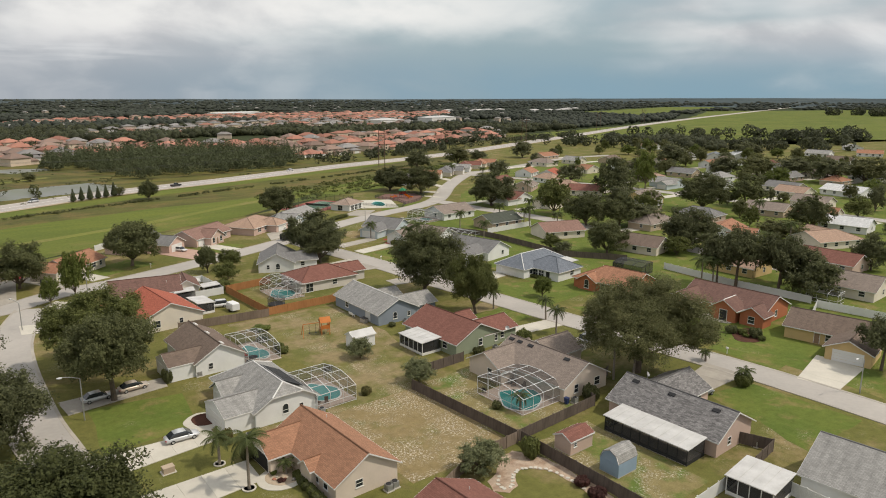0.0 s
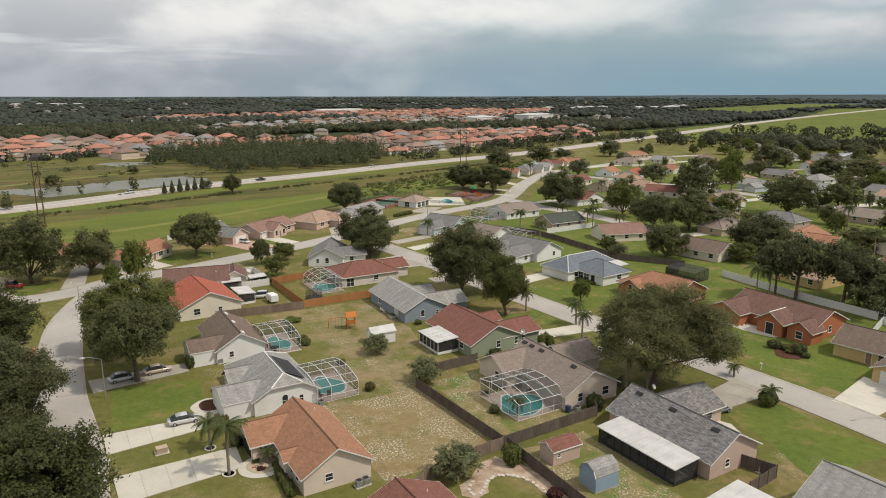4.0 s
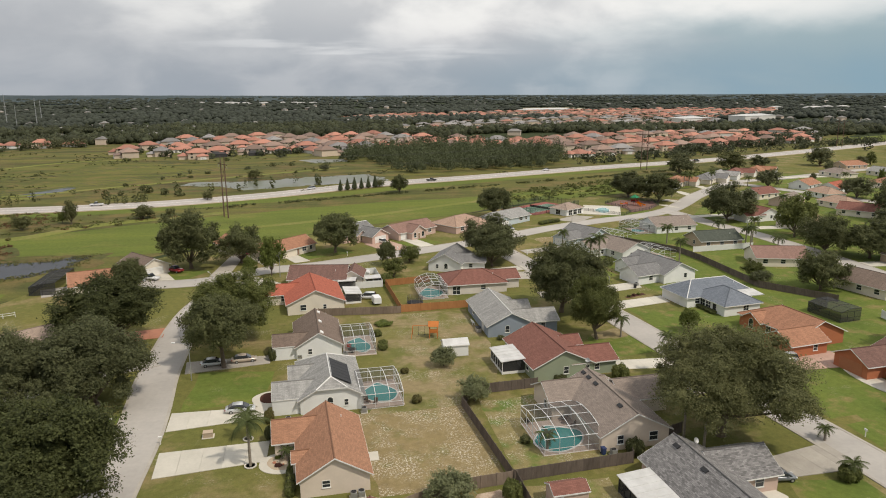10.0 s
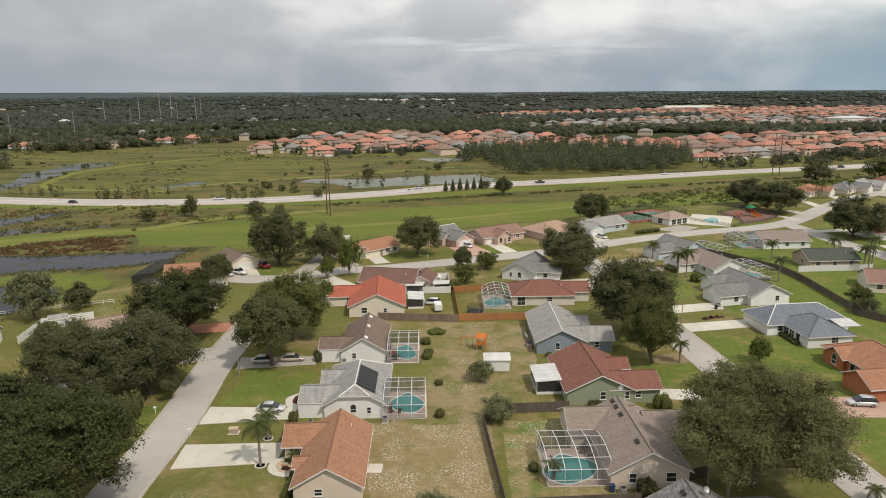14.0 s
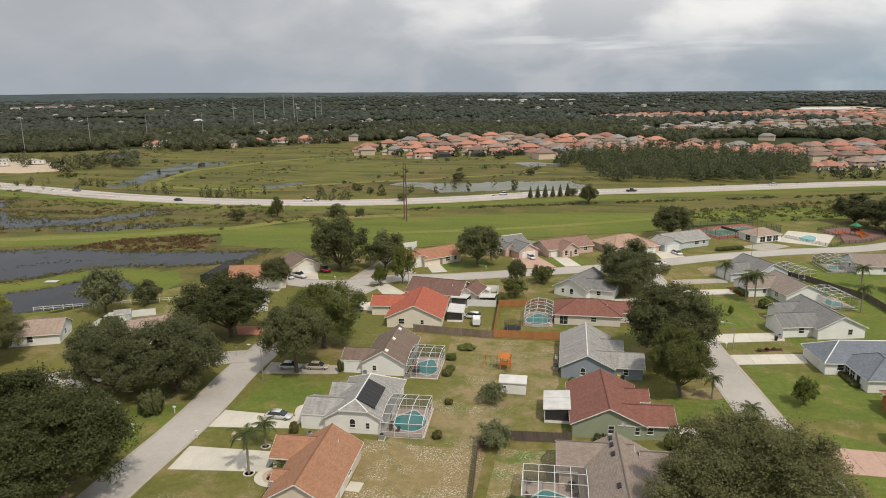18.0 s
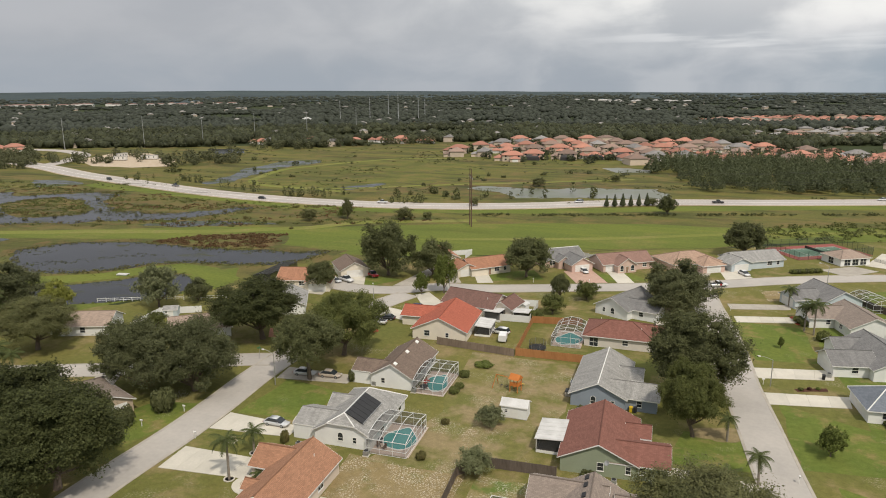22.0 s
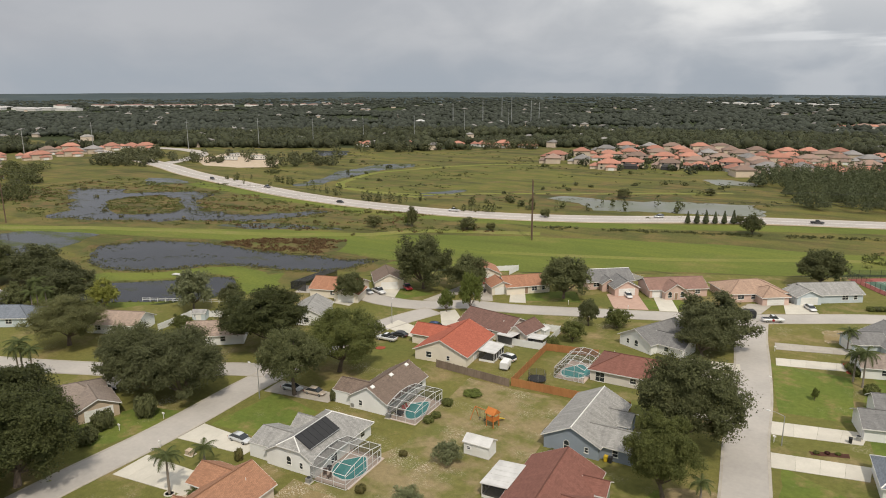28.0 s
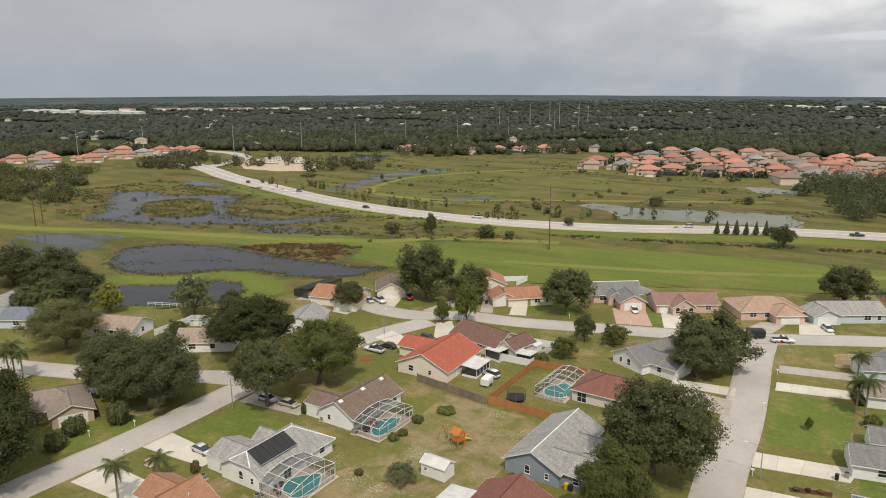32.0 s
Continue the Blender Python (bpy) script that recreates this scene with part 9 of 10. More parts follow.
for k, (kind, x, y, r, h, label) in enumerate((
        ("dark", -24.4, 97.8, 1.0, 2.2, "clipped dark shrub by the garage"), ("green", -23.8, 98.6, 0.8, 1.6, "green shrub by the garage"), ("bright", -23.0, 92.0, 0.5, 0.6, "low bright plant in a flower bed"), ("green", -20.8, 89.6, 0.6, 1.0, "green shrub in a flower bed"), ("red", -22.8, 89.8, 0.55, 0.4, "low dark red plant in a flower bed"),
        ("dark", -26.8, 129.8, 0.8, 2.4, "tall dark shrub by a garage"), ("green", -26.6, 131.6, 0.8, 2.0, "green shrub by a garage"), ("dry", -1.3, 106.8, 0.9, 1.3, "thin brown bush on the dry lawn"), ("green", -5.2, 132.2, 1.1, 1.2, "bush beside a pool cage"), ("green", -6.0, 140.4, 1.2, 1.3, "bush beside a pool cage"),
        ("bright", -4.0, 147.2, 2.0, 0.8, "low bright bush on the lawn"), ("dark", -53.3, 105.1, 2.1, 4.6, "upright cone-shaped shrub by the street"), ("dark", -55.8, 97.8, 2.0, 3.6, "dark spreading shrub by the wall"), ("dark", -53.0, 93.0, 1.9, 3.2, "round clipped shrub by the street"),
        ("red", 7.6, 64.6, 1.2, 1.2, "dark red shrub by the fence"), ("red", 8.0, 67.6, 1.0, 1.1, "dark red shrub by the fence"), ("green", 7.4, 76.6, 1.3, 2.8, "green bush at the fence corner"), ("dark", 27.0, 247.4, 1.6, 2.4, "round clipped bush on a lawn"), ("green", 36.4, 110.8, 1.6, 2.6, "bush beside a green house"),
        ("green", -1.0, 181.2, 1.8, 2.6, "bush by the cedar fence"), ("scrub", 25.0, 110.6, 1.2, 1.4, "bush beside the fence"), ("dark", 13.0, 90.6, 0.8, 1.2, "plant beside a pool cage"), ("green", 66.0, 190.0, 1.6, 2.4, "shrub by a white house"), ("green", 65.2, 176.2, 1.0, 2.6, "shrub by a white house"), ("scrub", 27.6, 84.6, 1.4, 2.4, "thin bush by the fence"),
        ("dark", 19.6, 133.6, 0.8, 0.9, "low shrub by a wall"), ("dry", -25.2, 103.4, 0.8, 2.2, "thin twiggy shrub by a garage"), ("dark", 12.0, 239.0, 1.0, 1.2, "clipped shrub by a porch"), ("green", 53.0, 73.8, 1.5, 2.0, "bushy low palm-like shrub"), ("green", 58.6, 158.0, 0.5, 0.5, "low plant in a mulch bed"), ("red", 60.2, 158.8, 0.45, 0.5, "low reddish plant in a mulch bed"), ("bright", 61.8, 159.5, 0.5, 0.45, "low plant in a mulch bed"), ("dry", -2.1, 119.5, 0.8, 1.0, "thin brown bush on the dry lawn"), ("green", -5.0, 134.6, 1.0, 1.1, "bush beside a pool cage"))):
    shrub(kind, x, y, r, h, label, 40 * k)
for k, (x, y, h, c, label) in enumerate((
        (-26.7, 90.6, 7.9, 3.3, "tall palm in a white tree ring"), (-27.9, 98.5, 5.0, 2.6, "palm beside a driveway"), (-21.6, 91.2, 2.3, 1.5, "small palm in a sandy flower bed"), (36.8, 88.0, 7.6, 2.8, "palm under the big oak"), (38.4, 85.0, 7.0, 2.8, "palm beside a house"), (49.4, 118.4, 5.6, 2.6, "palm near the street"), (44.8, 110.4, 6.2, 2.6, "palm near the street"),
        (98.8, 114.3, 9.0, 3.4, "tall palm behind the orange house"), (101.0, 112.6, 8.6, 3.2, "tall palm behind the orange house"), (64.4, 193.6, 9.2, 3.6, "tall palm by a white house"), (62.6, 196.0, 7.6, 3.2, "palm by a white house"), (60.6, 216.4, 6.0, 2.8, "palm at a drive"), (-93.2, 102.6, 9.4, 3.2, "tall palm on the corner lot"), (-90.1, 103.1, 8.2, 3.0, "palm on the corner lot"),
        (-91.6, 101.0, 8.6, 2.8, "palm on the corner lot"), (53.9, 73.8, 3.2, 2.2, "young palm beside a drive"), (57.2, 84.0, 2.6, 1.8, "small palm by the street"), (115.0, 214.0, 8.0, 3.0, "palm by a dark green roof"), (96.4, 214.0, 7.0, 3.0, "palm behind a dark green roof"), (118.0, 186.0, 8.4, 3.0, "palm by the eastern street"), (88.6, 190.0, 7.6, 3.0, "palm behind the eastern lots"),
        (-131.4, 129.0, 9.0, 3.4, "palm by the pond"), (-139.0, 130.4, 10.0, 3.6, "palm by the pond"), (-135.4, 127.0, 8.0, 3.2, "palm by the pond"), (45.0, 131.0, 5.0, 2.2, "slim palm on a lawn"), (15.6, 88.0, 3.4, 2.0, "potted palm inside a pool cage"), (165.0, 128.0, 9.0, 3.2, "tall palm by a tan house"), (200.0, 160.0, 9.0, 3.2, "palm among the eastern houses"), (172.0, 262.0, 8.0, 3.0, "palm among the eastern houses"))):
    palm(x, y, h, label, c, 10 + k)
for x, y, r in ((-26.7, 90.6, 0.9), (-27.9, 98.5, 0.8)):
    tagged(new("tree_ring", Geo().lathe([(r * 0.75, 0.0), (r * 0.75, 0.12), (r, 0.12), (r, 0.0)], 20).mesh("tree_ring", CONCRETE)), "white concrete ring round a palm", "tree ring").matrix_world = pose(x, y, 0)
edge = [Vector(q) for q in ((1.0, 75.2), (-0.4, 74.0), (-0.9, 72.6), (0.6, 72.4), (2.2, 74.0), (4.0, 75.0), (5.8, 74.3), (7.1, 72.6), (7.6, 70.2), (7.8, 68.0), (7.7, 65.6), (7.4, 63.6))]
k = 0
for p, q in zip(edge, edge[1:]):
    n = max(1, int((q - p).length / 0.62))
    for i in range(n):
        c = p.lerp(q, (i + 0.5) / n)
        ob = new("stepping_stone", cached(("stone", k % 4), lambda: Geo().slab([(0.30 * (1 + 0.25 * math.sin(3 * b + k)) * math.cos(b), 0.24 * math.sin(b)) for b in (2 * math.pi * j / 8 for j in range(8))], 0, 0.07).mesh("stepping_stone", CONCRETE)))
        ob.matrix_world = pose(c.x + 0.1 * math.sin(9 * k), c.y + 0.1 * math.cos(7 * k), 0.012, 0, 0, 50 * k)
        tagged(ob, "pale rough stone edging the sandy yard", "stone", "edging stones")
        k += 1
root = thing("stop_sign", "red octagonal stop sign on a steel post", "sign", pose(43.2, 223.4, 0, 0, 0, 10))
part("post", Geo().bar((0, 0, -0.1), (0, 0, 2.2), 0.035, 6), STEEL, root)
part("plate", Geo().lathe([(0.02, -0.012), (0.38, -0.012), (0.38, 0.012), (0.02, 0.012)], 8), PAINT["red"], root, m=pose(0, 0, 2.4, 90, 0, 0))
root = thing("utility_box", "tan utility box on the lawn", "utility box", pose(-34.0, 100.3, 0, 0, 0, 5))
part("cabinet", Geo().box(-0.7, 0.7, -0.5, 0.5, 0, 0.75).box(-0.74, 0.74, -0.54, 0.54, 0.75, 0.85), W_TAN, root)
part("pad", Geo().box(-0.9, 0.9, -0.7, 0.7, -0.05, 0.05), CONCRETE, root)


def satellite_dish(x, y, z, rot):
    root = thing("satellite_dish", "small grey satellite dish on a roof", "satellite dish", pose(x, y, z, 0, 0, rot), "satellite dishes")
    part("mast", Geo().bar((0, 0, -0.3), (0, 0, 0.7), 0.03, 6), STEEL, root)
    part("dish", Geo().lathe([(0.02, 0.0), (0.2, 0.04), (0.4, 0.13), (0.4, 0.15), (0.02, 0.03)], 16), STEEL, root, m=pose(0, 0, 0.75, 60))
    part("arm", Geo().bar((0, 0, 0.6), (0, -0.5, 0.85), 0.015, 5), STEEL, root)


satellite_dish(32.9, 78.0, 4.6, 20)
satellite_dish(28.4, 106.6, 4.9, -30)
root = thing("storage_box", "white plastic storage box beside a wall", "box", pose(16.0, 139.4, 0, 0, 0, 2))
part("body", Geo().box(-0.5, 0.5, -0.8, 0.8, 0, 0.9), OLDCONC, root)
part("lid", Geo().box(-0.54, 0.54, -0.84, 0.84, 0.9, 1.0), BLACK, root, "black lid")
root = thing("garden_bench", "white garden bench beside a blue-grey house", "bench", pose(15.8, 144.6, 0, 0, 0, 92))
part("seat", Geo().box(-0.9, 0.9, -0.25, 0.25, 0.42, 0.47), TRIM, root)
part("backrest", Geo().box(-0.9, 0.9, 0.22, 0.27, 0.5, 0.95), TRIM, root)
for sx in (-0.8, 0.8):
    for sy in (-0.2, 0.2):
        part("leg", Geo().box(sx - 0.04, sx + 0.04, sy - 0.04, sy + 0.04, 0, 0.42), TRIM, root)
root = thing("street_sign", "green street name sign on a steel post", "sign", pose(-52.0, 133.0, 0, 0, 0, 20))
part("post", Geo().bar((0, 0, -0.1), (0, 0, 2.5), 0.035, 6), STEEL, root)
part("plate", Geo().box(-0.45, 0.45, -0.012, 0.012, 2.5, 2.72), material("sign_green", (0.02, 0.16, 0.08), (0.02, 0.13, 0.07), 1.0, 0.5), root, "green name plate")
part("plate", Geo().box(-0.012, 0.012, -0.45, 0.45, 2.74, 2.96), bpy.data.materials["sign_green"], root, "green name plate")

# ---- far subdivision, woods, horizon ----


def inside(x, y, poly):
    c = False
    for (x0, y0), (x1, y1) in zip(poly, poly[1:] + poly[:1]):
        if (y0 > y) != (y1 > y) and x < (x1 - x0) * (y - y0) / (y1 - y0) + x0:
            c = not c
    return c


R_SALMON = material("salmon_tiles", (0.385, 0.178, 0.125), (0.30, 0.150, 0.112), 0.2, 0.9, 0, 0.25, 0.1, 0.5, 0.5)
R_GREY = material("grey_shingle_roofs", (0.25, 0.235, 0.225), (0.19, 0.18, 0.175), 0.2, 0.9, 0, 0.25, 0.1, 0.5, 0.5)
R_DUSK = material("brown_tiles", (0.27, 0.18, 0.14), (0.21, 0.16, 0.135), 0.2, 0.9, 0, 0.25, 0.1, 0.5, 0.5)
W_FAR = material("far_stucco", (0.60, 0.49, 0.38), (0.52, 0.43, 0.35), 0.2, 0.9, 0, 0.1, 0.05, 0.3, 0.25)
W_FARW = material("far_white_stucco", (0.68, 0.66, 0.62), (0.60, 0.58, 0.55), 0.2, 0.9, 0, 0.1, 0.05, 0.3, 0.2)
NEARSUB = [(-190, 590), (-170, 556), (-100, 545), (-13, 560), (75, 600), (170, 470), (194, 455), (293, 536), (443, 614), (533, 726), (464, 753), (381, 747), (295, 722), (184, 687), (106, 700), (36, 773), (-42, 775), (-115, 786), (-176, 747)]
GREYSUB = [(5, 723), (73, 832), (128, 840), (223, 830), (321, 913), (389, 839), (482, 851), (613, 1069), (544, 1150), (318, 1111), (177, 1060), (96, 954)]
FARSUB = [(-4, 1171), (99, 1174), (310, 1301), (404, 1077), (463, 988), (640, 1113), (801, 1207), (987, 1477), (732, 1526), (453, 1541), (249, 1424), (125, 1405), (-1, 1310)]
PINES = [(-10, 511), (12, 500), (25, 440), (39, 425), (72, 430), (122, 444), (150, 470), (166, 545), (110, 600), (40, 590), (0, 570)]
SUBS = [NEARSUB, GREYSUB, FARSUB]
for k, poly in enumerate(SUBS):
    sheet("ground_subdivision", poly, -0.025, PASTURE, "mown lawns between rows of far houses", "grass", 14, 3, 60 + k)


def villa_meshes(i):
    """A far two-storey house: body, hip roof, lower wing, windows."""
    def make():
        r = random.Random(70 + i)
        L, W, h = r.uniform(13.5, 16.5), r.uniform(11, 13), (5.2, 4.9, 2.9)[i % 3]
        a = wall_geo(L, W, h, h + 2.0, "hh")
        g, t, c = roof_geo(L, W, h, h + 2.9, "hh", 0.7)
        e = wall_geo(7.5, 8, 2.8, 4.2, "hh")
        e.v = [(x - L / 2 - 2.6, y + 1.4, z) for x, y, z in e.v]
        g3, _, _ = roof_geo(7.5, 8, 2.8, 5.0, "hh", 0.6)
        g3.v = [(x - L / 2 - 2.6, y + 1.4, z) for x, y, z in g3.v]
        b = wall_geo(8, 7, 2.7, 4.2, "hh")
        b.v = [(x + 2.0, y - W / 2 - 2.0, z) for x, y, z in b.v]
        g2, _, _ = roof_geo(8, 7, 2.7, 4.4, "hh", 0.5)
        g2.v = [(x + 2.0, y - W / 2 - 2.0, z) for x, y, z in g2.v]
        win = cached("far_window", lambda: Geo().box(-0.75, 0.75, -0.04, 0.06, 0, 1.4).mesh("window", GLASS))
        spots = [(L * s, -W / 2, z) for z in ((0.9, 3.5) if h > 4 else (0.9,)) for s in (-0.34, 0.3)] + [(-L / 2, 0, 0.9 if h < 4 else 3.5)]
        wall = W_FARW if i in (2, 5) else W_FAR
        roof = (R_SALMON, R_SALMON, R_SALMON, R_DUSK, R_DUSK, R_SALMON, R_GREY, R_GREY, R_GREY)[i]
        garage = Geo().box(-0.2, 4.2, -W / 2 - 5.54, -W / 2 - 5.45, 0, 2.2)
        return [("wall", a.mesh("wall", wall)), ("roof", g.mesh("roof", roof)), ("wing_wall", b.mesh("wing_wall", wall)), ("wing_roof", g2.mesh("wing_roof", roof)), ("side_wall", e.mesh("side_wall", wall)), ("side_roof", g3.mesh("side_roof", roof)), ("garage_door", garage.mesh("garage_door", TRIM))], win, spots
    return cached(("villa", i), make)


FARCAGE = material("dark_cage_screen", (0.035, 0.034, 0.036), (0.06, 0.058, 0.058), 0.5, 0.7)


def villa(x, y, rot, i, label, cage=False, size=1.0, windows=True):
    root = thing("villa", label, "house", pose(x, y, 0, 0, 0, rot) @ Matrix.Scale(size, 4), "far houses")
    parts, win, spots = villa_meshes(i)
    for n, me in parts:
        part(n, me, None, root)
    for px, py, z in spots if windows else ():
        part("window", win, None, root, m=pose(px, py, z, 0, 0, 0 if abs(px) < 7.5 else 90))
    if cage:
        def make():
            g = Geo()
            lo, hi = [(-6, 0), (6, 0), (6, 6.5), (-6, 6.5)], [(-4.6, 1.2), (4.6, 1.2), (4.6, 6.5), (-4.6, 6.5)]
            g.add([(px, py - 12.5, 0) for px, py in lo] + [(px, py - 12.5, 2.4) for px, py in lo] + [(px, py - 12.5, 3.8) for px, py in hi],
                  [(0, 1, 5, 4), (1, 2, 6, 5), (2, 3, 7, 6), (3, 0, 4, 7), (4, 5, 9, 8), (5, 6, 10, 9), (6, 7, 11, 10), (7, 4, 8, 11), (8, 9, 10, 11)])
            return g.mesh("pool_cage", FARCAGE)
        part("pool_cage", cached("villa_cage", make), None, root, "dark screened pool cage")
        part("cage_beam", cached("villa_beam", lambda: Geo().box(-6, 6, -12.56, -12.48, 2.3, 2.5).box(-4.6, 4.6, -11.4, -11.2, 3.75, 3.87).mesh("cage_beam", BLACK)), None, root)
    return root


rnd = random.Random(3)
SALMON = "beige two-storey house with a salmon tiled hip roof"
ROOFS = [SALMON, SALMON, "white house with a salmon tiled hip roof", "beige house with a brown tiled roof", "beige house with a brown tiled roof", "white house with a salmon tiled hip roof"] + ["beige house with a grey shingle roof"] * 3
front = [(-104, 575, 8, 0), (-77, 583, 12, 3), (-57, 594, 15, 2), (-37, 612, 18, 0), (-15, 615, 18, 4), (8, 628, 21, 0), (31, 636, 21, 2), (55, 645, 21, 3)]
for x, y, rot, i in front:
    villa(x, y, rot, i, ROOFS[i], True)
cu, su = math.cos(radians(21)), math.sin(radians(21))
sites = []
v, vi = 420.0, 0
while v < 1620:
    for ui in range(-12, 80):
        u = ui * 23.0 + rnd.uniform(-2.5, 2.5)
        vv = v + rnd.uniform(-2, 2)
        x, y = u * cu - vv * su, u * su + vv * cu
        which = [k for k in range(3) if inside(x, y, SUBS[k])]
        if not which or inside(x, y, PINES) or noise.noise((x / 70, y / 70, 4)) < (-0.22 if x < 60 else -0.5) or min(math.hypot(x - q[0], y - q[1]) for q in front) < 20:
            continue
        i = rnd.choice(((0, 1, 2, 3, 4, 5, 0, 7), (6, 7, 8, 6, 7, 3, 4, 0), (0, 1, 2, 5, 0, 2, 1, 3))[which[0]])
        sites.append((x, y, 21 + (180 if vi % 2 else 0) + rnd.uniform(-16, 16) + rnd.choice((0, 0, 0, 90)), i))
    v += 30 if vi % 2 else 40
    vi += 1
sites.sort(key=lambda s: math.hypot(s[0], s[1]))
for k, (x, y, rot, i) in enumerate(sites[:105]):
    villa(x, y, rot, i, ROOFS[i], False, 1.0, k < 45)
EDGE_HOUSES = ((-379, 678), (-331, 685), (-308, 700), (-252, 703), (-280, 695), (-420, 640))
for x, y in EDGE_HOUSES[:4] + EDGE_HOUSES[5:]:
    villa(x, y, 20, 2, "low white house at the edge of the woods")
villa(-280, 695, 15, 0, "house with an orange roof before the woods")
for k, (x, y) in enumerate(((-640, 327), (-563, 318), (-620, 350), (-612, 378), (-586, 372), (-634, 405), (-594, 407), (-601, 432), (-623, 466), (-628, 492), (-592, 484), (-660, 360), (-655, 440))):
    villa(x, y, 70 + rnd.uniform(-8, 8), (0, 6, 1, 2, 0, 3)[k % 6], "house with a tiled roof behind the western wood", windows=False)


def joined_houses(name, places, wall, roof, label):
    wg, rg = Geo(), Geo()
    for x, y, rot, L, W, h in places:
        m = pose(x, y, 0, 0, 0, rot)
        wg.box(-L / 2, L / 2, -W / 2, W / 2, 0, h, m)
        X, Y = L / 2 + 0.6, W / 2 + 0.6
        rg.add([(-X, -Y, h), (X, -Y, h), (X, Y, h), (-X, Y, h), (-X + Y, 0, h + 2.4), (X - Y, 0, h + 2.4)], [(0, 1, 5, 4), (2, 3, 4, 5), (1, 2, 5), (3, 0, 4), (3, 2, 1, 0)], m)
    root = thing(name, label, "houses", kind="stuff")
    tagged(part("walls", wg, wall, root), kind="stuff"), tagged(part("roofs", rg, roof, root), kind="stuff")


rest = [(x, y, r, 16.0, 12.0, rnd.choice((3.0, 3.0, 5.4)), i) for x, y, r, i in sites[105:]]
joined_houses("far_houses", [q[:6] for q in rest if q[6] < 2], W_FAR, R_SALMON, "far rows of salmon-roofed houses")
joined_houses("far_brown_houses", [q[:6] for q in rest if q[6] in (3, 4)], W_FAR, R_DUSK, "far rows of brown-roofed houses")
joined_houses("far_pale_houses", [q[:6] for q in rest if q[6] in (2, 5)], W_FARW, R_SALMON, "far rows of pale houses with red roofs")
joined_houses("far_grey_houses", [q[:6] for q in rest if q[6] > 5], W_FAR, R_GREY, "far rows of houses with grey roofs")
NEAR = [(-680, 150), (-680, 330), (-650, 505), (-560, 530), (-467, 575), (-409, 612), (-336, 612), (-300, 660), (-250, 715), (-176, 747), (-115, 786), (36, 773), (106, 700), (184, 687), (295, 722), (381, 747), (464, 753), (533, 726), (526, 690), (560, 640), (480, 420), (520, 250), (520, 0), (-680, 0)]
specks = []
for k in range(340):
    a, d = radians(rnd.uniform(-72, 40)), 660 * math.exp(rnd.uniform(0, 1.5))
    x, y = d * math.sin(a), d * math.cos(a)
    if not any(inside(x, y, q) for q in SUBS) and not inside(x, y, NEAR):
        specks.append((x, y, rnd.uniform(0, 180), rnd.uniform(8, 15), rnd.uniform(7, 10), rnd.uniform(3.5, 6.0)))
joined_houses("house_specks", specks, W_FAR, material("pale_roofs", (0.28, 0.26, 0.24), (0.19, 0.18, 0.17), 0.2, 0.8, 0, 0.1, 0.0, 0.7), "scattered pale houses among far woods")
far_town = [(-2340 + 430 * t + rnd.uniform(-20, 20), 1390 + 284 * t + rnd.uniform(-60, 60), 34.0, rnd.uniform(26, 44), 20.0, rnd.uniform(7, 9)) for t in (i / 21 for i in range(22))]
far_town += [(-1863 + 343 * t + rnd.uniform(-20, 20), 1804 + 165 * t + rnd.uniform(-40, 40), 26.0, rnd.uniform(20, 30), 16.0, rnd.uniform(6, 8)) for t in (i / 13 for i in range(14))]
joined_houses("far_apartments", far_town, W_FARW, material("dull_red_roofs", (0.26, 0.15, 0.12), (0.20, 0.13, 0.11), 0.2, 0.9, 0, 0.1, 0.0, 0.3), "far pale blocks with dull red roofs")
far_sheds = [(-2550 + 600 * t + rnd.uniform(-30, 30), 1180 + rnd.uniform(-50, 50), rnd.uniform(0, 30), rnd.uniform(30, 70), 26.0, 7.0) for t in (i / 11 for i in range(12))] + [(1000 + i * 46 + rnd.uniform(-9, 9), 1480 + rnd.uniform(-70, 60), 20.0, 30.0, 16.0, 6.0) for i in range(12)]
far_sheds += [(-475 + 400 * t + rnd.uniform(-20, 20), 2680 - 158 * t + rnd.uniform(-70, 70), 10.0, rnd.uniform(18, 40), 14.0, 6.0) for t in (i / 9 for i in range(10))]
joined_houses("far_white_roofs", far_sheds, W_FARW, material("bright_roofs", (0.52, 0.50, 0.48), (0.42, 0.40, 0.39), 0.1, 0.8, 0, 0.1, 0.0, 0.3), "far pale commercial roofs")
for x, y, w, d, h in ((500, 962, 50, 30, 8), (625, 1000, 70, 30, 9), (-600, 1010, 14, 9, 8), (440, 1480, 120, 30, 7)):
    joined_houses("far_building", [(x, y, 20, w, d, h)], W_FARW, METALROOF, "pale large building far off")


for k, (x, y, L, rot) in enumerate(((-429, 455, 12, 20), (-411, 470, 14, 18), (-448, 476, 9, 80))):
    root = thing("site_office", "white site trailer on a sandy building lot", "trailer", pose(x, y, 0, 0, 0, rot), "site trailers")
    part("body", Geo().box(-L / 2, L / 2, -1.6, 1.6, 0.5, 3.4), W_FARW, root)
    part("roof", Geo().box(-L / 2 - 0.15, L / 2 + 0.15, -1.75, 1.75, 3.4, 3.6), STEEL, root)
    part("skirt", Geo().box(-L / 2 + 0.2, L / 2 - 0.2, -1.45, 1.45, -0.05, 0.5), DARK, root)
    for q in (-0.3, 0.0, 0.3):
        part("window", Geo().box(q * L - 0.5, q * L + 0.5, -1.64, -1.58, 1.6, 2.6), GLASS, root)


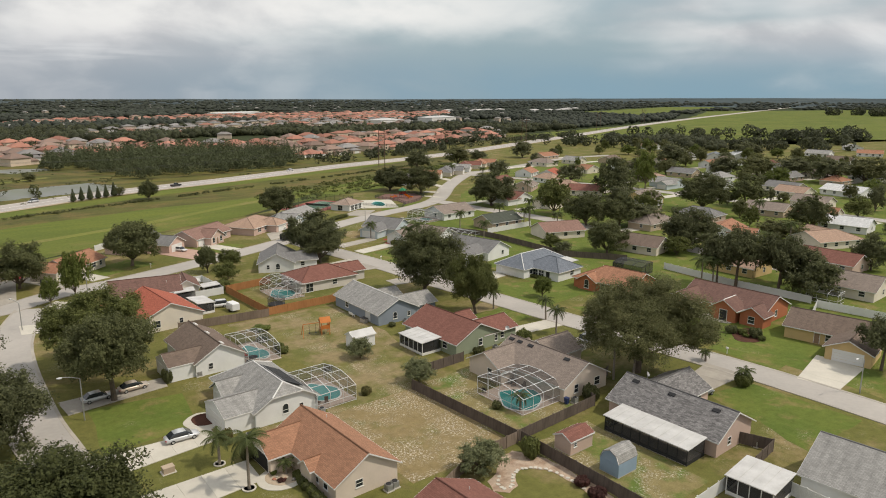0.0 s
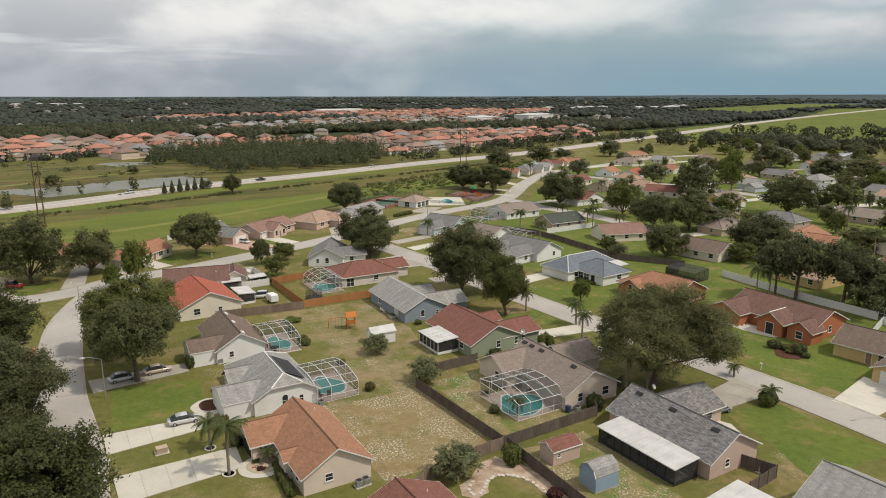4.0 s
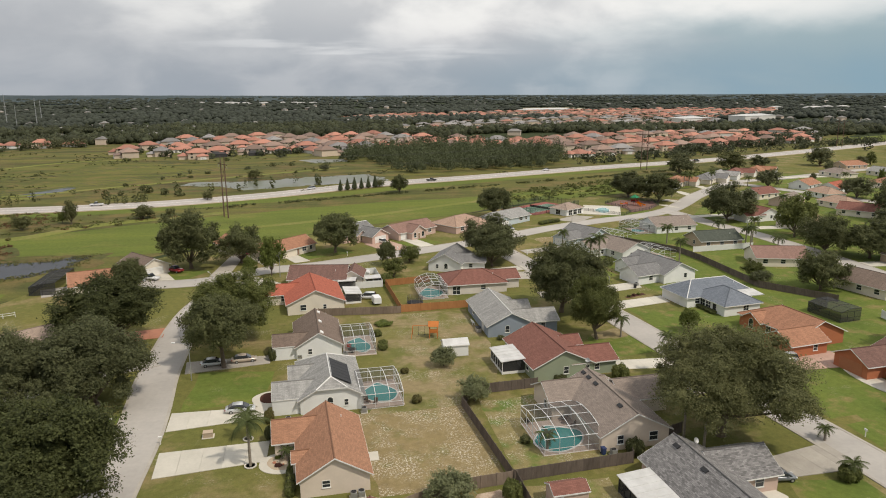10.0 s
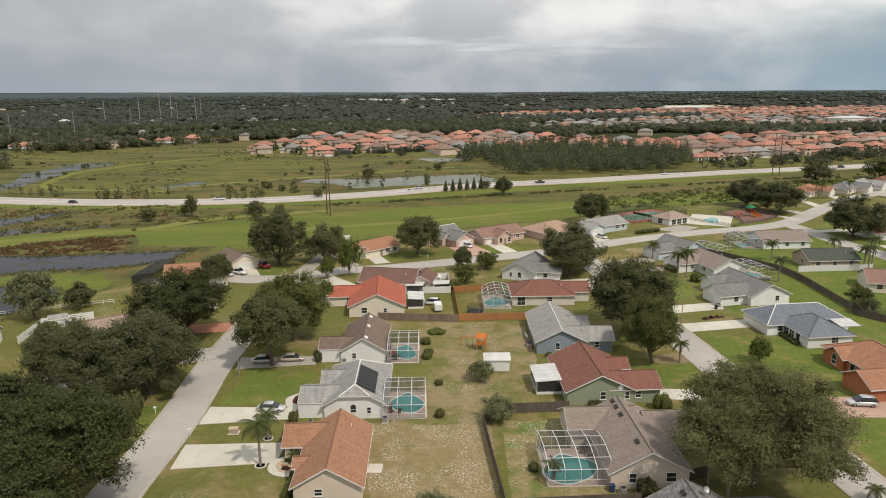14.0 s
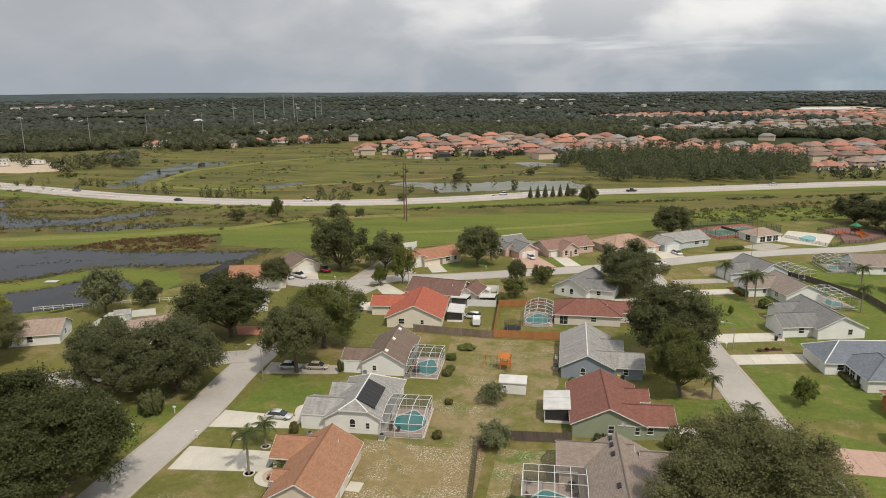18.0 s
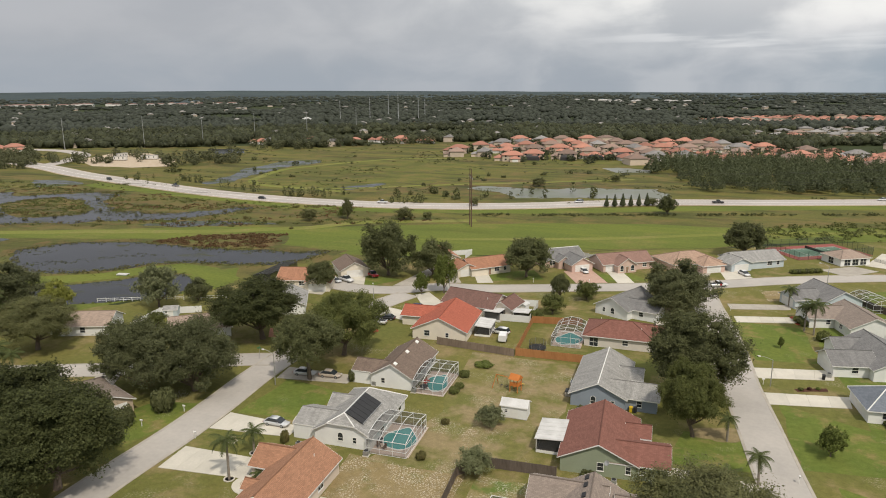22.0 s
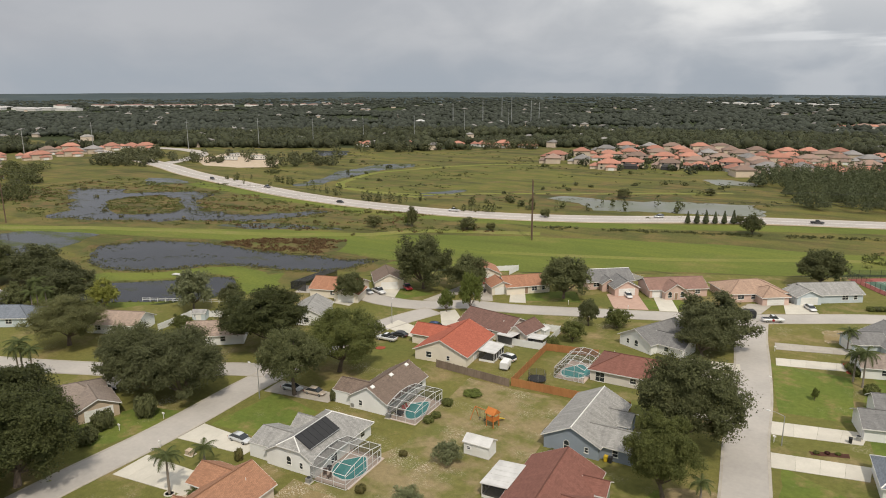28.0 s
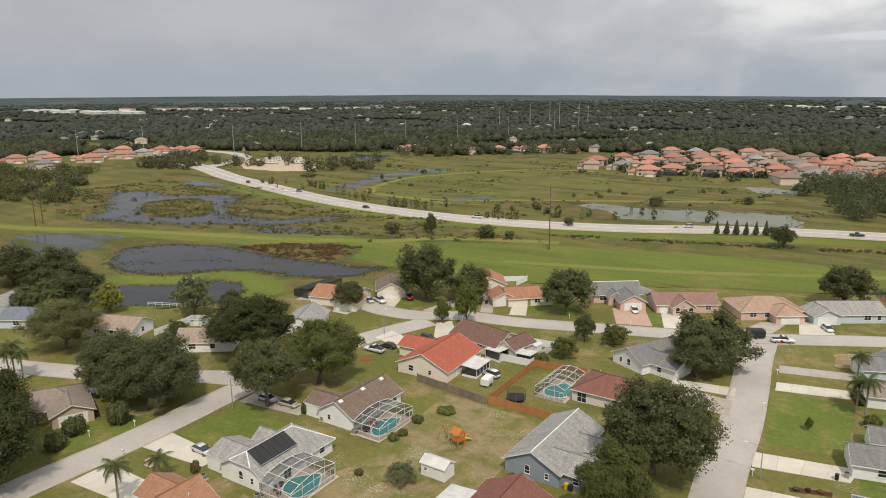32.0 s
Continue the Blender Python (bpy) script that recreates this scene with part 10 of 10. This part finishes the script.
def blobs(name, places, mat, level, label, seed, rough=0.5):
    """Woods too far to tell the trees apart: uneven crowns, all in one mesh."""
    bm = bmesh.new()
    bmesh.ops.create_icosphere(bm, subdivisions=level, radius=1)
    base = np.array([q.co[:] for q in bm.verts])
    tri = np.array([[q.index for q in p.verts] for p in bm.faces])
    bm.free()
    r = np.random.default_rng(seed)
    n, k = len(places), len(base)
    p = np.array(places)
    jit = r.uniform(rough, 1.35 - 0.45 * (rough > 0.7), (n, k, 1)) * r.uniform(0.75, 1.25, (n, 1, 3))
    v = base[None] * jit * np.stack([p[:, 2], p[:, 2], p[:, 3] * 0.55], 1)[:, None, :]
    v += np.stack([p[:, 0], p[:, 1], p[:, 3] * 0.5], 1)[:, None, :]
    f = tri[None] + (np.arange(n) * k)[:, None, None]
    ob = new(name, fast_mesh(name, v.reshape(-1, 3), f.reshape(-1, 3), mat))
    return tagged(ob, label, "woods", kind="stuff")


FIELDS = [[(-2457, 1122), (-2003, 1289), (-1722, 1054), (-1850, 1000)], [(450, 650), (520, 570), (530, 490), (590, 400), (640, 365), (1000, 310), (1900, 760), (2500, 1060), (1750, 1260), (1050, 850)], [(1150, 1000), (1700, 1280), (2600, 1690), (2200, 1760), (1250, 1340)], [(430, 1560), (560, 1560), (640, 1690), (620, 1850), (470, 1830)]]
near_w, far_w = [], []
r = 430.0
while r < 3700:
    step = max(8.0, 1.25 * r * r / 67000)
    gap = (4.0 if r < 1000 else 4.6) + r / 330
    n = int(2.75 * r / gap)
    for i in range(n):
        a = -1.40 + 2.75 * (i + rnd.random()) / n
        d = r + rnd.uniform(-0.5, 0.5) * step
        x, y = d * math.sin(a), d * math.cos(a)
        if inside(x, y, NEAR) or any(inside(x, y, q) for q in SUBS + FIELDS) or noise.noise((x / 210, y / 210, 2)) < -0.33 or noise.noise((x / 60, y / 60, 9)) < -0.45:
            continue
        if min(math.hypot(x - q, y - w + 22) for q, w in EDGE_HOUSES) < 24:
            continue
        if x > 300 and y < 0.75 * x and d < 900:
            continue
        hw = abs((x - 5) * 0.405 - (y - 380)) * 0.927
        if x > 0 and hw < 34 and y < 1600:
            continue
        big = 1 + r / 2600
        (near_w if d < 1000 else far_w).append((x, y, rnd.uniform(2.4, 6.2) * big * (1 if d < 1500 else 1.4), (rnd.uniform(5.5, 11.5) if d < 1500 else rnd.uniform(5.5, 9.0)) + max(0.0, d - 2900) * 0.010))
    r += step
rnd.shuffle(near_w)
# crowns past 1000 m take the leaf colour with haze mixed in
blobs("far_woods", far_w, HAZY_FARWOODS, 1, "dark woods with haze in their colour reaching the horizon", 2, 0.8)


def leafy_stuff(name, places, mat, leaves, size, label, shape, seed):
    """Many small trees in one mesh, each a few clumps of leaves; shape gives the lobes for unit height."""
    r = np.random.default_rng(seed)
    V, F, k = [], [], 0
    for x, y, rad, h in places:
        lobes = [(x + a * rad, y + b * rad, c * h, d * rad, d * rad, e * h) for a, b, c, d, e in shape(r)]
        v, f = leaf_points(r, lobes, leaves, size * rad)
        V.append(v), F.append(f + k)
        k += len(v)
    ob = new(name, fast_mesh(name, np.concatenate(V), np.concatenate(F), mat))
    return tagged(ob, label, "plants", kind="stuff")


def pine_shape(r):
    return [(r.uniform(-0.2, 0.2), r.uniform(-0.2, 0.2), 0.30 + 0.16 * i, 0.95 - 0.17 * i, 0.13) for i in range(5)]


def bush_shape(r):
    return [(r.uniform(-0.5, 0.5), r.uniform(-0.5, 0.5), r.uniform(0.35, 0.62), r.uniform(0.4, 0.62), 0.4) for i in range(5)]


def scatter(poly, n, seed, rad, h):
    r = random.Random(seed)
    xs, ys = [p[0] for p in poly], [p[1] for p in poly]
    out = []
    while len(out) < n:
        x, y = r.uniform(min(xs), max(xs)), r.uniform(min(ys), max(ys))
        if inside(x, y, poly):
            out.append((x, y, r.uniform(*rad), r.uniform(*h)))
    return out


half = len(near_w) * 2 // 3
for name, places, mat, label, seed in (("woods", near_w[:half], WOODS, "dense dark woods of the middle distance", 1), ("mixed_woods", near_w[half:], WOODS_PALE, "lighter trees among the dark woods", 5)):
    # cores of both woods take the dark leaf colour, as shade inside the crowns
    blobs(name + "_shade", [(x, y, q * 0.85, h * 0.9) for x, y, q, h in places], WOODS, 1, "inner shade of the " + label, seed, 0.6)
    leafy_stuff(name, places, mat, 170, 0.14, label, bush_shape, seed)
leafy_stuff("pine_wood", scatter(PINES, 760, 1, (1.5, 3.6), (5, 13.5)), PINE, 190, 0.19, "dense stand of young pines beyond the highway", pine_shape, 1)
leafy_stuff("west_wood", scatter([(-640, 150), (-440, 160), (-379, 212), (-351, 229), (-360, 250), (-468, 305), (-520, 350), (-560, 300), (-640, 300)], 420, 2, (2.6, 5.5), (4, 8)), SCRUB, 230, 0.15, "dark scrubby wood west of the marsh", bush_shape, 2)
leafy_stuff("bend_wood", scatter([(-358, 410), (-321, 468), (-360, 520), (-400, 500)], 26, 3, (4, 6), (6, 10)) + scatter([(-495, 361), (-438, 389), (-564, 477), (-585, 433)], 60, 33, (4, 6), (6, 9)) + scatter([(-420, 560), (-340, 590), (-320, 630), (-240, 690), (-250, 715), (-340, 640), (-420, 600)], 40, 34, (4, 6), (6, 10)) + scatter([(-520, 400), (-430, 425), (-400, 440), (-400, 480), (-450, 500), (-520, 470)], 40, 35, (3, 5), (5, 8)), WOODS_PALE, 220, 0.17, "dark trees by the highway bend", bush_shape, 3)
leafy_stuff("field_trees", [(596 + 14.5 * i + rnd.uniform(-6, 6), 558 - 11.5 * i + rnd.uniform(-6, 6), rnd.uniform(6, 11), rnd.uniform(9, 14)) for i in range(14)] + [(700 + rnd.uniform(-60, 90), 395 + rnd.uniform(-40, 30), rnd.uniform(7, 11), rnd.uniform(9, 14)) for i in range(16)]
            + [(1780 + rnd.uniform(-120, 120), 820 + rnd.uniform(-60, 60), 16, 18) for i in range(14)], WOODS, 323, 0.17, "round dark trees scattered over the far field", bush_shape, 4)
edge = [(430 + rnd.uniform(-30, 30) + 2.4 * i, 520 - 3.4 * i + rnd.uniform(-18, 18), rnd.uniform(4, 8), rnd.uniform(7, 12)) for i in range(60)]
leafy_stuff("lot_edge_trees", edge, WOODS, 228, 0.2, "line of trees behind the eastern lots", bush_shape, 5)
road_trees = []
for k in range(40):
    t = rnd.random()
    x = -330 + 560 * t
    y = 372 + rnd.uniform(-6, 16) if x < -110 else 368 + (x + 110) * 0.42 + rnd.uniform(-4, 10)
    if x > -10:
        continue
    road_trees.append((x, y - 22 if k % 2 else y - 8, rnd.uniform(1.0, 2.3), rnd.uniform(2.6, 6.5)))
for x0, y0, x1, y1, n in ((-186, 336, -158, 342, 14), (-118, 336, -100, 338, 7), (-285, 372, -262, 362, 9), (-240, 350, -205, 344, 9)):
    for i in range(n):
        t = (i + rnd.random()) / n
        road_trees.append((x0 + (x1 - x0) * t, y0 + (y1 - y0) * t + rnd.uniform(-2, 2), rnd.uniform(0.9, 1.6), rnd.uniform(3.5, 6.5)))
leafy_stuff("roadside_saplings", road_trees, SCRUB, 114, 0.32, "thin saplings along the highway", bush_shape, 6)
leafy_stuff("ditch_scrub", [(x, 318 + (x + 62) * 0.36 + rnd.gauss(0, 1.6), rnd.uniform(0.6, 1.5), rnd.uniform(0.3, 0.9)) for x in (rnd.uniform(-70, 235) for i in range(420)) if noise.noise((x / 18, 3, 1)) > -0.2], SCRUB, 34, 0.3, "low dark scrub along the ditch", bush_shape, 7)
leafy_stuff("pasture_scrub", [q for q in scatter([(-330, 360), (-110, 345), (-20, 400), (0, 520), (-200, 560), (-380, 520)], 260, 8, (0.8, 2.8), (0.8, 3.0)) if noise.noise((q[0] / 28, q[1] / 28, 4)) > 0.22 and math.hypot(q[0] + 180, q[1] - 455) > 62], SCRUB, 95, 0.3, "bushes dotted over the pasture", bush_shape, 8)
leafy_stuff("marsh_scrub", scatter([(-400, 235), (-250, 225), (-100, 262), (-60, 300), (-110, 316), (-230, 310), (-400, 330)], 60, 9, (0.8, 2.0), (0.6, 1.6)), REED, 87, 0.3, "brown reeds and bushes in the marsh", bush_shape, 9)
def bank(pts, n, seed, spread=2.0):
    r = random.Random(seed)
    out = []
    for k in range(n):
        i = r.randrange(len(pts))
        (x0, y0), (x1, y1) = pts[i], pts[(i + 1) % len(pts)]
        t = r.random()
        out.append((x0 + (x1 - x0) * t + r.gauss(0, spread), y0 + (y1 - y0) * t + r.gauss(0, spread), r.uniform(0.25, 0.8), r.uniform(0.08, 0.3)))
    return out


def drifts(poly, n, seed, rad, h, size, keep, stretch=2.2):
    """Clumps in drifts that lie along the levees, with open water or turf between them."""
    out = []
    for x, y, q, w in scatter(poly, n, seed, rad, h):
        u, v = x * 0.93 + y * 0.36, y * 0.93 - x * 0.36
        if noise.noise((u / size / stretch, v / size, seed)) + 0.45 * noise.noise((u / size * 2.6, v / size * 2.6, seed + 3)) > keep:
            out.append((x, y, q, w))
    return out


LONG_BANK = [(-184, 172), (-203, 189), (-197, 204), (-174, 216), (-152, 217), (-137, 217), (-120, 221), (-102, 224), (-92, 229), (-92, 216), (-100, 205), (-113, 200), (-127, 198), (-140, 191), (-146, 180), (-154, 173), (-168, 169)]
MARSH_BANK = [(-286, 214), (-311, 240), (-347, 258), (-371, 279), (-357, 292), (-324, 290), (-297, 313), (-277, 307), (-263, 285), (-238, 269), (-222, 266), (-204, 271), (-187, 297), (-175, 298), (-180, 279), (-190, 260), (-215, 247), (-249, 227), (-270, 219)]
ISLAND = [(-290, 247), (-310, 262), (-310, 277), (-301, 289), (-279, 286), (-250, 267), (-245, 254), (-254, 245), (-266, 239)]
RED_BANK = [(-165, 219), (-158, 234), (-137, 245), (-123, 249), (-116, 234), (-118, 225), (-139, 218)]
MARSH_ALL = [(-400, 235), (-330, 212), (-250, 222), (-180, 246), (-110, 278), (-70, 302), (-110, 318), (-230, 312), (-300, 330), (-400, 330)]
leafy_stuff("pond_reeds", bank(LONG_BANK, 900, 10, 1.3) + bank(MARSH_BANK, 1300, 12, 2.6) + bank(ISLAND, 420, 14, 1.6) + bank([(-97, 397), (-63, 409), (7, 430), (15, 397), (-45, 376)], 260, 13, 1.6), REED, 16, 0.30, "brown and straw reeds round the dark ponds", bush_shape, 10)
leafy_stuff("bank_plants", bank(LONG_BANK, 700, 15, 2.0) + bank(MARSH_BANK, 900, 16, 3.6) + bank([(-148, 145), (-149, 153), (-148, 159), (-134, 171), (-129, 181), (-119, 184), (-109, 179), (-106, 173), (-113, 156), (-128, 146), (-138, 141)], 260, 17, 0.6), MARSHGREEN, 16, 0.30, "low green plants on the pond banks", bush_shape, 15)
leafy_stuff("water_weed", drifts(LONG_BANK, 2200, 18, (0.2, 0.6), (0.02, 0.06), 9.0, 0.34) + drifts(MARSH_BANK, 3600, 19, (0.3, 0.8), (0.02, 0.08), 12.0, 0.26), SCRUB, 10, 0.34, "drifts of weed on the pond water", bush_shape, 18)
def on_land(places):
    return [q for q in places if not inside(q[0], q[1], MARSH_BANK) or inside(q[0], q[1], ISLAND)]


leafy_stuff("russet_reeds", drifts(RED_BANK, 1100, 25, (0.5, 1.3), (0.25, 0.7), 7.0, -0.05) + on_land(drifts(MARSH_ALL, 3000, 26, (0.5, 1.6), (0.2, 0.6), 16.0, 0.22)), RUSSET, 18, 0.30, "reddish brown reeds in the marsh", bush_shape, 25)
leafy_stuff("marsh_grass", on_land(drifts(MARSH_ALL, 4000, 27, (0.5, 1.8), (0.2, 0.6), 13.0, 0.05)) + drifts(ISLAND, 500, 28, (0.5, 1.5), (0.2, 0.6), 8.0, -0.1), MARSHGREEN, 18, 0.30, "olive tussocks over the marsh", bush_shape, 27)
leafy_stuff("pasture_tussocks", drifts([(-330, 335), (-230, 322), (-100, 330), (40, 395), (150, 440), (20, 520), (0, 600), (-120, 760), (-300, 640), (-420, 560)], 3000, 29, (0.6, 2.2), (0.2, 0.7), 26.0, 0.18), SCRUB, 18, 0.30, "rough dark tussocks over the pasture", bush_shape, 29)
hedge_row = []
for k in range(110):
    x = rnd.uniform(150, 560)
    y = 437 + (x - 160) * 0.37 + (22 if k % 3 else 30) + rnd.uniform(-4, 5)
    hedge_row.append((x, y, rnd.uniform(2.2, 4.6), rnd.uniform(3.2, 8.0)))
leafy_stuff("highway_trees", hedge_row, WOODS, 120, 0.2, "round dark trees planted along the highway wall", bush_shape, 51)
leafy_stuff("tennis_scrub", scatter([(58, 306), (90, 312), (170, 345), (230, 395), (215, 412), (120, 366), (62, 334)], 520, 11, (0.6, 1.9), (0.3, 1.2)), MARSHGREEN, 40, 0.3, "low scrub behind the courts", bush_shape, 11)
for k in range(6):
    x, y = -11 + 3.7 * k, 361 + 1.8 * k
    root = thing("cypress", "slim dark conifer in a row by the highway", "tree", pose(x, y, 0, 0, 0, 40 * k), "row of conifers")
    me = cached("cypress", lambda: fast_mesh("crown", *leaf_points(np.random.default_rng(5), [(0, 0, 1.6 + 1.15 * i, 1.7 - 0.26 * i, 1.7 - 0.26 * i, 1.1) for i in range(6)], 2600, 0.28), PINE))
    part("trunk", cached("cyp_trunk", lambda: Geo().bar((0, 0, -0.2), (0, 0, 2.0), 0.2, 7, 0.15).mesh("trunk", BARK)), None, root), part("crown", me, None, root, m=Matrix.Scale(0.68 + 0.05 * (k % 3), 4))
for k, (x, y, rr, h) in enumerate(((-74, 340, 2.6, 4.5), (-92, 295, 4.6, 5.5), (-117, 288, 2.6, 9.5), (-131, 278, 3.6, 5.5), (-60, 420, 4.5, 5.5), (-20, 455, 3.4, 4.5), (10, 372, 2.6, 4), (-82, 299, 2.2, 3.6), (-121, 290, 1.8, 4.5))):
    tree("far_c" if k != 8 else "far_d", x, y, rr, h, "lone tree on the open pasture", 50 * k, "pasture trees")
leafy_stuff("garden_trees", scatter([(235, 497), (300, 528), (440, 604), (560, 740), (520, 735), (400, 640), (290, 560)], 150, 24, (2.6, 5.0), (4.0, 8.0)) + scatter(NEARSUB, 460, 21, (2.0, 4.5), (3.0, 6.5)) + scatter(GREYSUB, 420, 22, (2.5, 5.0), (3.5, 7.0)) + scatter(FARSUB, 420, 23, (2.5, 5.0), (3.5, 7.0)), WOODS, 76, 0.34, "garden trees between the far houses", bush_shape, 21)

# rocks in the sandy flower bed
rnd = random.Random(77)
for k, (x, y) in enumerate(((-23.4, 90.6), (-22.9, 91.0), (-22.2, 90.0), (-21.4, 89.2), (-21.0, 90.2), (-22.6, 92.4), (-20.6, 92.2))):
    bm = bmesh.new()
    bmesh.ops.create_icosphere(bm, subdivisions=2, radius=1.0)
    for q in bm.verts:
        q.co *= 0.8 + 0.5 * noise.noise(q.co * 1.3 + Vector((k * 3.1, 0, 0)))
    me = bpy.data.meshes.new("rock")
    bm.to_mesh(me)
    bm.free()
    me.materials.append(OLDCONC if k % 2 else TERRA)
    rock = new("rock", me)
    w = rnd.uniform(0.2, 0.38)
    rock.matrix_world = pose(x, y, 0.07 + w * 0.3, 0, 0, 50 * k) @ Matrix.Diagonal((w, w * 0.8, w * 0.6, 1))
    tagged(rock, "small weathered rock in a sandy flower bed", "rock", "flower bed rocks")
